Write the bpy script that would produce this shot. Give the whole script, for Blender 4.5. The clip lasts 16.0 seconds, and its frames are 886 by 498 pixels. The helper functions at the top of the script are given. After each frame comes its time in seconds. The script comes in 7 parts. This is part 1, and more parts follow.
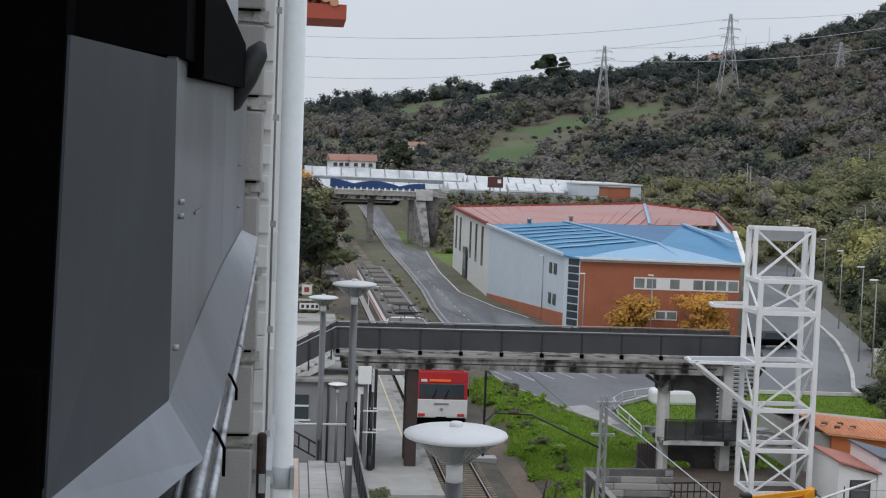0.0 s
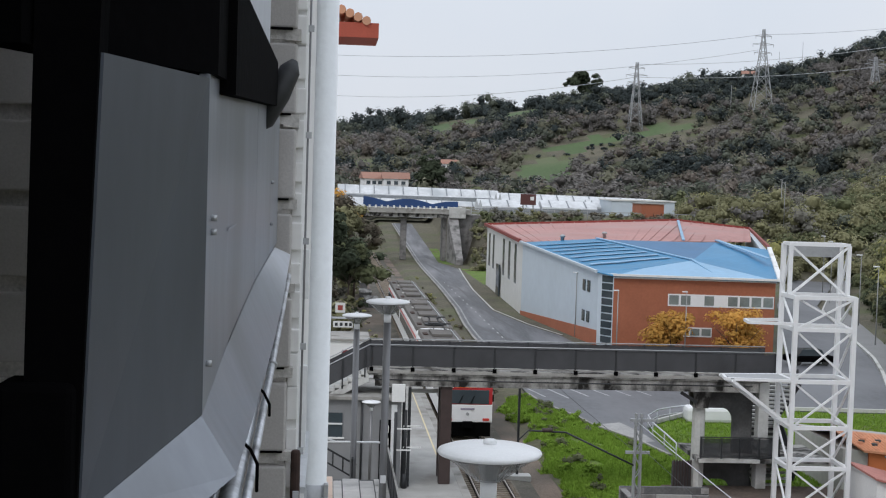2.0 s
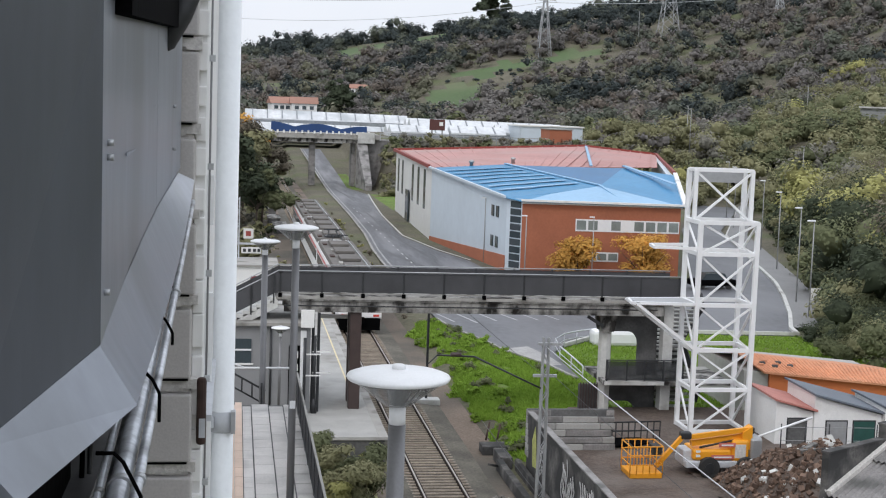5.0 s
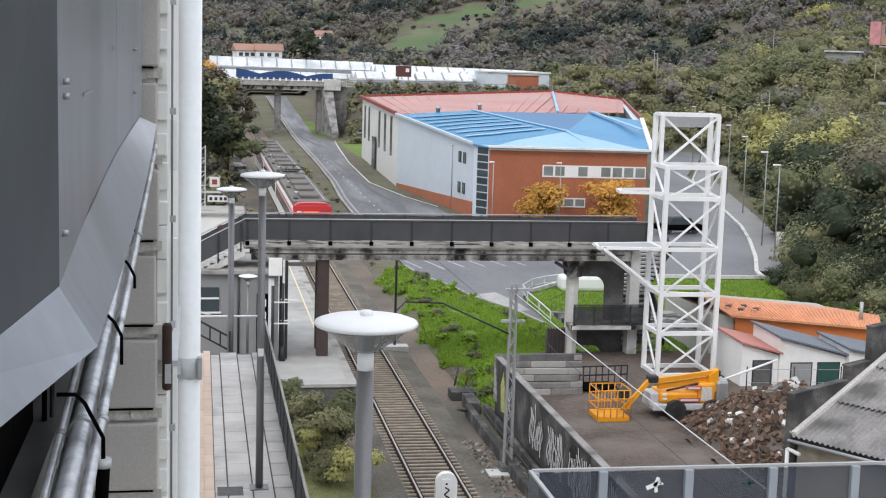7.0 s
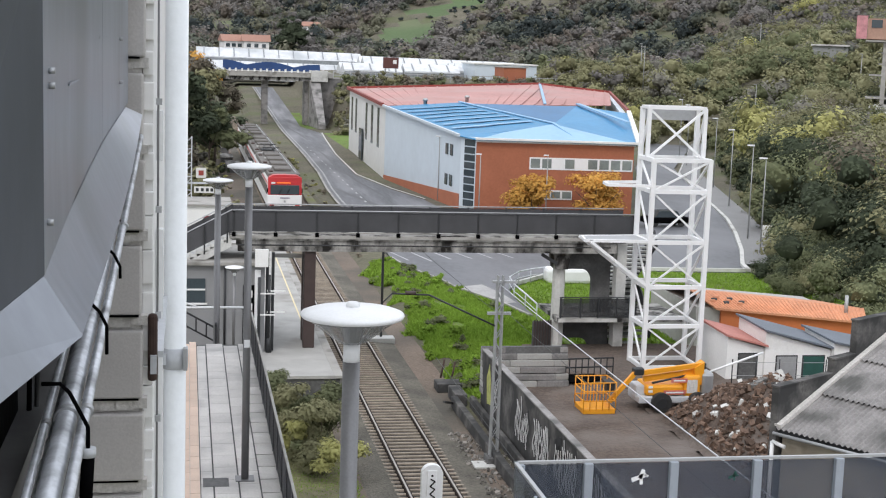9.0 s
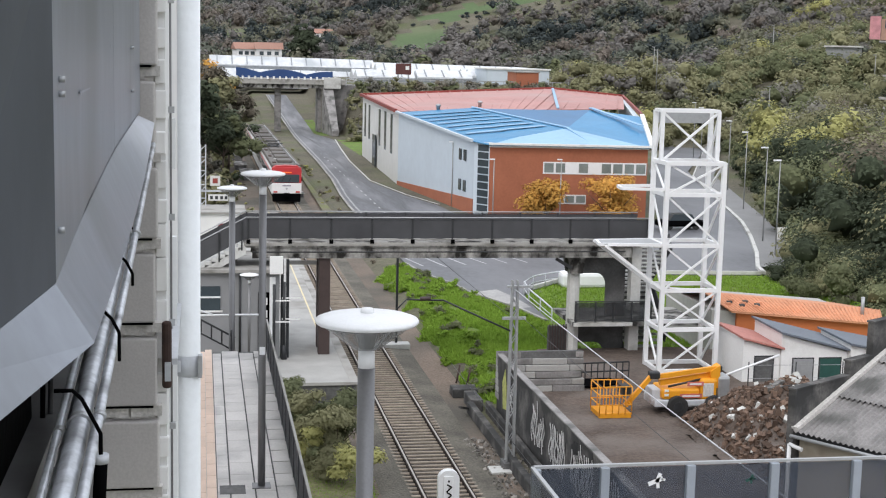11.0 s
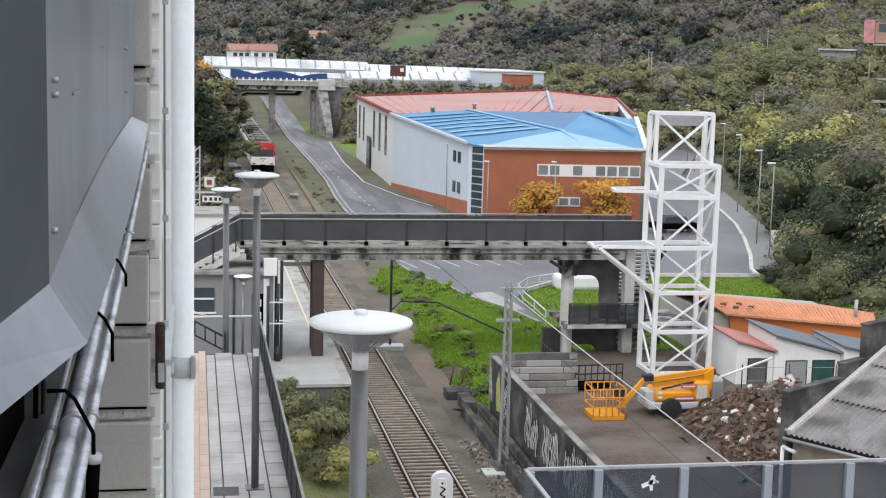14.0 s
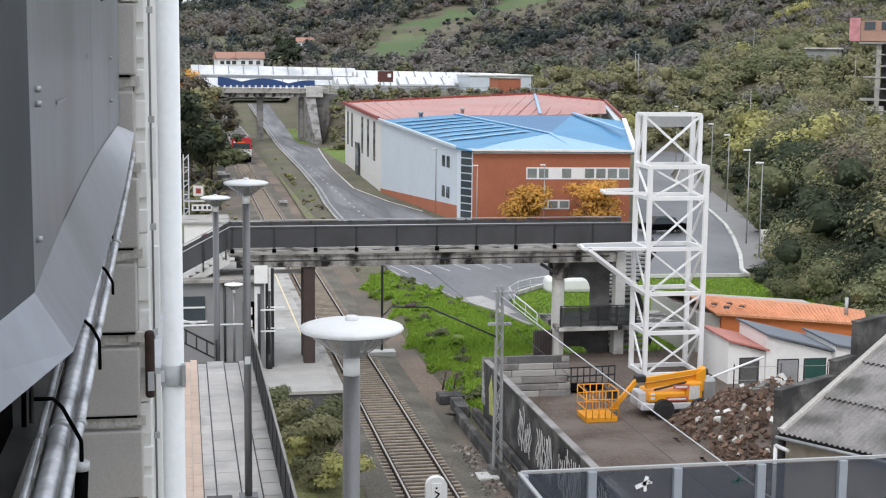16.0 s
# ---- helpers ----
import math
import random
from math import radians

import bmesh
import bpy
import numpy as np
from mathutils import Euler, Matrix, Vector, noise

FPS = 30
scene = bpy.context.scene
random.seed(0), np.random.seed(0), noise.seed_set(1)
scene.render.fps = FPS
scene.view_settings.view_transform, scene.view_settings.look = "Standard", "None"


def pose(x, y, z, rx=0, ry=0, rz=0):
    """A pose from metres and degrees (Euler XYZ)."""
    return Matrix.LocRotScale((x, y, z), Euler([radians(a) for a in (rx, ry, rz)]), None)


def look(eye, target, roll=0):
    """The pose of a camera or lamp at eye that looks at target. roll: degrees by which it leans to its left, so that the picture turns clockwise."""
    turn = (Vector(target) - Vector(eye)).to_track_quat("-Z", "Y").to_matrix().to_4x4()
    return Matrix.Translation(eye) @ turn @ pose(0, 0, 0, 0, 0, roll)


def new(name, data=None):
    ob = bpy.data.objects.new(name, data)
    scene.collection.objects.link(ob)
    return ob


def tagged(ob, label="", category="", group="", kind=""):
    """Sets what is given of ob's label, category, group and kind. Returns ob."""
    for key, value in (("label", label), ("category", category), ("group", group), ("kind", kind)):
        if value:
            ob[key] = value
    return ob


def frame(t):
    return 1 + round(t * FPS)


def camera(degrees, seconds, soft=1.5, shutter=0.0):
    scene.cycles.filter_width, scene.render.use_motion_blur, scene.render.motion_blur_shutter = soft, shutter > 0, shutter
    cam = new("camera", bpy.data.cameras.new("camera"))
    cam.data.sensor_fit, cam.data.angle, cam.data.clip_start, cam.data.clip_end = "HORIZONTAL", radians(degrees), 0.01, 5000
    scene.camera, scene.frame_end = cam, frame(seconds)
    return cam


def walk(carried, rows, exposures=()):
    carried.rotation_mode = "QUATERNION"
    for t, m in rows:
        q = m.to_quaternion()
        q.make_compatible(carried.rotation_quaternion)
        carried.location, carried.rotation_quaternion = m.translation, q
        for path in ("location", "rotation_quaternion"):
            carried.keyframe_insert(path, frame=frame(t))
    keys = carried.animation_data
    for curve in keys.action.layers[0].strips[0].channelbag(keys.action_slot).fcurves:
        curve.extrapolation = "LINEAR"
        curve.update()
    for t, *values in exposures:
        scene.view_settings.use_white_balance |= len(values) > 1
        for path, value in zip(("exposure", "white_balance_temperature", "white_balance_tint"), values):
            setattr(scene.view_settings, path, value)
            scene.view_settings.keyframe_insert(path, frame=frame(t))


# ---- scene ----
cam = camera(35.5, 16.0, soft=1.15)
ROWS = [
    (0.0, -0.022, -0.012, 15.417, 86.548, -2.123, -6.049),
    (0.5, -0.023, 0.009, 15.417, 86.393, -2.138, -5.747),
    (1.0, -0.020, -0.024, 15.414, 87.047, -1.894, -4.826),
    (1.5, -0.022, -0.029, 15.415, 87.124, -2.201, -5.076),
    (2.0, -0.020, -0.014, 15.414, 87.230, -1.792, -4.693),
    (2.5, -0.014, -0.030, 15.413, 87.073, -1.490, -5.007),
    (3.0, -0.030, -0.016, 15.417, 86.054, -2.635, -3.875),
    (3.5, -0.028, -0.020, 15.416, 85.852, -2.688, -4.146),
    (4.0, -0.031, -0.027, 15.419, 86.188, -2.880, -3.834),
    (4.5, -0.019, 0.006, 15.417, 85.360, -2.402, -7.124),
    (7.0, -0.005, 0.016, 15.402, 82.120, -1.681, -9.838),
    (7.5, -0.002, 0.009, 15.402, 81.838, -1.723, -9.969),
    (8.0, -0.004, 0.016, 15.401, 81.638, -1.994, -10.347),
    (10.5, -0.003, 0.003, 15.402, 82.113, -1.867, -10.309),
    (11.0, 0.001, 0.007, 15.400, 82.019, -1.328, -9.842),
    (11.5, -0.002, 0.005, 15.401, 81.054, -1.789, -9.443),
    (12.0, 0.000, -0.000, 15.400, 81.296, -1.680, -9.743),
    (12.5, -0.002, 0.011, 15.399, 81.118, -1.810, -9.410),
    (13.0, -0.002, -0.002, 15.400, 81.149, -1.989, -9.653),
    (13.5, -0.003, 0.000, 15.399, 81.690, -1.952, -9.835),
    (14.0, 0.002, 0.001, 15.400, 82.106, -1.489, -10.065),
    (14.5, 0.001, 0.001, 15.400, 81.956, -1.427, -10.265),
    (15.0, 0.005, -0.012, 15.400, 82.021, -1.162, -10.746),
    (15.5, 0.010, -0.009, 15.398, 81.564, -0.533, -11.245),
    (16.0, 0.008, -0.008, 15.398, 82.312, -0.591, -10.589),
]
walk(cam, [(t, pose(x, y, z, rx, ry, rz)) for t, x, y, z, rx, ry, rz in ROWS],
     [(0.0, -0.49, 6340, 11), (0.5, -0.39, 6340, 11), (2.0, -0.34, 6340, 11), (4.0, -0.24, 6340, 12), (4.7, -0.12, 6400, 12), (7.0, 0.17, 6540, 12), (16.0, 0.17, 6540, 12)])

# ---- overcast daylight ----
SKY = 0.98
world = bpy.data.worlds.new("overcast_sky")
scene.world = world
world.use_nodes = True
wt = world.node_tree
wt.nodes.clear()
w_out = wt.nodes.new("ShaderNodeOutputWorld")
w_bg = wt.nodes.new("ShaderNodeBackground")
w_sky = wt.nodes.new("ShaderNodeTexSky")
w_sky.sky_type, w_sky.sun_disc = "NISHITA", False
w_sky.sun_elevation, w_sky.sun_rotation = radians(38), radians(205)
w_sky.dust_density, w_sky.air_density = 4.0, 1.0
w_dim = wt.nodes.new("ShaderNodeMixRGB")
w_dim.blend_type, w_dim.inputs[0].default_value = "MULTIPLY", 1.0
w_dim.inputs[2].default_value = (0.1, 0.1, 0.1, 1)
w_co = wt.nodes.new("ShaderNodeTexCoord")
w_sep = wt.nodes.new("ShaderNodeSeparateXYZ")
w_mul = wt.nodes.new("ShaderNodeMath")
w_mul.operation, w_mul.use_clamp = "MULTIPLY_ADD", False
w_mul.inputs[1].default_value, w_mul.inputs[2].default_value = 0.55, 1.0
w_max = wt.nodes.new("ShaderNodeMath")
w_max.operation = "MAXIMUM"
w_max.inputs[1].default_value = 0.0
w_noise = wt.nodes.new("ShaderNodeTexNoise")
w_noise.inputs["Scale"].default_value, w_noise.inputs["Detail"].default_value = 3.0, 5.0
w_ramp = wt.nodes.new("ShaderNodeValToRGB")
w_ramp.color_ramp.elements[0].position, w_ramp.color_ramp.elements[0].color = 0.3, (0.86, 0.93, 1.02, 1)
w_ramp.color_ramp.elements[1].position, w_ramp.color_ramp.elements[1].color = 0.75, (1.0, 1.03, 1.075, 1)
w_cloud = wt.nodes.new("ShaderNodeVectorMath")
w_cloud.operation = "SCALE"
w_mix = wt.nodes.new("ShaderNodeMixRGB")
w_mix.inputs[0].default_value = 0.92
wt.links.new(w_co.outputs["Generated"], w_sep.inputs[0])
wt.links.new(w_co.outputs["Generated"], w_noise.inputs["Vector"])
wt.links.new(w_sep.outputs["Z"], w_max.inputs[0])
wt.links.new(w_max.outputs[0], w_mul.inputs[0])
wt.links.new(w_noise.outputs[0], w_ramp.inputs[0])
wt.links.new(w_ramp.outputs[0], w_cloud.inputs[0])
wt.links.new(w_mul.outputs[0], w_cloud.inputs["Scale"])
wt.links.new(w_sky.outputs[0], w_dim.inputs[1])
wt.links.new(w_dim.outputs[0], w_mix.inputs[1])
wt.links.new(w_cloud.outputs[0], w_mix.inputs[2])
wt.links.new(w_mix.outputs[0], w_bg.inputs[0])
w_bg.inputs[1].default_value = SKY
wt.links.new(w_bg.outputs[0], w_out.inputs[0])
sun = new("sun", bpy.data.lights.new("sun", "SUN"))
sun.data.energy, sun.data.angle, sun.data.color = 0.9, radians(18), (1.0, 0.96, 0.9)
sun.matrix_world = look((-30, -50, 60), (0, 0, 0))


# ---- materials ----
def mat(name, col, rough=0.7, metal=0.0, spread=0.15, scale=3.0, fine=40.0, bump=0.15, dirt=None, dirt_at=0.55,
        island=0.0, stretch=(1, 1, 1), gloss=0.5, dist=0.01):
    """A surface with two scales of variation, optional stains and a fine relief, in metres."""
    m = bpy.data.materials.new(name)
    m.use_nodes = True
    nt = m.node_tree
    b = nt.nodes["Principled BSDF"]
    b.inputs["Roughness"].default_value, b.inputs["Metallic"].default_value = rough, metal
    b.inputs["Specular IOR Level"].default_value = gloss
    geo = nt.nodes.new("ShaderNodeNewGeometry")
    mp = nt.nodes.new("ShaderNodeMapping")
    mp.inputs["Scale"].default_value = stretch
    nt.links.new(geo.outputs["Position"], mp.inputs[0])
    n1 = nt.nodes.new("ShaderNodeTexNoise")
    n1.inputs["Scale"].default_value, n1.inputs["Detail"].default_value = scale, 4.0
    n2 = nt.nodes.new("ShaderNodeTexNoise")
    n2.inputs["Scale"].default_value, n2.inputs["Detail"].default_value = fine, 3.0
    for n in (n1, n2):
        nt.links.new(mp.outputs[0], n.inputs["Vector"])
    add = nt.nodes.new("ShaderNodeMath")
    add.operation = "ADD"
    nt.links.new(n1.outputs[0], add.inputs[0])
    nt.links.new(n2.outputs[0], add.inputs[1])
    rng = nt.nodes.new("ShaderNodeMapRange")
    rng.inputs[1].default_value, rng.inputs[2].default_value = 0.6, 1.4
    rng.inputs[3].default_value, rng.inputs[4].default_value = 1 - spread, 1 + spread
    nt.links.new(add.outputs[0], rng.inputs[0])
    last = rng.outputs[0]
    info = nt.nodes.new("ShaderNodeObjectInfo")
    for src, amount in ((geo.outputs["Random Per Island"], island), (info.outputs["Random"], min(0.06, spread * 0.4))):
        if amount:
            r2 = nt.nodes.new("ShaderNodeMapRange")
            r2.inputs[3].default_value, r2.inputs[4].default_value = 1 - amount, 1 + amount
            nt.links.new(src, r2.inputs[0])
            mu = nt.nodes.new("ShaderNodeMath")
            mu.operation = "MULTIPLY"
            nt.links.new(last, mu.inputs[0])
            nt.links.new(r2.outputs[0], mu.inputs[1])
            last = mu.outputs[0]
    sc = nt.nodes.new("ShaderNodeVectorMath")
    sc.operation = "SCALE"
    sc.inputs[0].default_value = col
    nt.links.new(last, sc.inputs["Scale"])
    out = sc.outputs[0]
    if dirt:
        n3 = nt.nodes.new("ShaderNodeTexNoise")
        n3.inputs["Scale"].default_value, n3.inputs["Detail"].default_value = scale * 0.6, 8.0
        nt.links.new(mp.outputs[0], n3.inputs["Vector"])
        r3 = nt.nodes.new("ShaderNodeMapRange")
        r3.inputs[1].default_value, r3.inputs[2].default_value = dirt_at - 0.08, dirt_at + 0.12
        nt.links.new(n3.outputs[0], r3.inputs[0])
        mx = nt.nodes.new("ShaderNodeMixRGB")
        mx.inputs[2].default_value = (*dirt, 1)
        nt.links.new(r3.outputs[0], mx.inputs[0])
        nt.links.new(out, mx.inputs[1])
        out = mx.outputs[0]
    nt.links.new(out, b.inputs["Base Color"])
    if bump:
        bp = nt.nodes.new("ShaderNodeBump")
        bp.inputs["Strength"].default_value, bp.inputs["Distance"].default_value = bump, dist
        nt.links.new(n2.outputs[0], bp.inputs["Height"])
        nt.links.new(bp.outputs[0], b.inputs["Normal"])
    return m


def leafy(name, col):
    """Leaf clumps: a matt leaf that lets some light through."""
    m = mat(name, col, 0.85, spread=0.2, scale=0.3, fine=3, bump=0, island=0.10, gloss=0.1)
    nt = m.node_tree
    b = nt.nodes["Principled BSDF"]
    # random tone of each crown, plus the darkening painted on its inner masses
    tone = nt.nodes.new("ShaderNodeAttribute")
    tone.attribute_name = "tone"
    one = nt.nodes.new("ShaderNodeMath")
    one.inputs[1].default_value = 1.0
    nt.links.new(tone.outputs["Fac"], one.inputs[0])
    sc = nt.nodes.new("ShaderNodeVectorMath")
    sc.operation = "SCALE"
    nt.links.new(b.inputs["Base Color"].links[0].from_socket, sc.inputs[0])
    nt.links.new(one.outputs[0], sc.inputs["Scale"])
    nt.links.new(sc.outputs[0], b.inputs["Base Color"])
    tl = nt.nodes.new("ShaderNodeBsdfTranslucent")
    mx = nt.nodes.new("ShaderNodeMixShader")
    mx.inputs[0].default_value = 0.25
    src = b.inputs["Base Color"].links[0].from_socket
    nt.links.new(src, tl.inputs["Color"])
    nt.links.new(b.outputs[0], mx.inputs[1])
    nt.links.new(tl.outputs[0], mx.inputs[2])
    nt.links.new(mx.outputs[0], nt.nodes["Material Output"].inputs["Surface"])
    return m


def glow(name, col, power):
    m = bpy.data.materials.new(name)
    m.use_nodes = True
    b = m.node_tree.nodes["Principled BSDF"]
    b.inputs["Base Color"].default_value = (*col, 1)
    b.inputs["Emission Color"].default_value = (*col, 1)
    b.inputs["Emission Strength"].default_value = power
    return m


def glass(name, col, rough=0.05, alpha=0.35):
    m = bpy.data.materials.new(name)
    m.use_nodes = True
    b = m.node_tree.nodes["Principled BSDF"]
    b.inputs["Base Color"].default_value = (*col, 1)
    b.inputs["Roughness"].default_value = rough
    b.inputs["IOR"].default_value = 1.45
    b.inputs["Alpha"].default_value = alpha
    return m


CONCRETE = mat("concrete", (0.36, 0.35, 0.33), 0.9, spread=0.2, scale=1.2, fine=25, dirt=(0.12, 0.115, 0.1), dirt_at=0.6)
STAINED = mat("stained_concrete", (0.40, 0.39, 0.37), 0.9, spread=0.3, scale=2.4, fine=14, dirt=(0.02, 0.018, 0.016), dirt_at=0.47, stretch=(1, 1, 0.6))
DARK_CONC = mat("dark_concrete", (0.115, 0.115, 0.115), 0.9, spread=0.4, scale=0.8, fine=9, dirt=(0.05, 0.05, 0.05))
PAINTED_CONC = mat("painted_concrete", (0.55, 0.55, 0.53), 0.85, spread=0.15, scale=1.0, fine=9, dirt=(0.25, 0.24, 0.22), dirt_at=0.62)
TILE = mat("paving_slab", (0.66, 0.635, 0.61), 0.8, spread=0.16, scale=0.9, fine=20, island=0.06, dirt=(0.42, 0.41, 0.40), dirt_at=0.56)
TAN = mat("tan_tile", (0.74, 0.57, 0.46), 0.7, spread=0.12, scale=1.5, fine=30, island=0.06)
PLATFORM = mat("platform_surface", (0.37, 0.365, 0.35), 0.85, spread=0.25, scale=0.8, fine=20, dirt=(0.25, 0.24, 0.22), dirt_at=0.6)
YELLOW_LINE = mat("yellow_paint", (0.62, 0.54, 0.34), 0.7, spread=0.2)
ASPHALT = mat("asphalt", (0.115, 0.118, 0.128), 0.65, spread=0.42, scale=0.7, fine=5, bump=0.3, dirt=(0.215, 0.215, 0.228), dirt_at=0.56, stretch=(1, 0.10, 1))
PAVEMENT = mat("pavement_asphalt", (0.20, 0.20, 0.20), 0.8, spread=0.15, scale=0.4, fine=5)
ASPHALT_WET = mat("damp_asphalt", (0.095, 0.098, 0.109), 0.5, spread=0.35, scale=0.25, fine=4, bump=0.2, dirt=(0.145, 0.148, 0.16), dirt_at=0.57, stretch=(0.7, 0.35, 1))
PAVEMENT_PALE = mat("pale_worn_concrete", (0.32, 0.315, 0.31), 0.85, spread=0.25, scale=0.8, fine=6)
TAR = mat("tar_joint", (0.035, 0.036, 0.04), 0.5, spread=0.3)
MOSS = mat("mossy_gravel", (0.155, 0.145, 0.105), 1.0, spread=0.45, scale=0.25, fine=5, bump=0.8, dirt=(0.15, 0.165, 0.06), dirt_at=0.5, dist=0.05)
WHITE_LINE = mat("white_road_paint", (0.45, 0.45, 0.45), 0.7, spread=0.3, scale=1.5)
LINE_PALE = mat("faded_bay_paint", (0.42, 0.42, 0.43), 0.7, spread=0.4, scale=1.5)
LINE = mat("worn_road_paint", (0.30, 0.30, 0.30), 0.7, spread=0.4, scale=0.8)
CLAY = mat("muted_clay_tile", (0.33, 0.18, 0.135), 0.85, spread=0.2)
BALLAST = mat("ballast", (0.120, 0.110, 0.090), 0.95, spread=0.6, scale=0.5, fine=11, bump=1.0, dirt=(0.075, 0.070, 0.056), dirt_at=0.58, dist=0.05)
GRAVEL = mat("brown_gravel", (0.205, 0.158, 0.124), 0.95, spread=0.5, scale=0.16, fine=9, bump=0.9, dirt=(0.088, 0.081, 0.067), dirt_at=0.51, dist=0.05)
# ballast of the inner bed, darker than the shoulders
BALLAST_DARK = mat("dark_ballast", (0.040, 0.034, 0.029), 0.95, spread=0.5, scale=0.6, fine=12, bump=1.0, dist=0.05)
SLEEPER = mat("sleeper_concrete", (0.285, 0.240, 0.190), 0.95, spread=0.45, scale=2, fine=25)
RAIL = mat("rusty_rail", (0.026, 0.018, 0.015), 0.85, 0.0, spread=0.3, gloss=0.15)
RAILHEAD = mat("polished_rail", (0.40, 0.375, 0.345), 0.5, 0.2, spread=0.08)
STEEL = mat("galvanised_steel", (0.42, 0.43, 0.44), 0.5, 0.6, spread=0.12, scale=5)
DARK_STEEL = mat("dark_painted_steel", (0.034, 0.036, 0.039), 0.5, 0.2, spread=0.25, scale=2)
MESH_PANEL = mat("dark_perforated_sheet", (0.078, 0.079, 0.084), 0.85, 0.0, spread=0.3, scale=0.7, fine=60, gloss=0.1)
BROWN_STEEL = mat("brown_painted_steel", (0.055, 0.037, 0.034), 0.55, 0.1, spread=0.2)
BARRIER = mat("blue_grey_post", (0.30, 0.335, 0.38), 0.45, 0.2, spread=0.08)
POLE = mat("grey_lamp_pole", (0.20, 0.20, 0.205), 0.4, 0.5, spread=0.1, scale=3)
WHITE = mat("white_paint", (0.78, 0.79, 0.80), 0.4, spread=0.06, scale=3)
WHITE_STEEL = mat("white_steel", (0.80, 0.81, 0.82), 0.45, spread=0.07, scale=1.5)
WHITE_WALL = mat("white_render", (0.80, 0.80, 0.79), 0.85, spread=0.08, scale=0.8, fine=15, dirt=(0.5, 0.49, 0.46), dirt_at=0.66)
PIPE = mat("white_pvc_pipe", (0.84, 0.87, 0.89), 0.35, spread=0.05, scale=6)
RED = mat("red_train_paint", (0.50, 0.035, 0.04), 0.35, spread=0.08)
TRAIN_WHITE = mat("white_train_paint", (0.80, 0.80, 0.80), 0.35, spread=0.05)
TRAIN_DARK = mat("train_roof_grime", (0.13, 0.12, 0.11), 0.8, spread=0.3, scale=1)
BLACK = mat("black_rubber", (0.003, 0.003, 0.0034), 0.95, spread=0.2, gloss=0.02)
WINDOW = mat("dark_window_glass", (0.05, 0.065, 0.075), 0.08, spread=0.3, scale=0.4, bump=0)
BRICK_RED = mat("red_brick_wall", (0.355, 0.125, 0.068), 0.9, spread=0.14, scale=0.4, fine=5, bump=0.3)
CLAD_GREY = mat("pale_blue_grey_cladding", (0.55, 0.62, 0.68), 0.55, spread=0.06, scale=0.2, fine=1.0)
CLAD_WHITE = mat("off_white_cladding", (0.66, 0.66, 0.64), 0.6, spread=0.08, scale=0.2, fine=1.0)
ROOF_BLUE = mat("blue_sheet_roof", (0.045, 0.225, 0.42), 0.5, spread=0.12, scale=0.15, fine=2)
# the blue roof sheet again, darkened to paint the shadow in the valley
ROOF_SHADED = mat("shaded_blue_sheet_roof", (0.028, 0.145, 0.31), 0.5, spread=0.15, scale=0.2, fine=2)
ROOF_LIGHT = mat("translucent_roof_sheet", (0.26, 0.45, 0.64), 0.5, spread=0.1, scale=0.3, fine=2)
ROOF_RED = mat("faded_red_sheet_roof", (0.44, 0.225, 0.205), 0.65, spread=0.2, scale=0.12, fine=2, dirt=(0.42, 0.27, 0.25), dirt_at=0.6)
TRIM_RED = mat("dark_red_trim", (0.26, 0.045, 0.035), 0.6)
ORANGE_ROOF = mat("orange_tile_roof", (0.60, 0.265, 0.145), 0.8, spread=0.22, scale=1, fine=8, dirt=(0.50, 0.27, 0.17), dirt_at=0.6)
ORANGE_WALL = mat("orange_wall", (0.52, 0.15, 0.05), 0.8, spread=0.1, scale=0.6)
GREY_ROOF = mat("grey_slate_sheet", (0.13, 0.15, 0.18), 0.65, spread=0.15, scale=0.6)
FIBRE = mat("fibre_cement_sheet", (0.26, 0.25, 0.245), 0.9, spread=0.3, scale=1.3, fine=14, dirt=(0.10, 0.10, 0.095), dirt_at=0.56)
MOULDY = mat("mouldy_render", (0.14, 0.134, 0.128), 0.95, spread=0.5, scale=1.6, fine=11, dirt=(0.04, 0.04, 0.04), dirt_at=0.42)
BEIGE_WALL = mat("stained_beige_wall", (0.44, 0.39, 0.31), 0.9, spread=0.2, scale=1.2, dirt=(0.22, 0.19, 0.15), dirt_at=0.55)
GREEN_DOOR = mat("green_shutter", (0.02, 0.085, 0.07), 0.5, spread=0.2)
LIFT_ORANGE = mat("orange_machine_paint", (0.80, 0.34, 0.02), 0.4, spread=0.1, scale=2)
TYRE = mat("tyre", (0.03, 0.03, 0.03), 0.9)
DIRT = mat("bare_earth", (0.100, 0.076, 0.062), 1.0, spread=0.5, scale=0.5, fine=7, bump=1.0, dirt=(0.17, 0.145, 0.13), dirt_at=0.60, dist=0.05)
RUBBLE = mat("rubble_stone", (0.125, 0.082, 0.060), 0.95, spread=0.4, scale=2, fine=15, island=0.55)
BLOCK = mat("concrete_block", (0.50, 0.48, 0.465), 0.95, spread=0.12, scale=5, fine=160, bump=0.25, dist=0.002)
MORTAR = mat("mortar", (0.58, 0.56, 0.535), 0.95, spread=0.3, scale=12, fine=90, bump=0.6, dist=0.004)
# one cover metal in two greys: shaded and lit faces put into colour
SHEET_SHADED = mat("shaded_sheet_metal", (0.108, 0.122, 0.150), 0.32, 0.25, spread=0.14, scale=5, fine=24, bump=0.02, dirt=(0.155, 0.172, 0.195), dirt_at=0.62, stretch=(1, 1, 0.3))
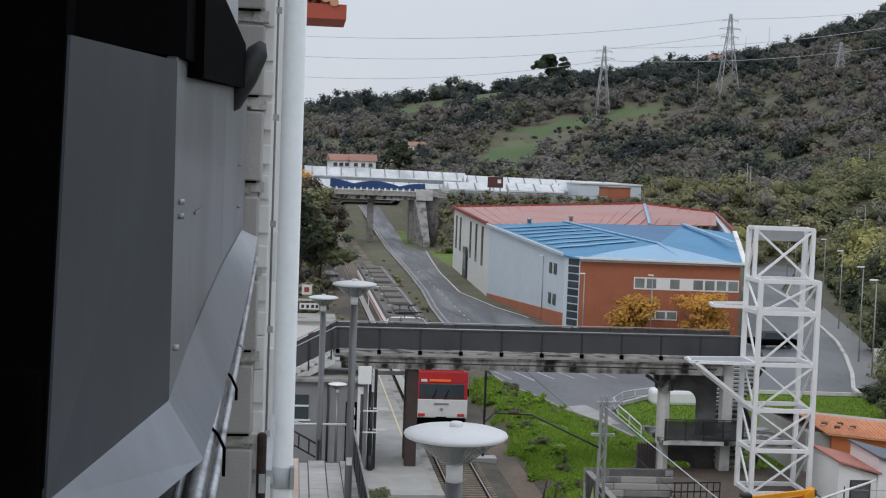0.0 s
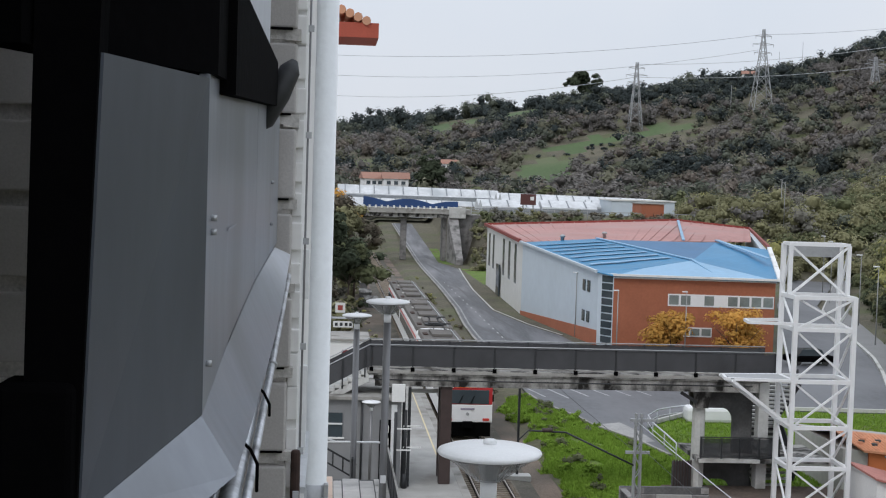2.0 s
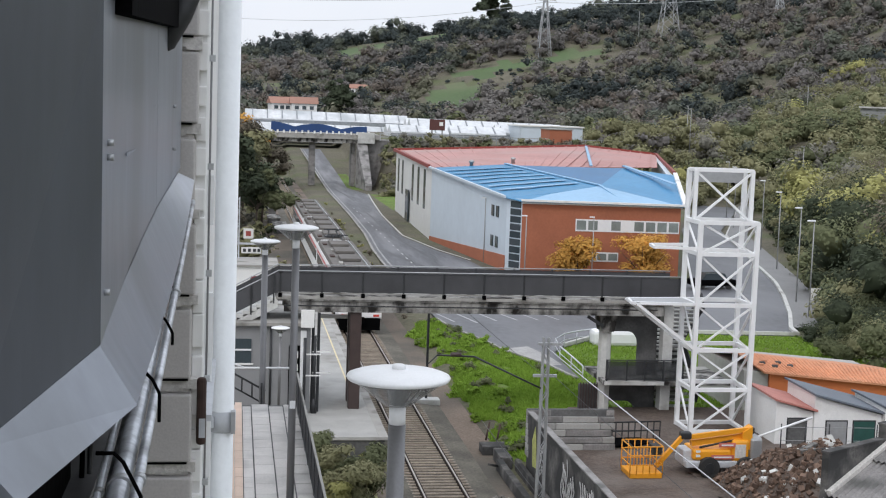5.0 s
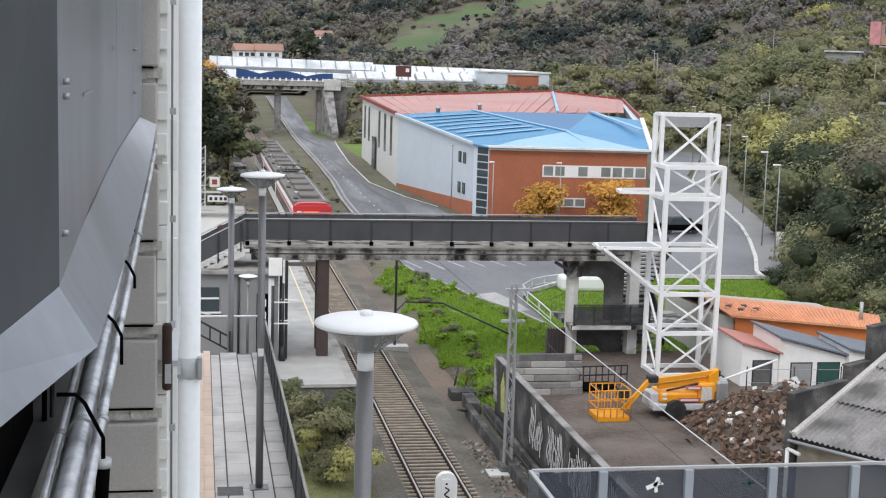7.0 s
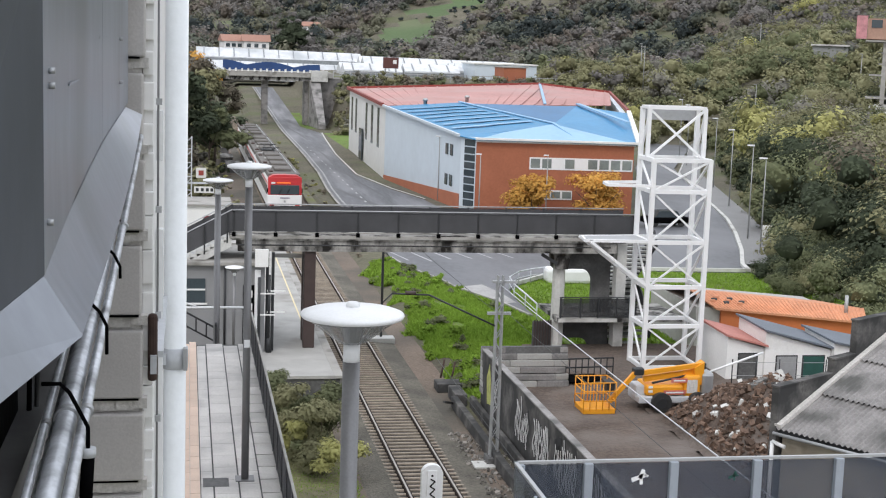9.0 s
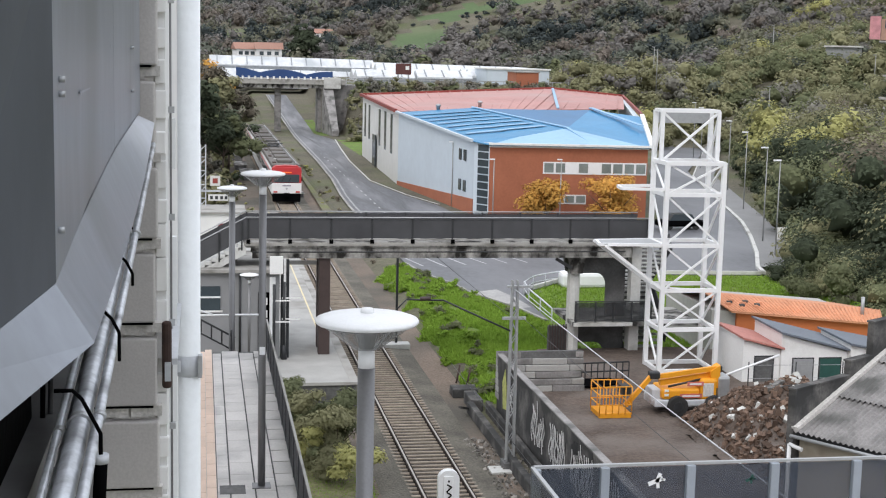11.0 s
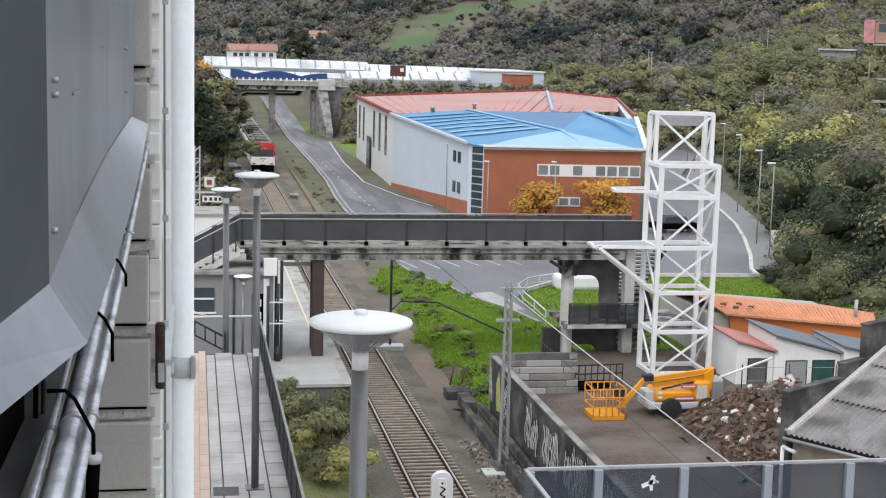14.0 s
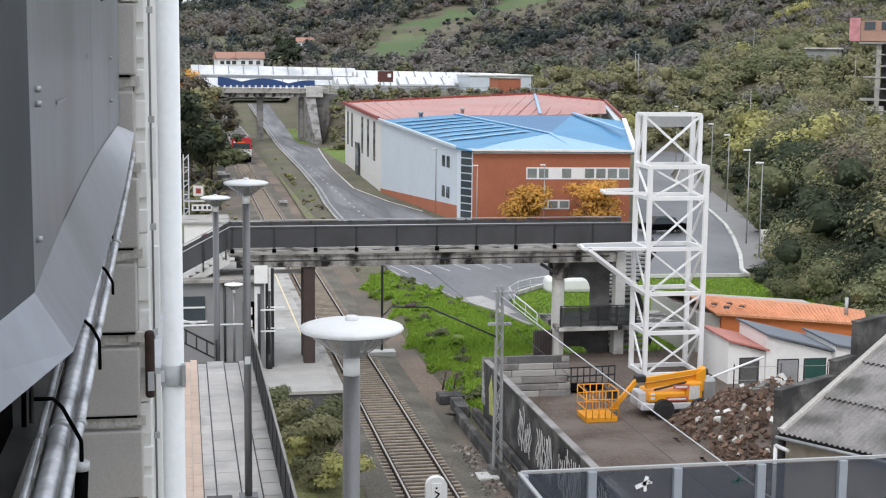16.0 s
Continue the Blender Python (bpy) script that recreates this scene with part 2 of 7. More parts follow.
SHEET_LIT = mat("lit_sheet_metal", (0.28, 0.303, 0.345), 0.33, 0.25, spread=0.14, scale=6, fine=30, bump=0.03, dirt=(0.20, 0.215, 0.235), dirt_at=0.60, stretch=(1, 1, 0.3))
CONDUIT = mat("grey_conduit", (0.52, 0.54, 0.57), 0.4, spread=0.12, scale=9)
RUST = mat("rusty_iron", (0.055, 0.032, 0.026), 0.8, spread=0.4, scale=18)
EAVE_RED = mat("red_painted_eave", (0.36, 0.07, 0.04), 0.7)
GRASS_G = mat("grass_ground", (0.115, 0.185, 0.030), 1.0, spread=0.45, scale=0.6, fine=8, bump=0.8, dirt=(0.14, 0.115, 0.06), dirt_at=0.60, dist=0.05)
DRY_TURF = mat("dry_turf", (0.19, 0.185, 0.085), 1.0, spread=0.45, scale=0.7, fine=9, bump=0.8, dirt=(0.12, 0.105, 0.07), dirt_at=0.58, dist=0.05)
SCRUB_G = mat("scrub_ground", (0.115, 0.105, 0.075), 1.0, spread=0.45, scale=0.12, fine=2.5, bump=0.6, dirt=(0.10, 0.115, 0.05), dirt_at=0.55, dist=0.2)
MEADOW = mat("meadow", (0.080, 0.122, 0.050), 1.0, spread=0.22, scale=0.03, fine=0.8, bump=0.2, dirt=(0.14, 0.15, 0.085), dirt_at=0.55)
BARK = mat("bark", (0.09, 0.07, 0.055), 0.95, spread=0.3)
LEAF = {k: leafy("foliage_" + k, c) for k, c in (
    ("dark", (0.070, 0.086, 0.055)), ("green", (0.178, 0.196, 0.108)), ("olive", (0.268, 0.262, 0.150)),
    ("lime", (0.40, 0.39, 0.16)), ("brown", (0.205, 0.180, 0.138)), ("grey", (0.235, 0.228, 0.195)),
    # leaf colours of the distant woods, greyed to hold the haze
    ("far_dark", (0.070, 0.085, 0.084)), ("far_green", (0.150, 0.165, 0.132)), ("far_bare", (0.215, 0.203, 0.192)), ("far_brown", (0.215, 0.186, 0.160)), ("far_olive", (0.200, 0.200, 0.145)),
    ("ochre", (0.58, 0.33, 0.085)), ("grass", (0.212, 0.335, 0.050)))}
BLUE_TARP = mat("blue_parapet", (0.018, 0.060, 0.19), 0.6, spread=0.2, scale=0.4)
SCREEN = glass("dark_mesh_screen", (0.03, 0.032, 0.035), 0.5, 0.62)
TINTED = glass("smoked_glass", (0.05, 0.062, 0.085), 0.06, 0.58)


# ---- mesh helpers ----
def bx(bm, x0, x1, y0, y1, z0, z1):
    """Adds a box between those limits."""
    v = [bm.verts.new((x, y, z)) for z in (z0, z1) for x, y in ((x0, y0), (x1, y0), (x1, y1), (x0, y1))]
    for f in ((3, 2, 1, 0), (4, 5, 6, 7), (0, 1, 5, 4), (1, 2, 6, 5), (2, 3, 7, 6), (3, 0, 4, 7)):
        bm.faces.new([v[i] for i in f])


def box(x0, x1, y0, y1, z0, z1, bevel=0.0):
    bm = bmesh.new()
    bx(bm, x0, x1, y0, y1, z0, z1)
    if bevel:
        bmesh.ops.bevel(bm, geom=bm.edges[:], offset=bevel, segments=2, profile=0.5, affect="EDGES")
    return bm


def beam(bm, p, q, w, h=None, seg=4, w2=None):
    """A straight bar from p to q: square (seg 4) or round."""
    p, q, h = Vector(p), Vector(q), h or w
    a = (q - p).normalized()
    s = a.cross(Vector((0, 0, 1)))
    s = s.normalized() if s.length > 1e-3 else Vector((1, 0, 0))
    u = s.cross(a)
    rings = []
    for c, k in ((p, 1.0), (q, (w2 / w) if w2 else 1.0)):
        if seg == 4:
            pts = [c + s * w * k * i / 2 + u * h * k * j / 2 for i, j in ((-1, -1), (1, -1), (1, 1), (-1, 1))]
        else:
            pts = [c + (s * math.cos(2 * math.pi * i / seg) + u * math.sin(2 * math.pi * i / seg)) * w * k / 2 for i in range(seg)]
        rings.append([bm.verts.new(x) for x in pts])
    n = len(rings[0])
    for i in range(n):
        f = bm.faces.new((rings[0][i], rings[0][(i + 1) % n], rings[1][(i + 1) % n], rings[1][i]))
        f.smooth = seg > 4
    bm.faces.new(rings[0][::-1])
    bm.faces.new(rings[1])


def bar(p, q, w, h=None, seg=4, w2=None):
    bm = bmesh.new()
    beam(bm, p, q, w, h, seg, w2)
    return bm


def tube(pts, d, seg=6):
    """One bent round tube through the points."""
    bm = bmesh.new()
    pts = [Vector(p) for p in pts]
    rings = []
    for i, p in enumerate(pts):
        a = (pts[min(i + 1, len(pts) - 1)] - pts[max(i - 1, 0)]).normalized()
        s = a.cross(Vector((0.31, 0.95, 0.1))).normalized()
        u = s.cross(a)
        rings.append([bm.verts.new(p + (s * math.cos(2 * math.pi * k / seg) + u * math.sin(2 * math.pi * k / seg)) * d / 2) for k in range(seg)])
    for a, b in zip(rings, rings[1:]):
        for k in range(seg):
            bm.faces.new((a[k], a[(k + 1) % seg], b[(k + 1) % seg], b[k])).smooth = True
    bm.faces.new(rings[0][::-1])
    bm.faces.new(rings[-1])
    bmesh.ops.recalc_face_normals(bm, faces=bm.faces[:])
    return bm


def prism(pts, z0, z1):
    """An upright prism on a polygon (counter-clockwise); z1 may be one height for each corner."""
    bm = bmesh.new()
    tops = z1 if isinstance(z1, (list, tuple)) else [z1] * len(pts)
    lo = [bm.verts.new((x, y, z0)) for x, y in pts]
    hi = [bm.verts.new((x, y, z)) for (x, y), z in zip(pts, tops)]
    n = len(pts)
    bm.faces.new(lo[::-1])
    bm.faces.new(hi)
    for i in range(n):
        bm.faces.new((lo[i], lo[(i + 1) % n], hi[(i + 1) % n], hi[i]))
    return bm


def plate(corners, thick):
    """A flat or gently folded plate: corners in order, thickened downwards."""
    bm = bmesh.new()
    hi = [bm.verts.new(c) for c in corners]
    lo = [bm.verts.new((c[0], c[1], c[2] - thick)) for c in corners]
    n = len(corners)
    bm.faces.new(hi)
    bm.faces.new(lo[::-1])
    for i in range(n):
        bm.faces.new((hi[i], lo[i], lo[(i + 1) % n], hi[(i + 1) % n]))
    bmesh.ops.recalc_face_normals(bm, faces=bm.faces[:])
    return bm


def lathe(profile, seg=24, smooth=True):
    """A turned body from (radius, height) pairs."""
    bm = bmesh.new()
    rings = [[bm.verts.new((r * math.cos(2 * math.pi * i / seg), r * math.sin(2 * math.pi * i / seg), z)) for i in range(seg)] for r, z in profile]
    for a, b in zip(rings, rings[1:]):
        for i in range(seg):
            f = bm.faces.new((a[i], a[(i + 1) % seg], b[(i + 1) % seg], b[i]))
            f.smooth = smooth
    bm.faces.new(rings[0][::-1])
    bm.faces.new(rings[-1])
    return bm


def mesh_of(name, bm, material):
    me = bpy.data.meshes.new(name)
    bm.to_mesh(me)
    bm.free()
    me.materials.append(material)
    return me


def part(name, bm, material, parent, label=""):
    ob = new(name, mesh_of(name, bm, material))
    ob.parent = parent
    return tagged(ob, label)


def thing(name, label, category, at=(0, 0, 0), group="", turn=0):
    ob = new(name)
    ob.empty_display_size = 0.2
    ob.matrix_world = pose(*at, 0, 0, turn)
    return tagged(ob, label, category, group)


def struct(name, bm, material, label="", category=""):
    return tagged(new(name, mesh_of(name, bm, material)), label, category, "", "structure")


def clumps(name, centres, sizes, material_keys, leaf, count, seed=1, flat=0.8, lobes_n=5, core=True):
    """Foliage: every crown is a few uneven lobes, each a lumpy inner mass under a shell of small tilted leaf clumps."""
    rng = np.random.default_rng(seed)
    keys = sorted(set(material_keys))
    V, M, CV, CF, CM, N, T, CN, CT = [], [], [], [], [], [], [], [], []
    nu, nv = (7, 5) if lobes_n > 4 else (6, 4) if lobes_n > 3 else (5, 3)
    th = np.arange(nu) * 2 * math.pi / nu
    unit = np.array([(math.sin(p) * math.cos(t), math.sin(p) * math.sin(t), math.cos(p)) for p in np.linspace(0.25, math.pi - 0.25, nv) for t in th])
    faces = np.array([(r * nu + c, (r + 1) * nu + c, (r + 1) * nu + (c + 1) % nu, r * nu + (c + 1) % nu) for r in range(nv - 1) for c in range(nu)])
    base = 0
    mean = sum(sizes) / len(sizes)
    for (cx, cy, cz), s, k in zip(centres, sizes, material_keys):
        n = max(8, int(count * min(2.2, (s / mean) ** 2)))
        lobes = rng.normal(0, 0.36, (lobes_n, 3)) * s
        lobes[:, 2] *= flat
        lobes[0] = 0
        rad = s * rng.uniform(0.38, 0.62, lobes_n)
        pick = rng.choice(lobes_n, n, p=rad ** 2 / (rad ** 2).sum())
        d = rng.normal(0, 1, (n, 3))
        d[:, 2] = np.where(d[:, 2] < -0.3, -d[:, 2], d[:, 2])
        d /= np.linalg.norm(d, axis=1)[:, None]
        r = rng.uniform(0.55, 1.22, n)[:, None] * rad[pick][:, None]
        c = lobes[pick] + d * r * np.array([1, 1, flat]) + np.array([cx, cy, cz])
        up = d + np.array([0, 0, 0.5]) + 0.28 * rng.normal(0, 1, (n, 3))
        a = np.cross(up, rng.normal(0, 1, (n, 3)))
        a /= np.linalg.norm(a, axis=1)[:, None] + 1e-9
        b = np.cross(a, up)
        b /= np.linalg.norm(b, axis=1)[:, None] + 1e-9
        L = leaf * (0.7 + 0.3 * s / mean) * rng.uniform(0.55, 1.35, n)[:, None]
        M.append(np.full(n, keys.index(k)))
        tone = rng.uniform(-0.18, 0.18)
        T.append(np.full(3 * n, tone))
        nrm = d + 0.45 * (lobes[pick] + d * r) / s + np.array([0, 0, 0.25]) + 0.17 * rng.normal(0, 1, (n, 3))
        nrm /= np.linalg.norm(nrm, axis=1)[:, None]
        N.append(np.repeat(nrm, 3, axis=0))
        a *= np.sign((np.cross(a, b) * nrm).sum(1) + 1e-9)[:, None]
        V.append(np.stack([c - a * L * 0.62 - b * L * 0.34, c + a * L * 0.62 - b * L * 0.34, c + b * L * 0.75], 1).reshape(-1, 3))
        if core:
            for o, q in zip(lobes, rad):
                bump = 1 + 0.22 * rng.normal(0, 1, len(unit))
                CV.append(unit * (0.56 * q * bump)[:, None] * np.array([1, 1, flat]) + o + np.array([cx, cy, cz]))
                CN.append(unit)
                # inner mass coloured darker than its leaves, as the shade inside the crown
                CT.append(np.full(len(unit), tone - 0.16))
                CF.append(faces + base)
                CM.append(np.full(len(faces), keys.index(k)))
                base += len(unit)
    V, M, N, T = np.concatenate(V), np.concatenate(M), np.concatenate(N), np.concatenate(T)
    n = len(M)
    idx = np.arange(3 * n)
    starts = np.arange(0, 3 * n, 3)
    if core:
        CV, CF, CM = np.concatenate(CV), np.concatenate(CF), np.concatenate(CM)
        starts = np.concatenate([starts, 3 * n + np.arange(0, CF.size, 4)])
        idx = np.concatenate([idx, CF.ravel() + len(V)])
        V, M = np.concatenate([V, CV]), np.concatenate([M, CM])
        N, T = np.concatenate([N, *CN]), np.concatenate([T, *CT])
    me = bpy.data.meshes.new(name)
    me.vertices.add(len(V))
    me.vertices.foreach_set("co", V.ravel())
    me.loops.add(len(idx))
    me.loops.foreach_set("vertex_index", idx)
    me.polygons.add(len(M))
    me.polygons.foreach_set("loop_start", starts)
    me.polygons.foreach_set("material_index", M)
    me.polygons.foreach_set("use_smooth", np.ones(len(M), dtype=bool))
    for k in keys:
        me.materials.append(LEAF[k])
    me.attributes.new("tone", "FLOAT", "POINT").data.foreach_set("value", T.astype(np.float32))
    me.update()
    me.normals_split_custom_set_from_vertices(N.astype(np.float32))
    return me


# ---- terrain ----
def smooth(a, b, v):
    k = min(1.0, max(0.0, (v - a) / (b - a)))
    return k * k * (3 - 2 * k)


def height(x, y):
    """The lie of the land in metres above the rails."""
    cut = smooth(30, 40, x) + smooth(2, -12, x)
    low = -0.3 + 0.55 * smooth(11.9, 13.3, x)
    side = (x - 45) * 0.944 - (y - 100) * 0.33
    bank = 0.26 * max(0.0, min(side, 120.0)) * smooth(55, 80, y)
    back = 9.0 * smooth(236, 262, y) * max(smooth(26, 29, x), smooth(8, 2, x)) + 4.6 * smooth(285, 365, y) * (1 - max(smooth(26, 29, x), smooth(8, 2, x)))
    d = y + 0.55 * max(0.0, x - 60)
    hill = (44 + 0.148 * max(x, -60) + 9 * noise.noise((x / 160, y / 160, 3.1))) * smooth(380, 900, d)
    return low + bank + max(back, hill * 0.75) + hill * 0.25 + 0.4 * noise.noise((x / 9, y / 9, 0)) * smooth(48, 60, x)


# hillside pastures, corner by corner
FIELDS = [[(50, 784), (60, 742), (82, 776), (84, 800), (64, 806)],
          [(97, 803), (99, 757), (122, 775), (126, 803)],
          [(79, 564), (98, 564), (107, 606), (96, 619), (81, 608)],
          [(90, 634), (128, 653), (139, 638), (118, 627), (100, 624)],
          [(142, 636), (153, 660), (170, 650), (166, 632)],
          [(10, 652), (22, 656), (25, 640), (12, 636)],
          [(36, 545), (62, 548), (66, 520), (40, 516)]]


def inside(x, y, pts):
    odd = False
    for (x0, y0), (x1, y1) in zip(pts, pts[1:] + pts[:1]):
        if (y0 > y) != (y1 > y) and x < x0 + (x1 - x0) * (y - y0) / (y1 - y0):
            odd = not odd
    return odd


def is_field(x, y):
    x, y = x + 4 * noise.noise((x / 14, y / 14, 7)), y + 6 * noise.noise((x / 14, y / 14, 2))
    return any(inside(x, y, f) for f in FIELDS)


def before_field(x, y):
    """The low-growing belt on the valley side of a pasture."""
    return any(is_field(x * (1 + k / y), y + k) for k in (10, 22, 36))


xs = sorted(set([*range(-900, -60, 60), *range(-60, -12, 8), *[a * 0.5 for a in range(-24, 100)], *range(50, 130, 3), *range(130, 480, 10), *range(480, 1700, 80)]))
ys = sorted(set([*range(-300, 0, 50), *range(0, 55, 5), *[55 + a * 0.75 for a in range(56)], *range(98, 110, 4), *range(110, 320, 6), *range(320, 1100, 12), *range(1100, 3000, 150)]))
bm = bmesh.new()
grid = [[bm.verts.new((x, y, height(x, y))) for x in xs] for y in ys]
for j in range(len(ys) - 1):
    for i in range(len(xs) - 1):
        f = bm.faces.new((grid[j][i], grid[j][i + 1], grid[j + 1][i + 1], grid[j + 1][i]))
        f.smooth = True
        cx, cy = (xs[i] + xs[i + 1]) / 2, (ys[j] + ys[j + 1]) / 2
        green = (12.7 + 1.1 * noise.noise((cy / 4, 0, 0)) + 0.8 * noise.noise((cx / 1.1, cy / 1.6, 4)) < cx < 40 and 57 < cy < 96) or is_field(cx, cy) or (23.6 < cx < 29 and 208 < cy < 244) or (20.9 < cx < 24.0 and 252 < cy < 300)
        f.material_index = 1 if (green and cy < 300) else 2 if green else 0
ground = struct("ground", bm, SCRUB_G, "scrubby valley ground with grass verges and meadows", "ground")
ground.data.materials.append(GRASS_G)
ground.data.materials.append(MEADOW)


def sheet(name, pts, lift, material, label, category, z=None):
    bm = bmesh.new()
    f = bm.faces.new([bm.verts.new((x, y, (height(x, y) if z is None else z) + lift)) for x, y in pts])
    if f.normal.z < 0 or f.calc_area() and f.normal.z < 0:
        f.normal_flip()
    bmesh.ops.triangulate(bm, faces=bm.faces[:])
    bm.normal_update()
    if sum(g.normal.z for g in bm.faces) < 0:
        bmesh.ops.reverse_faces(bm, faces=bm.faces[:])
    return struct(name, bm, material, label, category)


def strip(name, left, right, z, material, label, category):
    """A ribbon between two edges with the same number of points; z is one height for each pair."""
    bm = bmesh.new()
    a = [bm.verts.new((*p, h)) for p, h in zip(left, z)]
    b = [bm.verts.new((*p, h)) for p, h in zip(right, z)]
    for i in range(len(a) - 1):
        bm.faces.new((a[i], b[i], b[i + 1], a[i + 1]))
    bm.normal_update()
    if sum(g.normal.z for g in bm.faces) < 0:
        bmesh.ops.reverse_faces(bm, faces=bm.faces[:])
    return struct(name, bm, material, label, category)


# the trackside gravel, the road and the forecourt
strip("gravel", [(2.6, 0), (2.6, 60), (2.6, 200), (-2, 330)], [(13.0, 0), (13.0, 60), (13.7, 110), (15, 330)], [-0.2] * 4, GRAVEL, "brown gravel and earth beside the railway line", "gravel")
ROAD_L = [(14.6, 124), (14.6, 135), (14.8, 146), (15.6, 165), (16.1, 193), (16.35, 221), (16.5, 240), (16.8, 258), (17.3, 283), (16.2, 350)]
ROAD_R = [(24.4, 124), (23.6, 137), (21.6, 147), (19.7, 163), (20.4, 193), (21.8, 221), (22.9, 240), (20.7, 258), (21.6, 283), (21.0, 350)]
ROAD_Z = [0.36] * 8 + [0.5, 4.6]


def edge_line(name, pts, off, z, material, label, w=0.16):
    strip(name, [(x + off, y) for x, y in pts], [(x + off + w, y) for x, y in pts], z, material, label, "road marking")


edge_line("road_edge_line", ROAD_L, 0.35, [z + 0.006 for z in ROAD_Z], LINE, "worn pale road edge line", 0.2)
edge_line("kerb_line", ROAD_R[1:7], 0.0, [z + 0.10 for z in ROAD_Z[1:7]], PAINTED_CONC, "pale kerb along the lane", 0.22)
edge_line("kerb_line_inner", ROAD_L, -0.25, [z + 0.05 for z in ROAD_Z], CONCRETE, "weathered kerb along the lane", 0.25)
for i in range(17):
    y = 127 + i * 3.3 + i * i * 0.1
    x = 17.25 + 0.004 * (y - 127)
    strip("lane_dash_%d" % (i + 1), [(x, y), (x, y + 1.3)], [(x + 0.15, y), (x + 0.15, y + 1.3)], [0.368] * 2, WHITE_LINE, "short white lane dash", "road marking")


def seam(name, pts, w, z, label):
    """A dark tar-filled joint in the asphalt."""
    strip(name, [(x, y) for x, y in pts], [(x + w, y + w * 2) for x, y in pts], [z] * len(pts), TAR, label, "road seam")


seam("tar_seam_1", [(14.9, 149), (15.4, 146.5), (16.2, 141), (17.2, 135), (18.1, 130)], 0.35, 0.364, "dark tar seam curving over the lane")
seam("tar_seam_2", [(16.3, 216), (16.8, 209), (17.3, 201), (17.7, 196)], 0.3, 0.364, "dark tar seam over the lane")
seam("tar_seam_3", [(18.6, 205), (18.7, 190), (18.4, 172), (18.9, 155), (19.8, 140)], 0.25, 0.364, "dark wheel track in the lane")
seam("tar_seam_4", [(17.6, 268), (17.9, 252), (18.6, 238), (18.9, 222)], 0.4, 0.364, "dark wheel track in the lane")
strip("road", ROAD_L, ROAD_R, ROAD_Z, ASPHALT, "streaked grey asphalt lane running beside the railway line", "road")
strip("mossy_verge", [(11.6, 122), (12.0, 150), (12.6, 190), (13.4, 240)], [(14.3, 122), (14.5, 150), (15.8, 190), (16.2, 240)], [0.02, 0.02, 0.02, 0.0], MOSS, "mossy gravel verge between railway and lane", "verge")
FORE_EDGE = [(19.75, 76.2), (19.95, 82.0), (20.3, 84.8), (21.4, 87.0), (24.0, 90.0), (30.0, 93.2), (39.6, 92.6)]
VERGE_EDGE = [(14.6, 98), (15.15, 93.3), (16.5, 88.7), (17.0, 85.5), (18.2, 82.1), (18.9, 79.8), (19.55, 76.2)]
struct("forecourt", prism(FORE_EDGE + [(40.3, 95.0), (43.2, 102.2), (46.85, 112.4), (50.1, 122.4), (50.5, 124), (14.6, 124)] + VERGE_EDGE, -0.3, 0.42), ASPHALT_WET, "blue-grey asphalt forecourt with wet patches", "road")
for i, (p, q) in enumerate(zip(FORE_EDGE[3:], FORE_EDGE[4:])):
    struct("forecourt_kerb_%d" % (i + 1), bar((p[0], p[1] + 0.1, 0.45), (q[0], q[1] + 0.1, 0.45), 0.22, 0.24), PAINTED_CONC, "pale kerb along the forecourt", "kerb")
    struct("forecourt_drain_%d" % (i + 1), bar((p[0], p[1] + 0.75, 0.43), (q[0], q[1] + 0.75, 0.43), 0.5, 0.05), DARK_CONC, "dark gutter along the forecourt", "gutter")
for i, (p, q) in enumerate(zip(VERGE_EDGE, VERGE_EDGE[1:])):
    struct("verge_kerb_%d" % (i + 1), bar((p[0], p[1], 0.42), (q[0], q[1], 0.42), 0.16, 0.12), CONCRETE, "weathered kerb between forecourt and verge", "kerb")
strip("worn_apron", [(17.05, 85.6), (18.3, 82.2), (18.95, 80.0)], [(18.9, 86.6), (19.5, 83.4), (19.7, 80.2)], [0.424] * 3, PAVEMENT_PALE, "pale worn concrete patch on the forecourt", "pavement")
for i, (x, y, dx) in enumerate(((15.6, 96.6, 0.9), (17.2, 96.2, 0.9), (18.8, 97.2, 1.0), (20.4, 97.6, 1.1), (22.0, 97.8, 1.1), (23.6, 98.1, 1.2))):
    strip("bay_line_%d" % (i + 1), [(x, y), (x - dx, y + 4.6)], [(x + 0.16, y), (x - dx + 0.16, y + 4.6)], [0.426] * 2, LINE_PALE, "worn white parking bay line", "road marking")
strip("access_road", [(42.5, 124), (45.5, 133), (60, 180), (80, 232)], [(50.5, 124), (52.9, 133), (65.5, 180), (86, 228)], [0.42] * 4, ASPHALT_WET, "grey asphalt access road beside the wooded bank", "road")
strip("pavement", [(40.4, 95), (43.3, 102.2), (46.95, 112.4), (50.2, 122.4), (63.1, 171), (86, 228)], [(44.2, 94), (46.9, 103), (49.6, 112), (52.9, 122.8), (65.6, 170.4), (88.5, 227)], [0.55, 0.55, 0.55, 0.58, 0.7, 0.9], PAVEMENT, "grey asphalt pavement along the access road", "pavement")
KERB = [(39.7, 92.4), (40.3, 95.0), (43.2, 102.2), (46.85, 112.4), (50.1, 122.4), (63, 171), (86, 228)]
for i, (p, q) in enumerate(zip(KERB, KERB[1:])):
    struct("kerb_%d" % (i + 1), bar((*p, 0.5), (*q, 0.5), 0.3, 0.22), PAINTED_CONC, "pale concrete kerb stone line", "kerb")

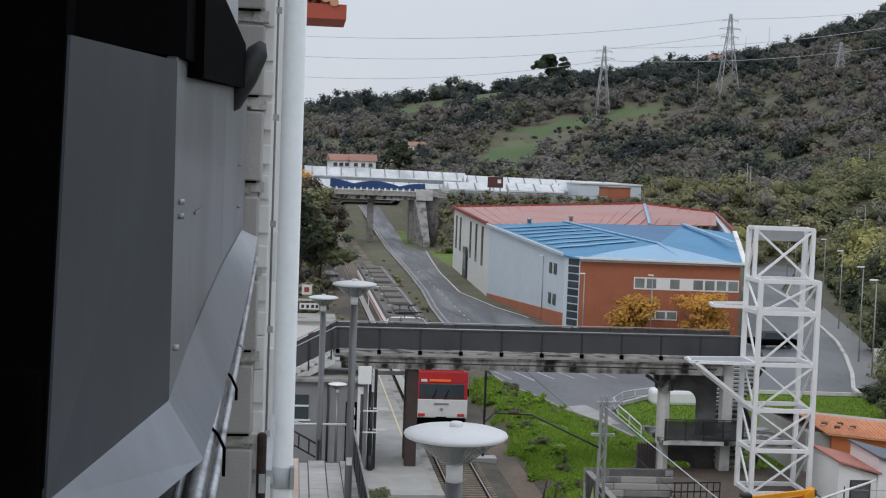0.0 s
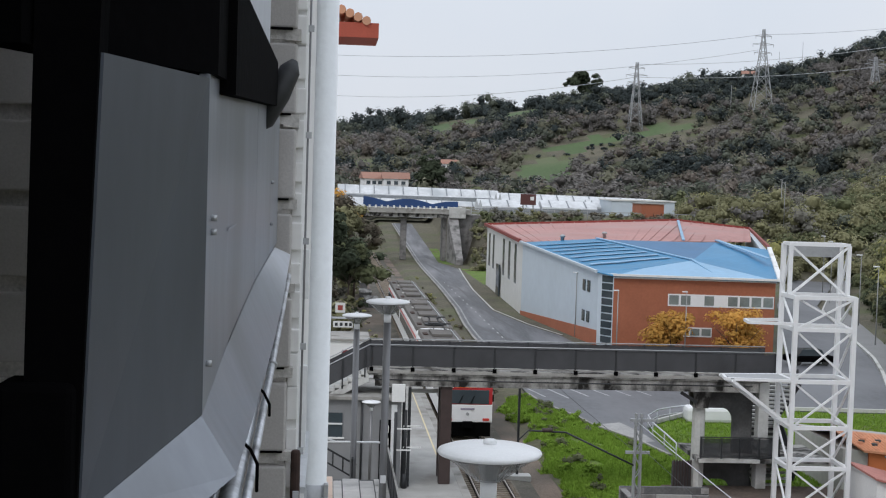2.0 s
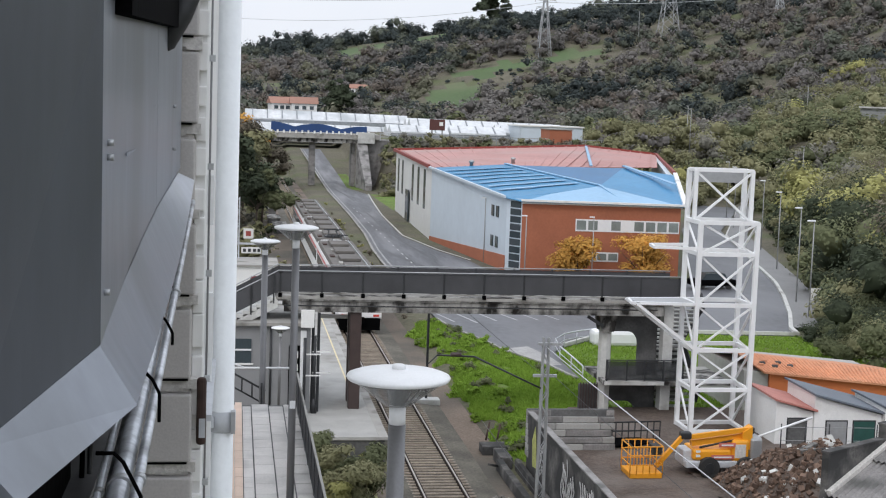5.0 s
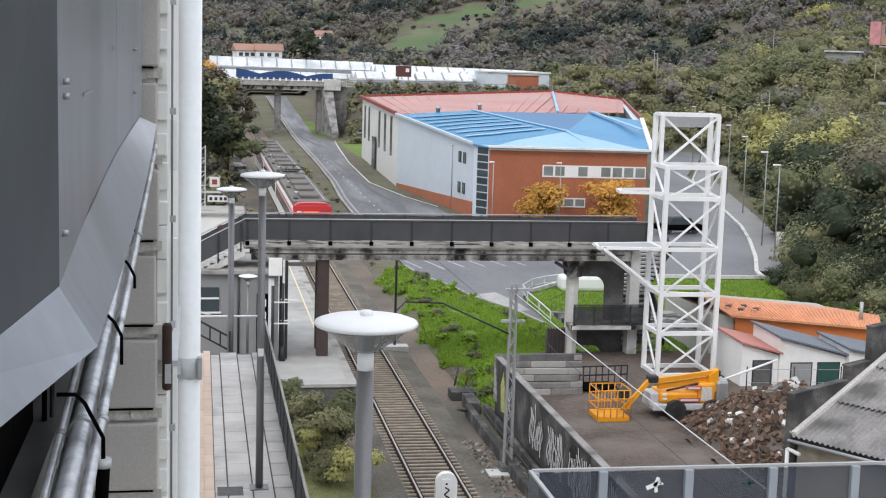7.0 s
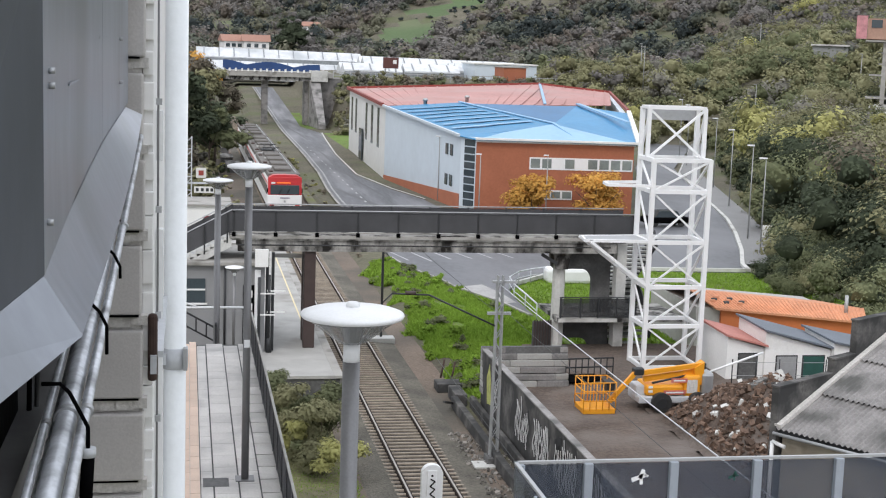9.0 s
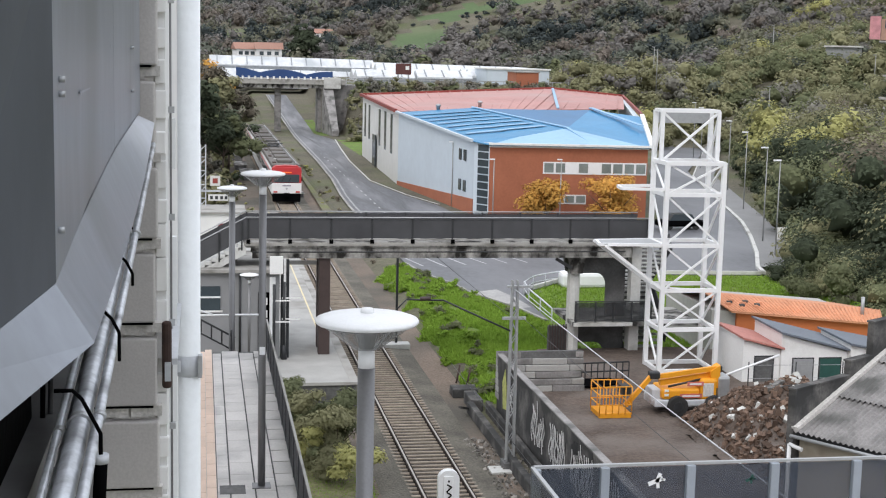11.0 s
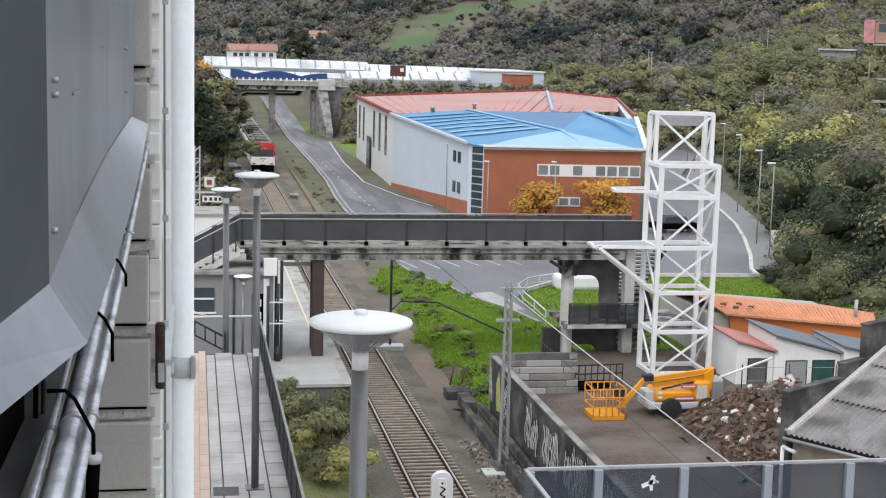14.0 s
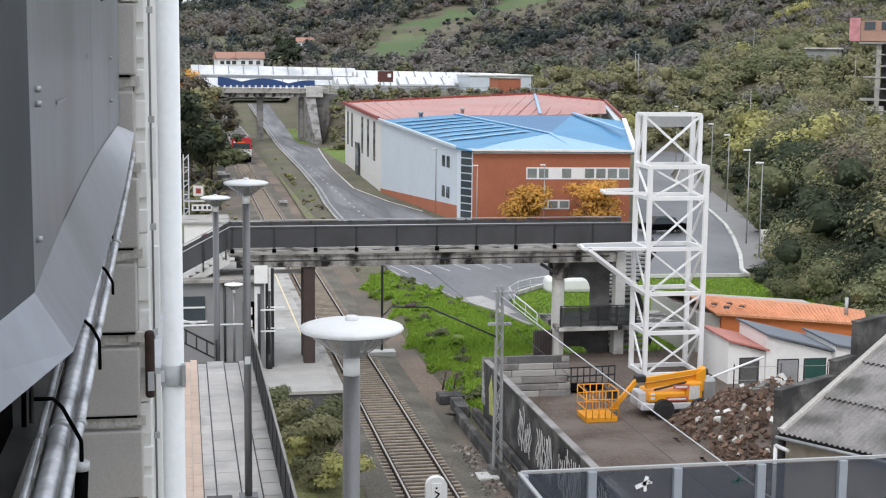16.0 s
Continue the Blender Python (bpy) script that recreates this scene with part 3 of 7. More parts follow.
# ---- railway track ----
track = thing("railway_track", "single railway track with concrete sleepers on ballast", "railway track", (8.63, 0, 0))
for name, pts, m, tag in (("ballast_bed", ((-1.36, -0.125), (1.36, -0.125)), BALLAST_DARK, "dark ballast between the sleepers"),
                          ("ballast_shoulder", ((-2.3, -0.19), (-1.2, -0.085)), BALLAST, "grey-green ballast shoulder"), ("ballast_shoulder", ((1.2, -0.085), (2.3, -0.19)), BALLAST, "grey-brown ballast shoulder")):
    bm = bmesh.new()
    (xa, za), (xb, zb) = pts
    bm.faces.new([bm.verts.new(p) for p in ((xa, 0, za), (xb, 0, zb), (xb, 330, zb), (xa, 330, za))])
    part(name, bm, m, track, tag)
for s in (-0.87, 0.87):
    part("rail", box(s - 0.09, s + 0.09, 0, 330, -0.14, -0.005), RAIL, track, "rusty steel rail")
    part("rail_head", box(s - 0.032, s + 0.032, 0, 330, -0.006, 0.014), RAILHEAD, track, "worn shiny rail head")
bm = bmesh.new()
v0 = [(-1.3, -0.095, -0.2), (1.3, -0.095, -0.2), (1.3, 0.095, -0.2), (-1.3, 0.095, -0.2)]
lo = [bm.verts.new(c) for c in v0]
hi = [bm.verts.new((c[0] * 0.99, c[1] * 0.8, -0.08)) for c in v0]
bm.faces.new(hi)
for i in range(4):
    bm.faces.new((lo[i], lo[(i + 1) % 4], hi[(i + 1) % 4], hi[i]))
sleeper_mesh = mesh_of("sleeper", bm, SLEEPER)

strip("dry_turf", [(2.4, 30), (2.4, 59.4)], [(6.1, 30), (5.9, 59.4)], [-0.17] * 2, DRY_TURF, "dry yellow-green turf beside the track", "grass")

# ---- station platform ----
platform = struct("platform", box(2.9, 6.75, 59.6, 125, -0.3, 0.86), DARK_CONC, "concrete station platform with stained edge", "platform")
bm = bmesh.new()
bx(bm, 2.9, 6.86, 59.5, 125, 0.86, 1.0)
pl = part("platform_surface", bm, PLATFORM, platform)
part("edge_line", box(5.98, 6.07, 66, 125, 1.0, 1.006), YELLOW_LINE, platform, "worn yellow safety line")
part("edge_coping", box(6.5, 6.9, 59.45, 125, 0.9, 1.008), CONCRETE, platform, "pale edge coping")

# ---- raised walkway beside the building ----
struct("walkway", box(-3.0, 2.12, 0.5, 43.2, 5.3, 5.93), CONCRETE, "raised concrete walkway beside the station building", "walkway")
tan = struct("tan_border", box(-3.0, 0.34, 0.5, 43.2, 5.93, 5.982), MORTAR, "tan tiled border along the building", "floor")
walk_floor = tagged(new("paving"), "pale grey paving slabs with dark joints", "paving", "", "structure")
struct("paving_joint", box(0.34, 2.12, 0.5, 43.2, 5.93, 5.975), DARK_CONC, "dark bedding between the paving slabs", "floor")

# ---- footbridge ----
def panel_x(p, q, h, t):
    """An upright sheet from p to q, sloping with them, h high and t thick along y."""
    bm = bmesh.new()
    a = [bm.verts.new(c) for c in ((p[0], p[1], p[2]), (q[0], q[1], q[2]), (q[0], q[1], q[2] + h), (p[0], p[1], p[2] + h))]
    b = [bm.verts.new((v.co.x, v.co.y + t, v.co.z)) for v in a]
    bm.faces.new(a)
    bm.faces.new(b[::-1])
    for i in range(4):
        bm.faces.new((a[i], b[i], b[(i + 1) % 4], a[(i + 1) % 4]))
    bmesh.ops.recalc_face_normals(bm, faces=bm.faces[:])
    return bm


YARD_Z = 0.95
DECK_Y0, DECK_Y1 = 65.0, 67.6
bridge = thing("footbridge", "stained concrete footbridge with dark perforated parapets over the railway", "footbridge", (12, 66, 0))


def fb(name, bm, material, label=""):
    bmesh.ops.translate(bm, verts=bm.verts[:], vec=(-12, -66, 0))
    return part(name, bm, material, bridge, label)


fb("deck", box(2.0, 21.4, DECK_Y0, DECK_Y1, 6.22, 6.50, 0.02), STAINED, "weathered concrete deck slab")
for y in (DECK_Y0 + 0.12, DECK_Y1 - 0.42):
    fb("girder", box(2.4, 21.0, y, y + 0.3, 5.74, 6.22), STAINED, "black-streaked edge girder")
    fb("girder_flange", box(2.4, 21.0, y - 0.06, y + 0.36, 5.70, 5.76), STAINED)
fb("fascia", box(2.0, 21.4, DECK_Y0 - 0.06, DECK_Y0 - 0.003, 6.32, 6.47), CONCRETE, "weathered pale deck edge")
fb("cable_pipe", bar((2.4, DECK_Y0 - 0.09, 6.02), (20.6, DECK_Y0 - 0.09, 6.02), 0.07, seg=8), DARK_STEEL, "dark cable pipe under the deck")
for y in (DECK_Y0 + 0.03, DECK_Y1 - 0.06):
    fb("parapet_panel", box(2.1, 22.0, y, y + 0.03, 6.66, 7.54), MESH_PANEL, "dark perforated parapet sheet")
    fb("handrail", bar((2.1, y, 7.66), (22.0, y, 7.66), 0.055, seg=8), STEEL, "pale steel handrail")
    fb("lower_rail", bar((2.1, y, 7.57), (22.0, y, 7.57), 0.04), DARK_STEEL)
    fb("foot_rail", bar((2.1, y - 0.04, 6.60), (22.0, y - 0.04, 6.60), 0.05), CONCRETE)
    for i in range(11):
        x = 2.2 + i * 1.95
        fb("parapet_post", box(x - 0.04, x + 0.04, y - 0.02, y + 0.05, 6.5, 7.62), DARK_STEEL)
        fb("post_foot", box(x - 0.09, x + 0.09, y - 0.14, y - 0.02, 6.42, 6.62), BLACK)
fb("column", box(5.55, 6.10, 65.2, 65.75, 1.0, 5.72, 0.03), BROWN_STEEL, "dark brown bridge column")
fb("column", box(5.6, 6.05, 66.9, 67.35, 1.0, 5.72, 0.03), BROWN_STEEL, "dark brown bridge column")
for x in (3.72, 3.98):
    fb("column", box(x, x + 0.13, 64.6, 64.9, 1.0, 5.72, 0.01), DARK_STEEL, "slim dark steel column")
# the right-hand pier with its corbelled head
bm = lathe([(0.40, 0.2), (0.34, 0.9), (0.32, 4.8), (0.34, 4.9)], 8, False)
bmesh.ops.translate(bm, verts=bm.verts[:], vec=(18.29, 65.9, 0))
fb("pier", bm, PAINTED_CONC, "pale painted octagonal pier")
bm = prism([(17.98, 65.4), (18.6, 65.4), (18.6, 66.4), (17.98, 66.4)], 4.85, 5.74)
for v in bm.verts:
    if v.co.z > 5:
        v.co.x += 0.18 * (1 if v.co.x > 18.3 else -1)
fb("pier_cap", bm, STAINED, "streaked concrete pier head")
fb("pier_bracket", bar((17.2, 65.3, 5.62), (18.0, 65.3, 5.15), 0.1, 0.16), DARK_STEEL)
# stairs that leave the deck towards the station building
SLOPE = 0.53
for y in (DECK_Y0 + 0.03, DECK_Y1 - 0.06):
    fb("parapet_panel", panel_x((2.1, y, 6.66), (-3.5, y, 6.66 - 5.6 * SLOPE), 0.90, 0.03), MESH_PANEL)
    fb("handrail", bar((2.1, y, 7.66), (-3.5, y, 7.66 - 5.6 * SLOPE), 0.055, seg=8), STEEL)
    fb("stringer", panel_x((2.1, y - 0.05, 5.92), (-3.5, y - 0.05, 5.92 - 5.6 * SLOPE), 0.36, 0.12), PAINTED_CONC, "pale stair string")
    for i in range(6):
        x = 1.9 - i * 1.05
        fb("parapet_post", box(x - 0.035, x + 0.035, y - 0.07, y - 0.01, 6.2 - (2.1 - x) * SLOPE, 7.6 - (2.1 - x) * SLOPE), DARK_STEEL)
for i in range(18):
    x = 2.05 - i * 0.31
    fb("stair_tread", box(x - 0.33, x, DECK_Y0 - 0.03, DECK_Y1, 6.22 - i * 0.165, 6.38 - i * 0.165), PAINTED_CONC, "pale concrete tread")
fb("landing_block", box(-6.0, -3.5, DECK_Y0, DECK_Y1, -0.3, 3.4), CONCRETE)

# ---- stair block at the bridge's end ----
stair = thing("bridge_stairs", "dark concrete stair block at the end of the footbridge", "stairs", (20, 68, 0.4))


def st(name, bm, material, label=""):
    bmesh.ops.translate(bm, verts=bm.verts[:], vec=(-20, -68, -0.4))
    return part(name, bm, material, stair, label)


def arched(x0, x1, z0, z1, y0, y1, head):
    """A wall panel whose upper opening corner is rounded: solid at one side and above."""
    bm = bmesh.new()
    pts = [(x0, z1), (x0, z1 - head)]
    n = 8
    w = x1 - x0 - 0.95
    for i in range(n + 1):
        a = math.pi / 2 * i / n
        pts.append((x0 + w - 0.6 + 0.6 * math.sin(a), z1 - head - 0.6 + 0.6 * math.cos(a)))
    pts += [(x0 + w, z0), (x1, z0), (x1, z1)]
    a = [bm.verts.new((x, y0, z)) for x, z in pts]
    b = [bm.verts.new((x, y1, z)) for x, z in pts]
    bm.faces.new(a[::-1])
    bm.faces.new(b)
    for i in range(len(pts)):
        bm.faces.new((a[i], a[(i + 1) % len(pts)], b[(i + 1) % len(pts)], b[i]))
    bmesh.ops.recalc_face_normals(bm, faces=bm.faces[:])
    return bm


st("wall_panel", arched(18.1, 21.05, 2.55, 6.2, 66.2, 66.5, 1.45), DARK_CONC)
st("wall_panel", arched(18.1, 21.05, -0.2, 2.34, 66.2, 66.5, 1.1), DARK_CONC)
st("landing", box(18.0, 24.5, 64.6, 68.6, 2.34, 2.55, 0.02), STAINED, "pale-edged landing slab")
st("landing_edge", box(18.0, 21.0, 64.53, 64.597, 2.36, 2.54), PAINTED_CONC, "pale slab edge")
st("landing_panel", box(18.05, 22.0, 64.62, 64.64, 2.62, 3.52), SCREEN, "see-through dark mesh panel").visible_shadow = False
for z in (2.62, 3.58):
    st("handrail", bar((18.05, 64.63, z), (22.0, 64.63, z), 0.06, seg=8), DARK_STEEL)
for x in (18.1, 19.1, 20.0, 20.95, 21.9):
    st("panel_post", box(x - 0.03, x + 0.03, 64.55, 64.61, 2.55, 3.58), DARK_STEEL)
st("flank_wall", box(17.0, 17.9, 65.6, 65.75, 0.2, 2.2), DARK_CONC, "dark flank wall beside the lawn")
for i in range(7):
    st("lawn_baluster", bar((17.05 + i * 0.14, 65.5, 0.2), (17.05 + i * 0.14, 65.5, 2.3), 0.05), BROWN_STEEL)
st("pillar", box(21.1, 21.6, 65.4, 66.1, 0.4, 2.7), PAINTED_CONC, "pale concrete pillar")
st("pillar", box(21.15, 21.65, 65.5, 66.1, 2.95, 6.2), PAINTED_CONC, "pale concrete pillar")
for k in range(2):
    for i in range(12):
        z = 0.55 + k * 2.75 + i * 0.25
        y = 69.6 - 0.28 * i if k else 66.8 + 0.28 * i
        st("step", box(21.35, 23.4, y, y + 0.34, z - 0.08, z), PAINTED_CONC)
    st("stringer", bar((21.3, 66.6 if not k else 69.9, 0.5 + k * 2.55), (21.3, 69.9 if not k else 66.6, 2.9 + k * 2.5), 0.12, 0.3), DARK_CONC)
    st("back_rail", bar((23.5, 66.6 if not k else 69.9, 1.4 + k * 2.55), (23.5, 69.9 if not k else 66.6, 3.8 + k * 2.5), 0.06, 0.9), MESH_PANEL)
st("back_wall", box(21.8, 23.6, 70.0, 70.2, 0.4, 6.1), DARK_CONC)
yr = thing("yard_railing", "dark steel railing at the end of the yard", "railing", (17.8, 58.7, YARD_Z))
for z in (0.12, 0.5, 0.9):
    part("rail_bar", bar((-1.4, 0, z), (1.3, 0.25, z), 0.06), DARK_STEEL, yr)
for i in range(10):
    part("baluster", bar((-1.4 + i * 0.3, 0.028 * i, 0), (-1.4 + i * 0.3, 0.028 * i, 0.9), 0.045), DARK_STEEL, yr)
part("tarpaulin", plate([(-1.35, -0.9, 0.10), (-0.5, -1.3, 0.16), (0.5, -0.8, 0.2), (0.3, -0.2, 0.28), (-1.2, -0.15, 0.25)], 0.08), BLACK, yr, "black tarpaulin at its foot")

# ---- white steel lift tower ----
tower = thing("lift_tower", "unfinished white steel lattice lift tower beside the footbridge", "tower", (22.3, 61.2, 0.9))


def tw(name, p, q, w=0.14, h=None):
    bm = bar(p, q, w, h)
    bmesh.ops.translate(bm, verts=bm.verts[:], vec=(-22.3, -61.2, -0.9))
    return part(name, bm, WHITE_STEEL, tower)


TX0, TX1, TY0, TY1 = 20.98, 23.70, 60.3, 62.3
LEV = [1.05, 3.02, 4.86, 6.95, 9.30, 10.74]
for x in (TX0, TX1):
    tw("corner_post", (x, TY0, 0.9), (x, TY0, 10.8), 0.2)
    tw("corner_post", (x, TY1, 0.9), (x, TY1, 13.1), 0.2)
    tw("upper_post", (x, TY0 + 1.0, 10.7), (x, TY0 + 1.0, 13.1), 0.17)
for z in LEV:
    tw("crossbeam", (TX0, TY0, z), (TX1, TY0, z), 0.16, 0.18)
    tw("crossbeam", (TX0, TY1, z), (TX1, TY1, z), 0.16, 0.18)
    for x in (TX0, TX1):
        tw("side_beam", (x, TY0, z), (x, TY1, z), 0.16, 0.18)
for a, b in zip(LEV, LEV[1:]):
    tw("brace", (TX0, TY0 - 0.02, a), (TX1, TY0 - 0.02, b), 0.085)
    tw("brace", (TX1, TY0 + 0.06, a), (TX0, TY0 + 0.06, b), 0.085)
    tw("brace", (TX1, TY0, b), (TX1, TY1, a), 0.085)
    tw("brace", (TX0, TY0, a), (TX0, TY1, b), 0.085)
tw("brace", (TX0, TY0 + 1.0, 10.75), (TX1, TY0 + 1.0, 13.05), 0.1)
tw("brace", (TX1, TY0 + 1.06, 10.75), (TX0, TY0 + 1.06, 13.05), 0.1)
for x in (TX0, TX1):
    tw("brace", (x, TY0 + 1.0, 13.0), (x, TY1, 10.8), 0.085)
    tw("side_beam", (x, TY0 + 1.0, 13.1), (x, TY1, 13.1), 0.14)
for y in (TY0 + 1.0, TY1):
    tw("crossbeam", (TX0, y, 13.1), (TX1, y, 13.1), 0.16, 0.16)
bm = box(TX0, TX1, TY1 - 0.06, TY1 - 0.02, 12.5, 13.05)
bmesh.ops.translate(bm, verts=bm.verts[:], vec=(-22.3, -61.2, -0.9))
part("top_panel", bm, STEEL, tower, "grey sheet panel under the top frame")
for z, xo in ((9.55, 18.95), (6.98, 18.0)):
    tw("landing_beam", (xo, TY0 + 0.3, z), (TX0, TY0, z), 0.13)
    tw("landing_beam", (xo, TY0 + 0.3, z), (xo + 0.2, TY1 - 0.4, z), 0.13)
    tw("landing_beam", (xo + 0.2, TY1 - 0.4, z), (TX0, TY1, z), 0.13)
for y in (TY0, TY1):
    tw("landing_strut", (18.2, y, 6.95), (TX0, y, 4.9), 0.13)
bm = box(18.2, TX0, TY0 + 0.2, TY1 - 0.2, 6.98, 7.03)
bmesh.ops.translate(bm, verts=bm.verts[:], vec=(-22.3, -61.2, -0.9))
part("landing_plate", bm, STEEL, tower, "grey checker plate")

# ---- factory hall ----
hall = thing("factory_hall", "factory hall with blue and faded red roofs and brick front", "factory", (32, 150, 0.3))


def fh(name, bm, material, label=""):
    bmesh.ops.translate(bm, verts=bm.verts[:], vec=(-32, -150, -0.3))
    return part(name, bm, material, hall, label)


A, B, C, D = (25.8, 130), (26.9, 128), (42.0, 126.6), (48.6, 150)
E_, F_, G, H_ = (22.7, 160), (23.8, 206), (61, 197), (52.0, 160)
# front block: brick face, pale sides
fh("brick_front", prism([B, C, (42.15, 127.1), (27.05, 128.5)], 0.3, 6.9), BRICK_RED, "red brick front wall")
fh("white_fascia", prism([(26.85, 127.85), (42.1, 126.45), (42.2, 126.8), (27.0, 128.2)], 6.9, 7.2), WHITE_WALL)
fh("side_wall", prism([E_, A, (26.3, 130.2), (23.3, 160)], 0.3, [8.6, 7.3, 7.3, 8.6]), CLAD_GREY, "pale blue-grey clad side wall")
fh("brick_base", prism([(22.62, 160), (25.72, 129.95), (25.8, 130), (22.7, 160)], 0.25, [0.7, 1.75, 1.75, 0.7]), BRICK_RED)
fh("corner_wall", prism([A, B, (27.2, 128.4), (26.3, 130.4)], 0.3, 7.3), CLAD_GREY)
fh("rear_side_wall", prism([F_, E_, (23.3, 160), (24.4, 206)], 0.2, [9.1, 8.7, 8.7, 9.1]), CLAD_WHITE, "off-white rear side wall with tall windows")
fh("right_wall", prism([C, D, G, (60.6, 197.2), (48.0, 150.2), (41.6, 126.8)], 0.3, [7.0, 9.0, 9.9, 9.9, 9.0, 7.0]), CLAD_GREY)
for i in range(9):
    z = 0.7 + i * 0.72
    fh("louvre_window", prism([(26.05, 129.4), (26.8, 128.1), (26.85, 128.15), (26.1, 129.45)], z, z + 0.6), WINDOW)
# roofs
P_, Q_, R_, S_ = (36.2, 135, 8.4), (30.6, 156, 9.5), (44.8, 157, 9.45), (48.6, 149, 9.05)
a3, b3, c3, e3 = (25.6, 129.6, 7.35), (26.8, 127.6, 7.15), (42.2, 126.2, 7.1), (22.5, 160, 8.68)


def facet(name, pts, material, label=""):
    return fh(name, plate(pts, 0.08), material, label)


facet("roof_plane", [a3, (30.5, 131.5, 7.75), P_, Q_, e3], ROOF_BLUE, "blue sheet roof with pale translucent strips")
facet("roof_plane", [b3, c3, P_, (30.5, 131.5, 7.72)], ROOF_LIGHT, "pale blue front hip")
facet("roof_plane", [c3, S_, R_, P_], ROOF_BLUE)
facet("roof_plane", [P_, R_, (38, 160, 9.0), Q_], ROOF_SHADED, "blue valley of the roof with shadow put into its colour")
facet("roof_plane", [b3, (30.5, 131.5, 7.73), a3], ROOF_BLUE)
fh("ridge_cap", bar((P_[0], P_[1], P_[2] + 0.1), (Q_[0], Q_[1], Q_[2] + 0.1), 0.35, 0.1), ROOF_LIGHT)
fh("ridge_cap", bar((P_[0], P_[1], P_[2] + 0.1), (37.0, 128.6, 7.35), 0.3, 0.1), ROOF_LIGHT)
fh("ridge_cap", bar((44.3, 136, 8.72), (44.9, 157, 9.68), 0.5, 0.14), ROOF_LIGHT)
fh("verge_cap", bar((42.3, 126.2, 7.2), (48.7, 149.5, 9.2), 0.45, 0.35), WHITE_WALL)
fh("eave_cap", bar((26.7, 127.5, 7.25), (42.3, 126.1, 7.2), 0.25, 0.2), WHITE_WALL)
fh("eave_cap", bar((25.5, 129.6, 7.4), (22.4, 160, 8.75), 0.25, 0.25), CLAD_GREY)
for i in range(7):
    k0 = 0.12 + i * 0.115
    p = Vector(a3).lerp(Vector(e3), k0 + 0.05)
    q = Vector(P_).lerp(Vector(Q_), k0)
    p, q = p.lerp(q, 0.08), p.lerp(q, 0.9)
    fh("roof_light", bar((p.x, p.y, p.z + 0.12), (q.x, q.y, q.z + 0.12), 0.75, 0.03), ROOF_LIGHT)
ra, rb, rc, rd = (22.5, 160.4, 8.75), (23.6, 206.3, 9.2), (51.0, 200, 10.8), (61.2, 197.2, 9.95)
facet("rear_roof", [ra, (38, 160.4, 9.2), rc, rb], ROOF_RED, "faded red sheet roof")
facet("rear_roof", [(38, 160.4, 9.2), (50, 160.4, 9.5), rd, rc], ROOF_RED, "faded red sheet roof")
fh("roof_edge", bar((22.4, 160.4, 8.85), (23.5, 206.5, 9.3), 0.28, 0.4), TRIM_RED)
fh("roof_edge", bar((23.5, 206.5, 9.3), (51, 200.2, 10.9), 0.28, 0.36), TRIM_RED)
fh("roof_edge", bar((51, 200.2, 10.9), (61.2, 197.4, 10.05), 0.28, 0.36), TRIM_RED)
fh("roof_edge", bar((48.8, 150, 9.3), (61.2, 197.4, 10.05), 0.28, 0.36), TRIM_RED)
for i in range(16):
    k = (i + 0.5) / 16
    p = Vector(ra).lerp(Vector((38, 160.4, 9.2)), k)
    q = Vector(rb).lerp(Vector(rc), k)
    fh("roof_seam", bar((p.x, p.y, p.z + 0.06), (q.x, q.y, q.z + 0.06), 0.16, 0.05), ROOF_RED)
for i in range(7):
    k = (i + 0.5) / 7
    p = Vector((38, 160.4, 9.2)).lerp(Vector((50, 160.4, 9.5)), k)
    q = Vector(rc).lerp(Vector(rd), k)
    fh("roof_seam", bar((p.x, p.y, p.z + 0.06), (q.x, q.y, q.z + 0.06), 0.16, 0.05), ROOF_RED)
fh("ridge_cap", bar((51, 199, 10.9), (42, 161, 9.45), 0.35, 0.12), ROOF_LIGHT)
# openings of the brick front
HALL_GLASS = mat("blinded_window_glass", (0.22, 0.25, 0.24), 0.15, spread=0.4, scale=0.8, bump=0)
for x0, x1, z0, z1, n in ((32.0, 41.9, 4.45, 5.6, 9), (32.0, 36.2, 1.6, 2.5, 4)):
    yf = lambda x: 128 - (x - 26.9) * (1.4 / 15.1) - 0.06
    win = fh("window", prism([(x0, yf(x0)), (x1, yf(x1)), (x1, yf(x1) + 0.1), (x0, yf(x0) + 0.1)], z0, z1), WHITE, "white framed window band")
    for i in range(n):
        if n == 9 and i in (2, 4):
            continue
        xa, xb = x0 + (x1 - x0) * (i + 0.1) / n, x0 + (x1 - x0) * (i + 0.9) / n
        bm = prism([(xa, yf(xa) - 0.03), (xb, yf(xb) - 0.03), (xb, yf(xb) + 0.02), (xa, yf(xa) + 0.02)], z0 + 0.15, z1 - 0.12)
        bmesh.ops.translate(bm, verts=bm.verts[:], vec=(-32, -150, -0.3))
        part("pane", bm, HALL_GLASS, win)
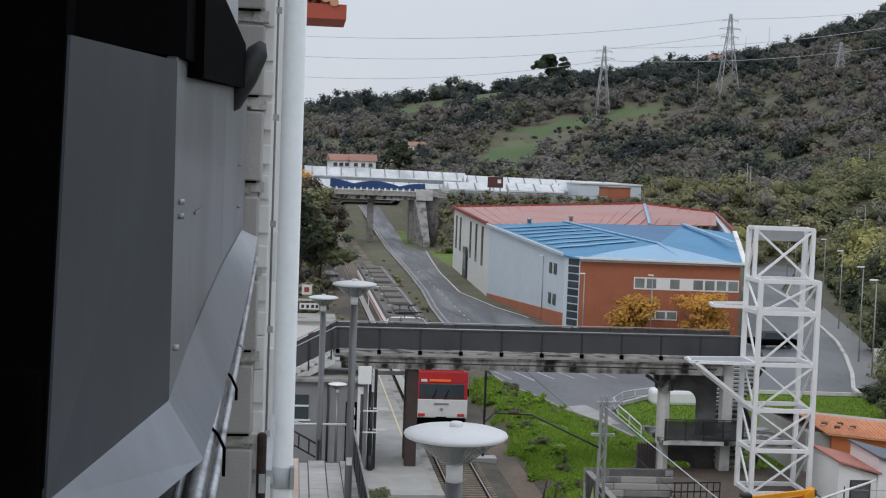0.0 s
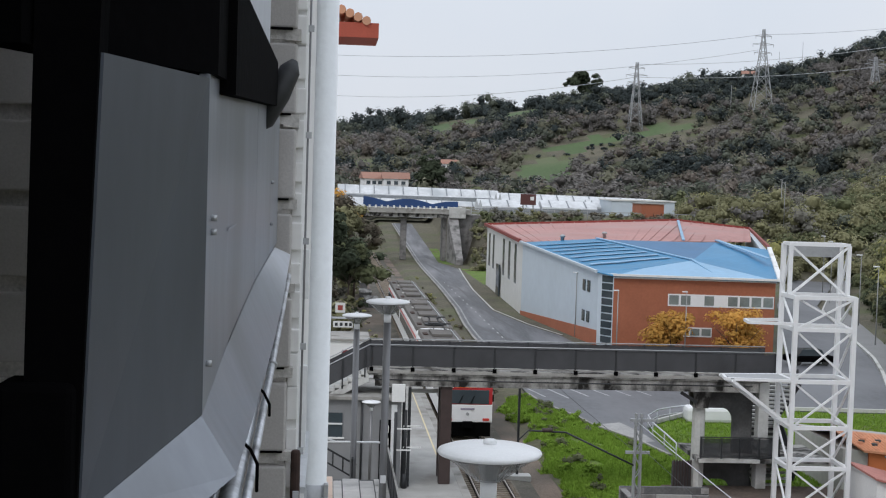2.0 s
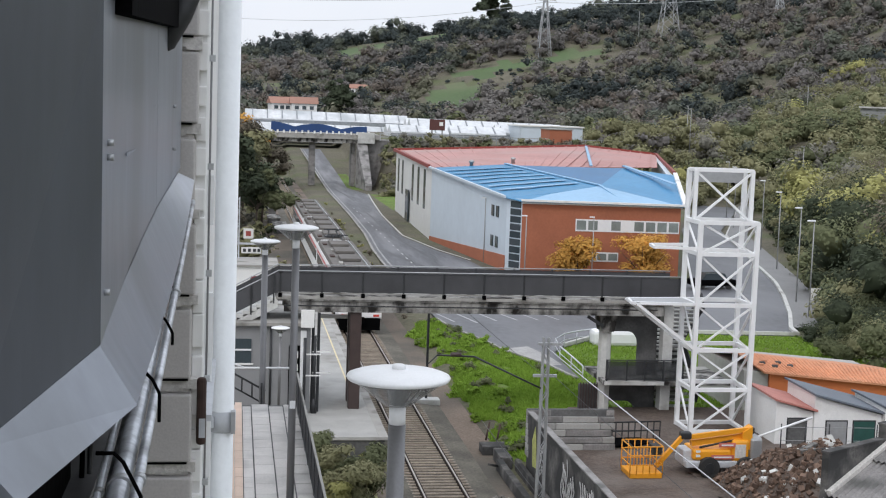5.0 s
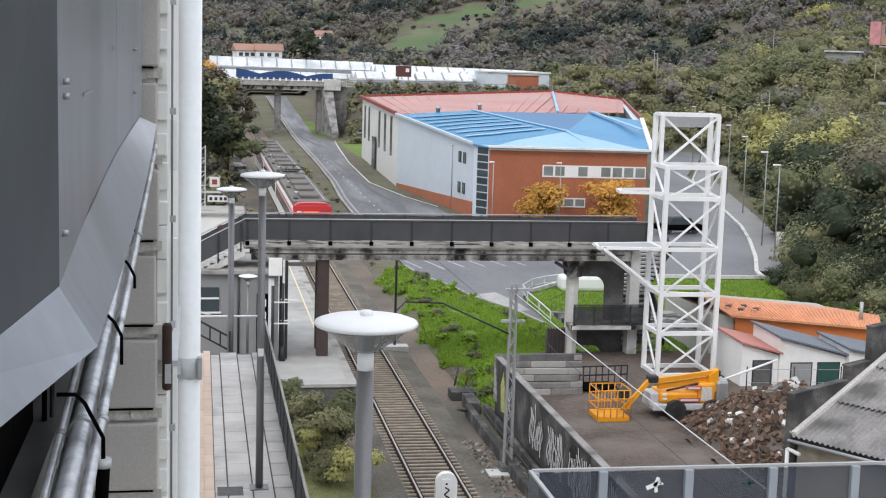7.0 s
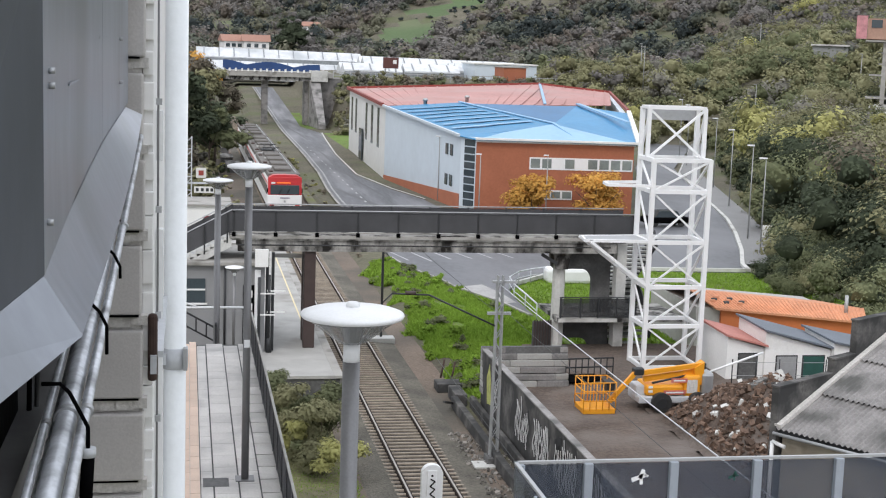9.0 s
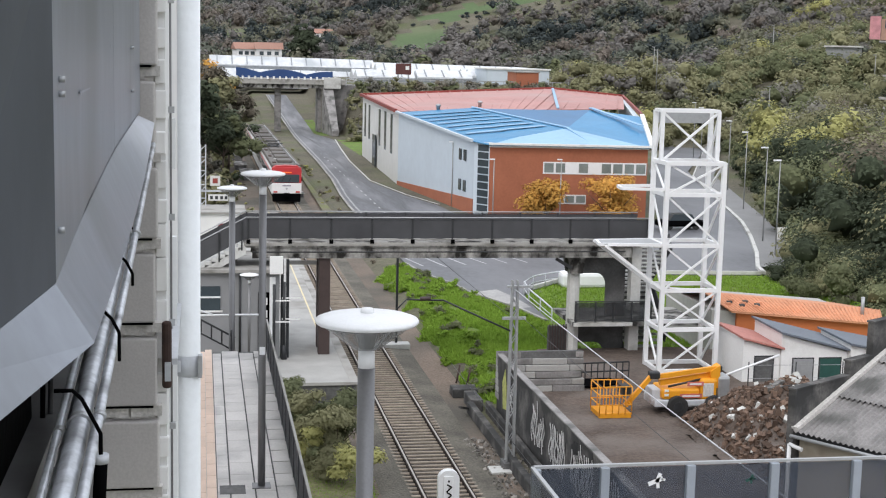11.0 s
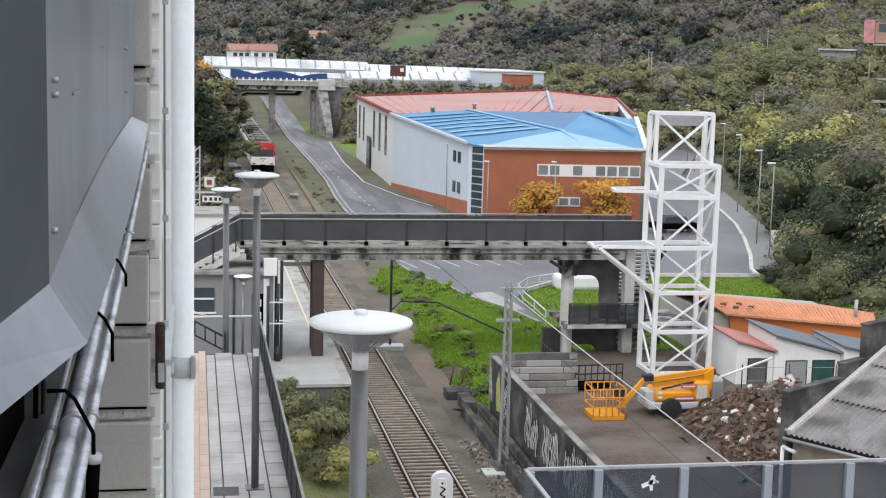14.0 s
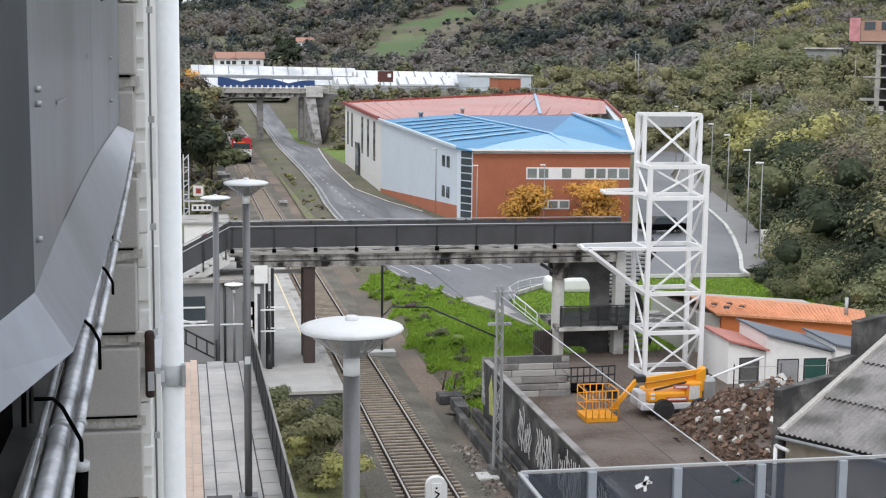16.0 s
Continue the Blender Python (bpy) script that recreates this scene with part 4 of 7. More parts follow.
# tall windows of the rear wall and small ones of the grey wall
for k in (0.06, 0.2, 0.52, 0.68, 0.84):
    y = 204 - k * 44
    x = 23.8 - (206 - y) * (1.1 / 46) - 0.05
    fh("tall_window", box(x, x + 0.1, y - 0.9, y + 0.9, 3.4, 8.2), WINDOW)
fh("side_door", box(22.95, 23.1, 184, 187, 0.4, 4.6), WINDOW)
for y in (133, 134.6):
    x = 25.8 - (y - 130) * (3.1 / 30) - 0.06
    for z in (2.2, 5.2):
        fh("small_window", box(x, x + 0.1, y - 0.55, y + 0.55, z, z + 1.1), WINDOW)
for x, y, z in ((27.0, 158, 9.4), (33.5, 166, 9.6)):
    bm = lathe([(0.22, 0), (0.22, 0.6), (0.36, 0.65), (0.26, 0.85), (0.05, 0.92)], 12)
    bmesh.ops.translate(bm, verts=bm.verts[:], vec=(x, y, z - 0.5))
    fh("roof_vent", bm, STEEL)

# ---- train ----
train = thing("train", "white and red commuter train with grimy roof, leaving the station", "train", (8.63, 77.9, 0))


def tr(name, bm, material, parent=None, label=""):
    return part(name, bm, material, parent or train, label)


def car_shell(y0, y1, z0, z1, w):
    """A car body section with rounded roof shoulders, along y."""
    prof = [(-w, z0), (-w, z1 - 0.55), (-w + 0.12, z1 - 0.22), (-w + 0.45, z1 - 0.04), (0, z1), (w - 0.45, z1 - 0.04), (w - 0.12, z1 - 0.22), (w, z1 - 0.55), (w, z0)]
    bm = bmesh.new()
    a = [bm.verts.new((x, y0, z)) for x, z in prof]
    b = [bm.verts.new((x, y1, z)) for x, z in prof]
    bm.faces.new(a)
    bm.faces.new(b[::-1])
    for i in range(len(prof)):
        bm.faces.new((a[i], b[i], b[(i + 1) % len(prof)], a[(i + 1) % len(prof)]))
    bmesh.ops.recalc_face_normals(bm, faces=bm.faces[:])
    return bm


for c in range(3):
    y = c * 25.6
    body = tr("car_body", car_shell(y + 0.02, y + 25.0, 1.0, 3.86, 1.52), TRAIN_WHITE, None, "white car body")
    tr("window_band", box(-1.545, 1.545, y + 0.6, y + 24.4, 2.05, 2.9), WINDOW, body)
    tr("red_band", box(-1.54, 1.54, y + 0.5, y + 24.6, 3.02, 3.2), RED, body)
    tr("roof", box(-1.44, 1.44, y + 0.9, y + 24.8, 3.42, 3.94, 0.08), TRAIN_DARK, body, "grimy roof")
    for k in range(4):
        tr("roof_box", box(-0.75, 0.75, y + 3 + k * 5.4, y + 6.2 + k * 5.4, 3.96, 4.2, 0.05), TRAIN_DARK, body)
    for k in range(5):
        tr("roof_vent", box(-1.3 + 0.35 * (k % 2), -0.95 + 0.35 * (k % 2), y + 2.2 + k * 4.6, y + 3.4 + k * 4.6, 3.93, 4.05, 0.03), CONCRETE if k % 2 else RUST, body)
    tr("roof_pipe", bar((1.05, y + 1.2, 3.98), (1.05, y + 24.2, 3.98), 0.1), STEEL, body, "pale roof pipe")
    tr("underframe", box(-1.25, 1.25, y + 0.4, y + 24.6, 0.3, 1.0), BLACK, body)
    for yb in (4.5, 20.5):
        bogie = tr("bogie", box(-1.1, 1.1, y + yb - 1.4, y + yb + 1.4, 0.25, 0.75, 0.05), BLACK)
        for dy in (-1.2, 1.2):
            bm = bmesh.new()
            beam(bm, (-0.95, y + yb + dy, 0.45), (0.95, y + yb + dy, 0.45), 0.88, seg=16)
            tr("wheelset", bm, RAIL, bogie)
for y in (22.6, 27.8):
    panto = tr("pantograph", box(-0.75, 0.75, y - 0.7, y + 0.7, 4.0, 4.1, 0.02), DARK_STEEL, None, "folded dark pantograph")
    for sx in (-0.5, 0.5):
        tr("lower_arm", bar((sx, y - 0.6, 4.1), (sx * 0.6, y + 0.7, 4.42), 0.08), DARK_STEEL, panto)
        tr("upper_arm", bar((sx * 0.6, y + 0.7, 4.42), (sx, y - 0.5, 4.62), 0.07), DARK_STEEL, panto)
        tr("insulator", bar((sx * 1.2, y + 0.6, 3.95), (sx * 1.2, y + 0.6, 4.15), 0.16, seg=8), BROWN_STEEL, panto)
    tr("contact_strip", bar((-0.85, y - 0.5, 4.66), (0.85, y - 0.5, 4.66), 0.09), DARK_STEEL, panto)
front = tr("front_end", box(-1.5, 1.5, -0.16, 0.05, 1.05, 2.1, 0.05), TRAIN_WHITE, None, "white lower cab front")
tr("upper_front", box(-1.5, 1.5, -0.1, 0.05, 2.1, 3.72, 0.06), RED, None, "red upper cab front")
tr("cab_roof", car_shell(-0.06, 0.9, 3.0, 3.92, 1.5), RED, None, "red cab roof")
tr("windscreen", box(-1.28, 1.28, -0.16, -0.05, 2.16, 3.0, 0.03), WINDOW, None, "dark wide windscreen")
tr("route_display", box(-0.72, 0.5, -0.17, -0.09, 3.14, 3.25), glow("amber_display", (0.8, 0.16, 0.03), 0.35), None, "lit amber route display")
tr("number_box", box(-1.2, -0.86, -0.17, -0.09, 3.12, 3.26), TRAIN_WHITE, None, "pale number box")
for x in (-0.55, 0.15):
    tr("wiper", bar((x, -0.19, 2.15), (x + 0.25, -0.19, 2.65), 0.03), BLACK)
tr("emblem", box(-0.42, 0.42, -0.19, -0.15, 1.80, 1.90), mat("emblem_grey", (0.25, 0.22, 0.28), 0.5), None, "dark grey emblem stroke")
bm = bmesh.new()
beam(bm, (0, -0.2, 1.55), (0, -0.15, 1.55), 0.2, seg=14)
tr("round_badge", bm, STEEL, None, "round grey badge")
for s in (-1, 1):
    tr("headlight", box(s * 1.13 - 0.2, s * 1.13 + 0.2, -0.2, -0.12, 1.14, 1.3, 0.02), glow("red_tail_light", (0.35, 0.03, 0.02), 0.4), None, "tail light")
    tr("side_mirror", box(s * 1.52 - 0.06, s * 1.52 + 0.06, -0.05, 0.1, 2.3, 2.7), BLACK)
tr("coupler", box(-0.32, 0.32, -0.5, 0.0, 0.72, 1.12, 0.06), BLACK, None, "black automatic coupler")
tr("snowplough", box(-1.42, 1.42, -0.12, 0.1, 0.2, 1.05, 0.04), BLACK)

# ---- dish lamps ----
BOWL = glass("lamp_bowl", (0.26, 0.27, 0.275), 0.08, 0.58)


def dish_lamp(at, top, s=1.0, pole_d=0.165, label="grey pole lamp with a white dish-shaped head"):
    """A post lamp; top is the rim's height."""
    L = thing("street_lamp", label, "street lamp", at, "dish lamps of the station")
    h = top - at[2]
    part("pole", bar((0, 0, 0), (0, 0, h - 0.44 * s), pole_d, seg=24, w2=pole_d * 0.97), POLE, L, "grey steel pole")
    part("base_plate", box(-0.2, 0.2, -0.2, 0.2, 0.0, 0.03, 0.005), POLE, L)
    part("collar", bar((0, 0, h - 0.46 * s), (0, 0, h - 0.265 * s), pole_d * 0.93, seg=24), WHITE, L, "white collar below the head")
    bm = lathe([(0.088 * s, h - 0.27 * s), (0.13 * s, h - 0.262 * s), (0.16 * s, h - 0.235 * s), (0.27 * s, h - 0.15 * s), (0.40 * s, h - 0.055 * s), (0.43 * s, h - 0.03 * s)], 40)
    part("bowl", bm, BOWL, L, "translucent bowl reflector")
    part("lamp_core", lathe([(0.07 * s, h - 0.262 * s), (0.08 * s, h - 0.20 * s), (0.12 * s, h - 0.06 * s), (0.13 * s, h - 0.03 * s)], 10, False), STEEL, L, "pale inner cone")
    part("lamp_stem", bar((0, 0, h - 0.26 * s), (0, 0, h - 0.03 * s), 0.10 * s, seg=16), WHITE, L)
    for a in range(3):
        c, d = math.cos(a * math.pi * 2 / 3 + 0.9), math.sin(a * math.pi * 2 / 3 + 0.9)
        part("bowl_rib", bar((0.16 * s * c, 0.16 * s * d, h - 0.238 * s), (0.425 * s * c, 0.425 * s * d, h - 0.03 * s), 0.012 * s), STEEL, L)
    part("shade", lathe([(0.43 * s, h - 0.035 * s), (0.462 * s, h - 0.028 * s), (0.475 * s, h - 0.008 * s), (0.465 * s, h + 0.012 * s), (0.40 * s, h + 0.035 * s), (0.2 * s, h + 0.062 * s), (0.05 * s, h + 0.07 * s)], 48), WHITE, L, "white domed shade")
    part("cap", lathe([(0.062 * s, h + 0.055 * s), (0.062 * s, h + 0.095 * s), (0.05 * s, h + 0.11 * s), (0.01, h + 0.112 * s)], 20), WHITE, L, "small round cap")
    return L


lamp_a = dish_lamp((1.49, 12.3, 5.93), 13.0)
lamp_b = dish_lamp((1.30, 29.4, 5.99), 12.83)
part("inspection_label", box(-0.06, 0.06, -0.095, -0.085, 2.95, 3.12), WHITE, lamp_b, "small white label on the pole")
lamp_c = dish_lamp((0.98, 43.9, 1.0), 11.1, 1.0, 0.2)
lamp_d = dish_lamp((2.15, 62.0, 1.0), 5.42, 0.9, 0.13)
part("collar_band", bar((0, 0, 2.3), (0, 0, 2.36), 0.2, seg=16), STEEL, lamp_c)

# ---- walkway railing ----
rail = thing("walkway_railing", "dark steel railing with sheet infill along the raised walkway", "railing", (2.05, 20, 5.93))
part("top_rail", box(-0.028, 0.028, -19.5, 23.2, 1.06, 1.11, 0.01), CONCRETE, rail, "pale worn top rail")
part("bottom_rail", box(-0.02, 0.02, -19.5, 23.2, 0.08, 0.13), DARK_STEEL, rail)
for i in range(30):
    y = -19.4 + i * 1.47
    part("post", box(-0.03, 0.03, y - 0.04, y + 0.04, -0.5, 1.07), DARK_STEEL, rail)
    part("infill_panel", box(-0.012, 0.012, y + 0.14, y + 1.33, 0.16, 1.0), MESH_PANEL, rail)

# ---- platform fittings ----
hut = thing("platform_building", "grey platform building with doors under the footbridge", "building", (1.5, 64.4, 1.0))
part("wall", box(-4.5, 2.15, 0, 6, 0, 4.15), mat("grey_render", (0.25, 0.253, 0.26), 0.9, spread=0.16, scale=1.0), hut, "grey rendered wall")
wn = part("window", box(-1.9, -0.6, -0.06, 0.01, 2.35, 3.5), WINDOW, hut, "dark window")
part("window_rail", box(-1.9, -0.6, -0.1, -0.05, 2.95, 3.03), WHITE, wn)
part("window_sill", box(-1.95, -0.5, -0.12, -0.04, 2.28, 2.36), WHITE_WALL, wn)
part("doorway", box(1.14, 1.67, -0.05, 0.01, 0.0, 3.2), BLACK, hut, "dark doorway")
for z in (0.9, 1.5, 2.0, 2.6):
    part("notice", box(1.24, 1.58, -0.08, -0.055, z, z + 0.34), WHITE_WALL, hut, "pale plain notice")
part("door_leaf", box(1.68, 1.95, -0.10, 0.0, 0.2, 3.92), WHITE, hut, "white door leaf")
part("drain", bar((0.3, -0.06, 0), (0.3, -0.06, 4.1), 0.1, seg=8), DARK_STEEL, hut)
part("eave_slab", box(-4.6, 2.3, -0.25, 6.1, 4.15, 4.3), CONCRETE, hut)
part("signboard", box(1.66, 2.28, -0.5, -0.38, 4.12, 4.96, 0.02), WHITE_WALL, hut, "blank white sign box")
part("signboard", box(2.7, 4.15, 2.6, 2.7, 4.1, 4.3, 0.02), WHITE_WALL, hut, "long pale hanging sign")
for x, y in ((3.35, 63.6), (3.86, 64.3), (3.5, 68)):
    post = thing("platform_post", "dark steel post with short pale arms", "post", (x, y, 1.0), "posts on the platform")
    part("shaft", bar((0, 0, 0), (0, 0, 3.7), 0.14, seg=10), DARK_STEEL, post)
    part("foot", bar((0, 0, 0), (0, 0, 0.7), 0.3, seg=10, w2=0.14), DARK_STEEL, post)
    for z in (2.9, 1.9):
        part("arm", box(-0.1, 0.75, -0.03, 0.03, z, z + 0.06), WHITE_WALL, post)
steps = thing("platform_steps", "concrete stair flight with dark railing at the walkway's end", "stairs", (0.2, 43.3, 5.9))
for i in range(12):
    part("tread", box(-0.5, 1.0, 0.3 * i, 0.3 * i + 0.34, -0.17 * i - 0.25, -0.17 * i - 0.05), CONCRETE, steps)
for x in (-0.35, 0.75):
    part("stair_rail", bar((x, 0.1, 0.72), (x, 3.6, -1.2), 0.06), DARK_STEEL, steps)
    part("lower_rail", bar((x, 0.1, 0.12), (x, 3.6, -1.8), 0.05), DARK_STEEL, steps)
    for i in range(5):
        part("baluster", bar((x, 0.15 + i * 0.75, -0.15 - i * 0.41), (x, 0.15 + i * 0.75, 0.7 - i * 0.41), 0.05), DARK_STEEL, steps)
part("end_rail", bar((-0.3, 1.2, 1.02), (1.7, 1.2, 1.02), 0.07, seg=8), WHITE, steps, "pale steel end rail")
part("end_rail", bar((-0.9, 1.2, 1.42), (0.2, 1.2, 1.03), 0.06, seg=8), WHITE, steps)
part("side_rail", bar((-1.0, 1.3, 1.3), (0.9, 1.3, 0.25), 0.06), DARK_STEEL, steps, "dark sloping rail")
part("side_rail", bar((-1.0, 1.3, 0.85), (0.9, 1.3, -0.2), 0.05), DARK_STEEL, steps)
for i in range(6):
    part("baluster", bar((-0.85 + i * 0.33, 1.3, 0.78 - i * 0.182), (-0.85 + i * 0.33, 1.3, 1.22 - i * 0.182), 0.05), DARK_STEEL, steps)
part("end_panel", box(-0.3, 1.0, -0.06, -0.02, -0.05, 0.05), DARK_STEEL, steps)
struct("drain_grate", box(0.40, 0.95, 28.9, 29.5, 5.99, 6.004), DARK_CONC, "dark square drain cover in the paving", "grate")

# ---- graffiti wall, stepped end wall and yard ----
def panel_y(x, pts):
    """A thin plate on a plane of one x, from (y, z) corners."""
    bm = bmesh.new()
    a = [bm.verts.new((x, y, z)) for y, z in pts]
    b = [bm.verts.new((x + 0.008, y, z)) for y, z in pts]
    bm.faces.new(a)
    bm.faces.new(b[::-1])
    for i in range(len(pts)):
        bm.faces.new((a[i], b[i], b[(i + 1) % len(pts)], a[(i + 1) % len(pts)]))
    bmesh.ops.recalc_face_normals(bm, faces=bm.faces[:])
    return bm


YARD = YARD_Z
struct("yard", prism([(12.94, 30), (30, 30), (34, 58), (24.8, 66), (16.6, 66), (12.94, 57.5)], -0.3, YARD), DIRT, "bare brown earth yard with puddle marks", "yard")
wall_g = struct("retaining_wall", box(12.72, 12.94, 24, 57.6, -0.3, 2.55), MOULDY, "stained concrete retaining wall with black and white graffiti", "wall")
part("coping", box(12.69, 12.97, 24, 57.6, 2.55, 2.61, 0.015), FIBRE, wall_g, "grey weathered coping")
GR_W, GR_B = mat("white_spray", (0.6, 0.6, 0.6), 0.8), mat("black_spray", (0.02, 0.02, 0.022), 0.8)
rng = random.Random(5)
for k, (y0, ln, zt) in enumerate(((35.0, 3.4, 2.35), (39.0, 3.0, 2.4), (42.6, 2.8, 2.35), (46.2, 2.2, 2.3), (49.2, 2.0, 2.2), (54.6, 0.9, 2.2))):
    n = int(ln / 0.17)
    for j in range(n):
        y, z = y0 + j * ln / n, rng.uniform(0.5, 0.9)
        for m, w, off, tag in ((GR_B, 0.30 if k < 3 else 0.14, 0.0, "black spray stroke"), (GR_W, 0.07, 0.006, "pale spray stroke")):
            if k > 2 and m is GR_B and j % 2:
                continue
            bm = bmesh.new()
            a0, sw, hh = rng.uniform(-1, 1), rng.uniform(0.06, 0.2), rng.uniform(0.55, 1.0) * (zt - 0.7)
            pts = [(y + sw * math.sin(a0 + q * 1.3), z + hh * q / 5) for q in range(6)]
            for a, b in zip(pts, pts[1:]):
                beam(bm, (12.712 - off, a[0], a[1]), (12.712 - off, b[0], b[1]), 0.012, w)
            part("graffiti_stroke", bm, m, wall_g, tag)
part("yellow_scrawl", panel_y(12.706, [(55.6, 0.6), (56.3, 0.5), (56.5, 1.6), (56.0, 2.3), (55.7, 1.5)]), mat("yellow_spray", (0.42, 0.44, 0.14), 0.8, spread=0.5, scale=4), wall_g, "yellow-green spray patch")
end_wall = thing("stepped_wall", "grey stepped concrete block wall closing the yard", "wall", (14.4, 57.3, YARD))
rw = random.Random(14)
part("mortar_core", box(-1.68, 2.15, 0.36, 0.55, -0.3, 1.72), DARK_CONC, end_wall)
for i in range(7):
    x0 = -1.7
    while x0 < 2.0:
        x1 = min(2.2, x0 + rw.uniform(1.0, 2.2))
        part("block", box(x0, x1 - 0.02, 0.075 * i + rw.uniform(0, 0.03) - 0.1, 0.6, -0.3 + i * 0.29, -0.03 + i * 0.29 - rw.uniform(0, 0.02), 0.018), PLATFORM if rw.random() < 0.4 else FIBRE, end_wall)
        x0 = x1

# trackside concrete trough and rubble
trough = thing("cable_trough", "broken dark concrete trough beside the track", "trough", (11.4, 54, -0.2))
part("trough_block", box(0.0, 1.6, 6.9, 7.9, 0, 0.42, 0.04), MOULDY, trough)
part("trough_block", box(0.35, 0.9, 4.4, 6.2, 0, 0.55, 0.04), MOULDY, trough)
part("trough_wall", box(0.15, 0.45, -9, 4.4, 0, 0.5, 0.04), MOULDY, trough)
part("trough_wall", box(0.95, 1.15, -14, 4.2, 0, 0.55, 0.04), MOULDY, trough)
part("trough_slab", bar((0.35, 4.2, 0.2), (-0.35, 3.4, 0.5), 0.12, 0.1), MOULDY, trough)
for x, y in ((0.6, 9.4), (1.0, 8.8)):
    part("stump", bar((x, y, 0.1), (x + 0.2, y + 0.2, 0.95), 0.1, seg=6), RUST, trough)

# ---- overhead line mast ----
mast = thing("overhead_line_mast", "galvanised lattice mast with bracket arm carrying the overhead line", "mast", (11.62, 50, -0.2))
for dx in (-0.14, 0.14):
    for dy in (-0.12, 0.12):
        part("leg", bar((dx, dy, 0.3), (dx * 0.7, dy * 0.7, 7.3), 0.06), STEEL, mast)
for i in range(14):
    s = 1 if i % 2 else -1
    z = 0.5 + i * 0.48
    for dy in (-0.12, 0.12):
        part("lacing", bar((-0.14 * s, dy, z), (0.14 * s, dy, z + 0.48), 0.03), STEEL, mast)
part("footing", box(-0.3, 0.3, -0.4, 0.4, 0, 0.32, 0.03), DARK_CONC, mast, "dark concrete footing")
part("footing_slab", box(-0.85, 0.4, -0.75, 0.1, 0, 0.1, 0.02), PAINTED_CONC, mast, "pale broken slab")
part("arm", bar((-0.1, 0, 5.35), (-2.7, 0, 6.55), 0.07, seg=8), DARK_STEEL, mast)
part("arm", bar((-2.7, 0, 6.55), (-4.1, 0, 6.60), 0.07, seg=8), DARK_STEEL, mast)
part("arm", bar((-4.1, 0, 6.60), (-4.5, 0, 6.2), 0.05, seg=8), DARK_STEEL, mast)
part("insulator", bar((-3.2, 0, 6.62), (-3.6, 0, 6.62), 0.16, seg=10), BROWN_STEEL, mast)
part("crossarm", box(-0.45, 0.45, -0.06, 0.06, 5.8, 5.9), STEEL, mast)
part("crossarm", box(-0.3, 0.6, -0.06, 0.06, 7.0, 7.1), STEEL, mast)
mast2 = thing("overhead_line_support", "dark drop post of the overhead line under the footbridge", "post", (10.3, 72, -0.2))
part("drop_post", bar((0, 0, 0), (0, 0, 5.4), 0.12), DARK_STEEL, mast2)
part("base", box(-1.2, 0.7, -0.5, 0.3, 0, 0.3, 0.03), PAINTED_CONC, mast2)
WIRES = [((11.62, 50, 6.75), (11.62, 5, 7.0), 0.035), ((11.9, 50, 5.7), (11.9, 5, 5.9), 0.018), ((11.62, 95, 5.5), (11.62, 50, 5.6), 0.02), ((8.6, 220, 5.5), (8.6, 70, 5.4), 0.015),
         ((11.5, 62, 1.2), (11.5, 5, 1.3), 0.03)]
for p, q, d in WIRES:
    w = thing("cable", "taut grey overhead cable along the line", "cable", p, "overhead cables")
    bm = tube([(0.0004 * i, (q[1] - p[1]) * i / 16, (q[2] - p[2]) * i / 16 - 0.7 * i / 16 * (1 - i / 16)) for i in range(17)], d)
    part("strand", bm, CONDUIT if d > 0.03 else DARK_STEEL, w)

# ---- track marker board ----
marker = thing("track_marker", "white rounded signal back with black scrawl on a post", "signal", (7.48, 40.4, -0.2))
part("post", bar((0, 0, 0), (0, 0, 2.6), 0.12, seg=10), STEEL, marker)
bm = box(-0.33, 0.33, -0.12, 0.12, 1.55, 3.02)
vert = [e for e in bm.edges if abs(e.verts[0].co.y - e.verts[1].co.y) > 0.1]
bmesh.ops.bevel(bm, geom=vert, offset=0.3, segments=7, profile=0.5, affect="EDGES")
part("housing", bm, WHITE, marker, "white rounded housing")
part("panel", box(-0.17, 0.13, -0.15, -0.12, 1.7, 2.85, 0.01), WHITE_STEEL, marker)
for z in (1.85, 2.1, 2.35):
    part("scrawl", bar((-0.08, -0.155, z), (0.08, -0.155, z + 0.16), 0.035), BLACK, marker)
    part("scrawl", bar((0.08, -0.155, z + 0.16), (-0.06, -0.155, z + 0.24), 0.035), BLACK, marker)
part("scrawl_dot", box(-0.04, 0.02, -0.155, -0.15, 2.66, 2.72), BLACK, marker)

# ---- boom lift ----
lift = thing("boom_lift", "orange boom lift with a caged basket parked in the yard", "boom lift", (19.6, 53.6, YARD))
part("chassis", box(-1.3, 1.65, -0.75, 0.75, 0.36, 0.66, 0.06), CONDUIT, lift, "pale grey chassis")
part("front_axle_box", box(-1.35, -0.95, -0.45, 0.45, 0.5, 1.05, 0.05), CONDUIT, lift)
tur = part("turret", box(-1.0, 0.62, -0.72, 0.62, 0.68, 1.12, 0.1), LIFT_ORANGE, lift, "orange turret housing")
part("engine_hood", box(0.62, 1.36, -0.74, 0.62, 0.62, 1.52, 0.12), LIFT_ORANGE, lift, "orange engine hood")
part("hood_panel", box(0.74, 1.2, -0.76, -0.735, 0.78, 1.34, 0.01), MORTAR, lift, "pale scuffed panel")
part("counterweight", box(1.4, 1.95, -0.7, 0.6, 0.52, 1.62, 0.14), STEEL, lift, "grey counterweight")
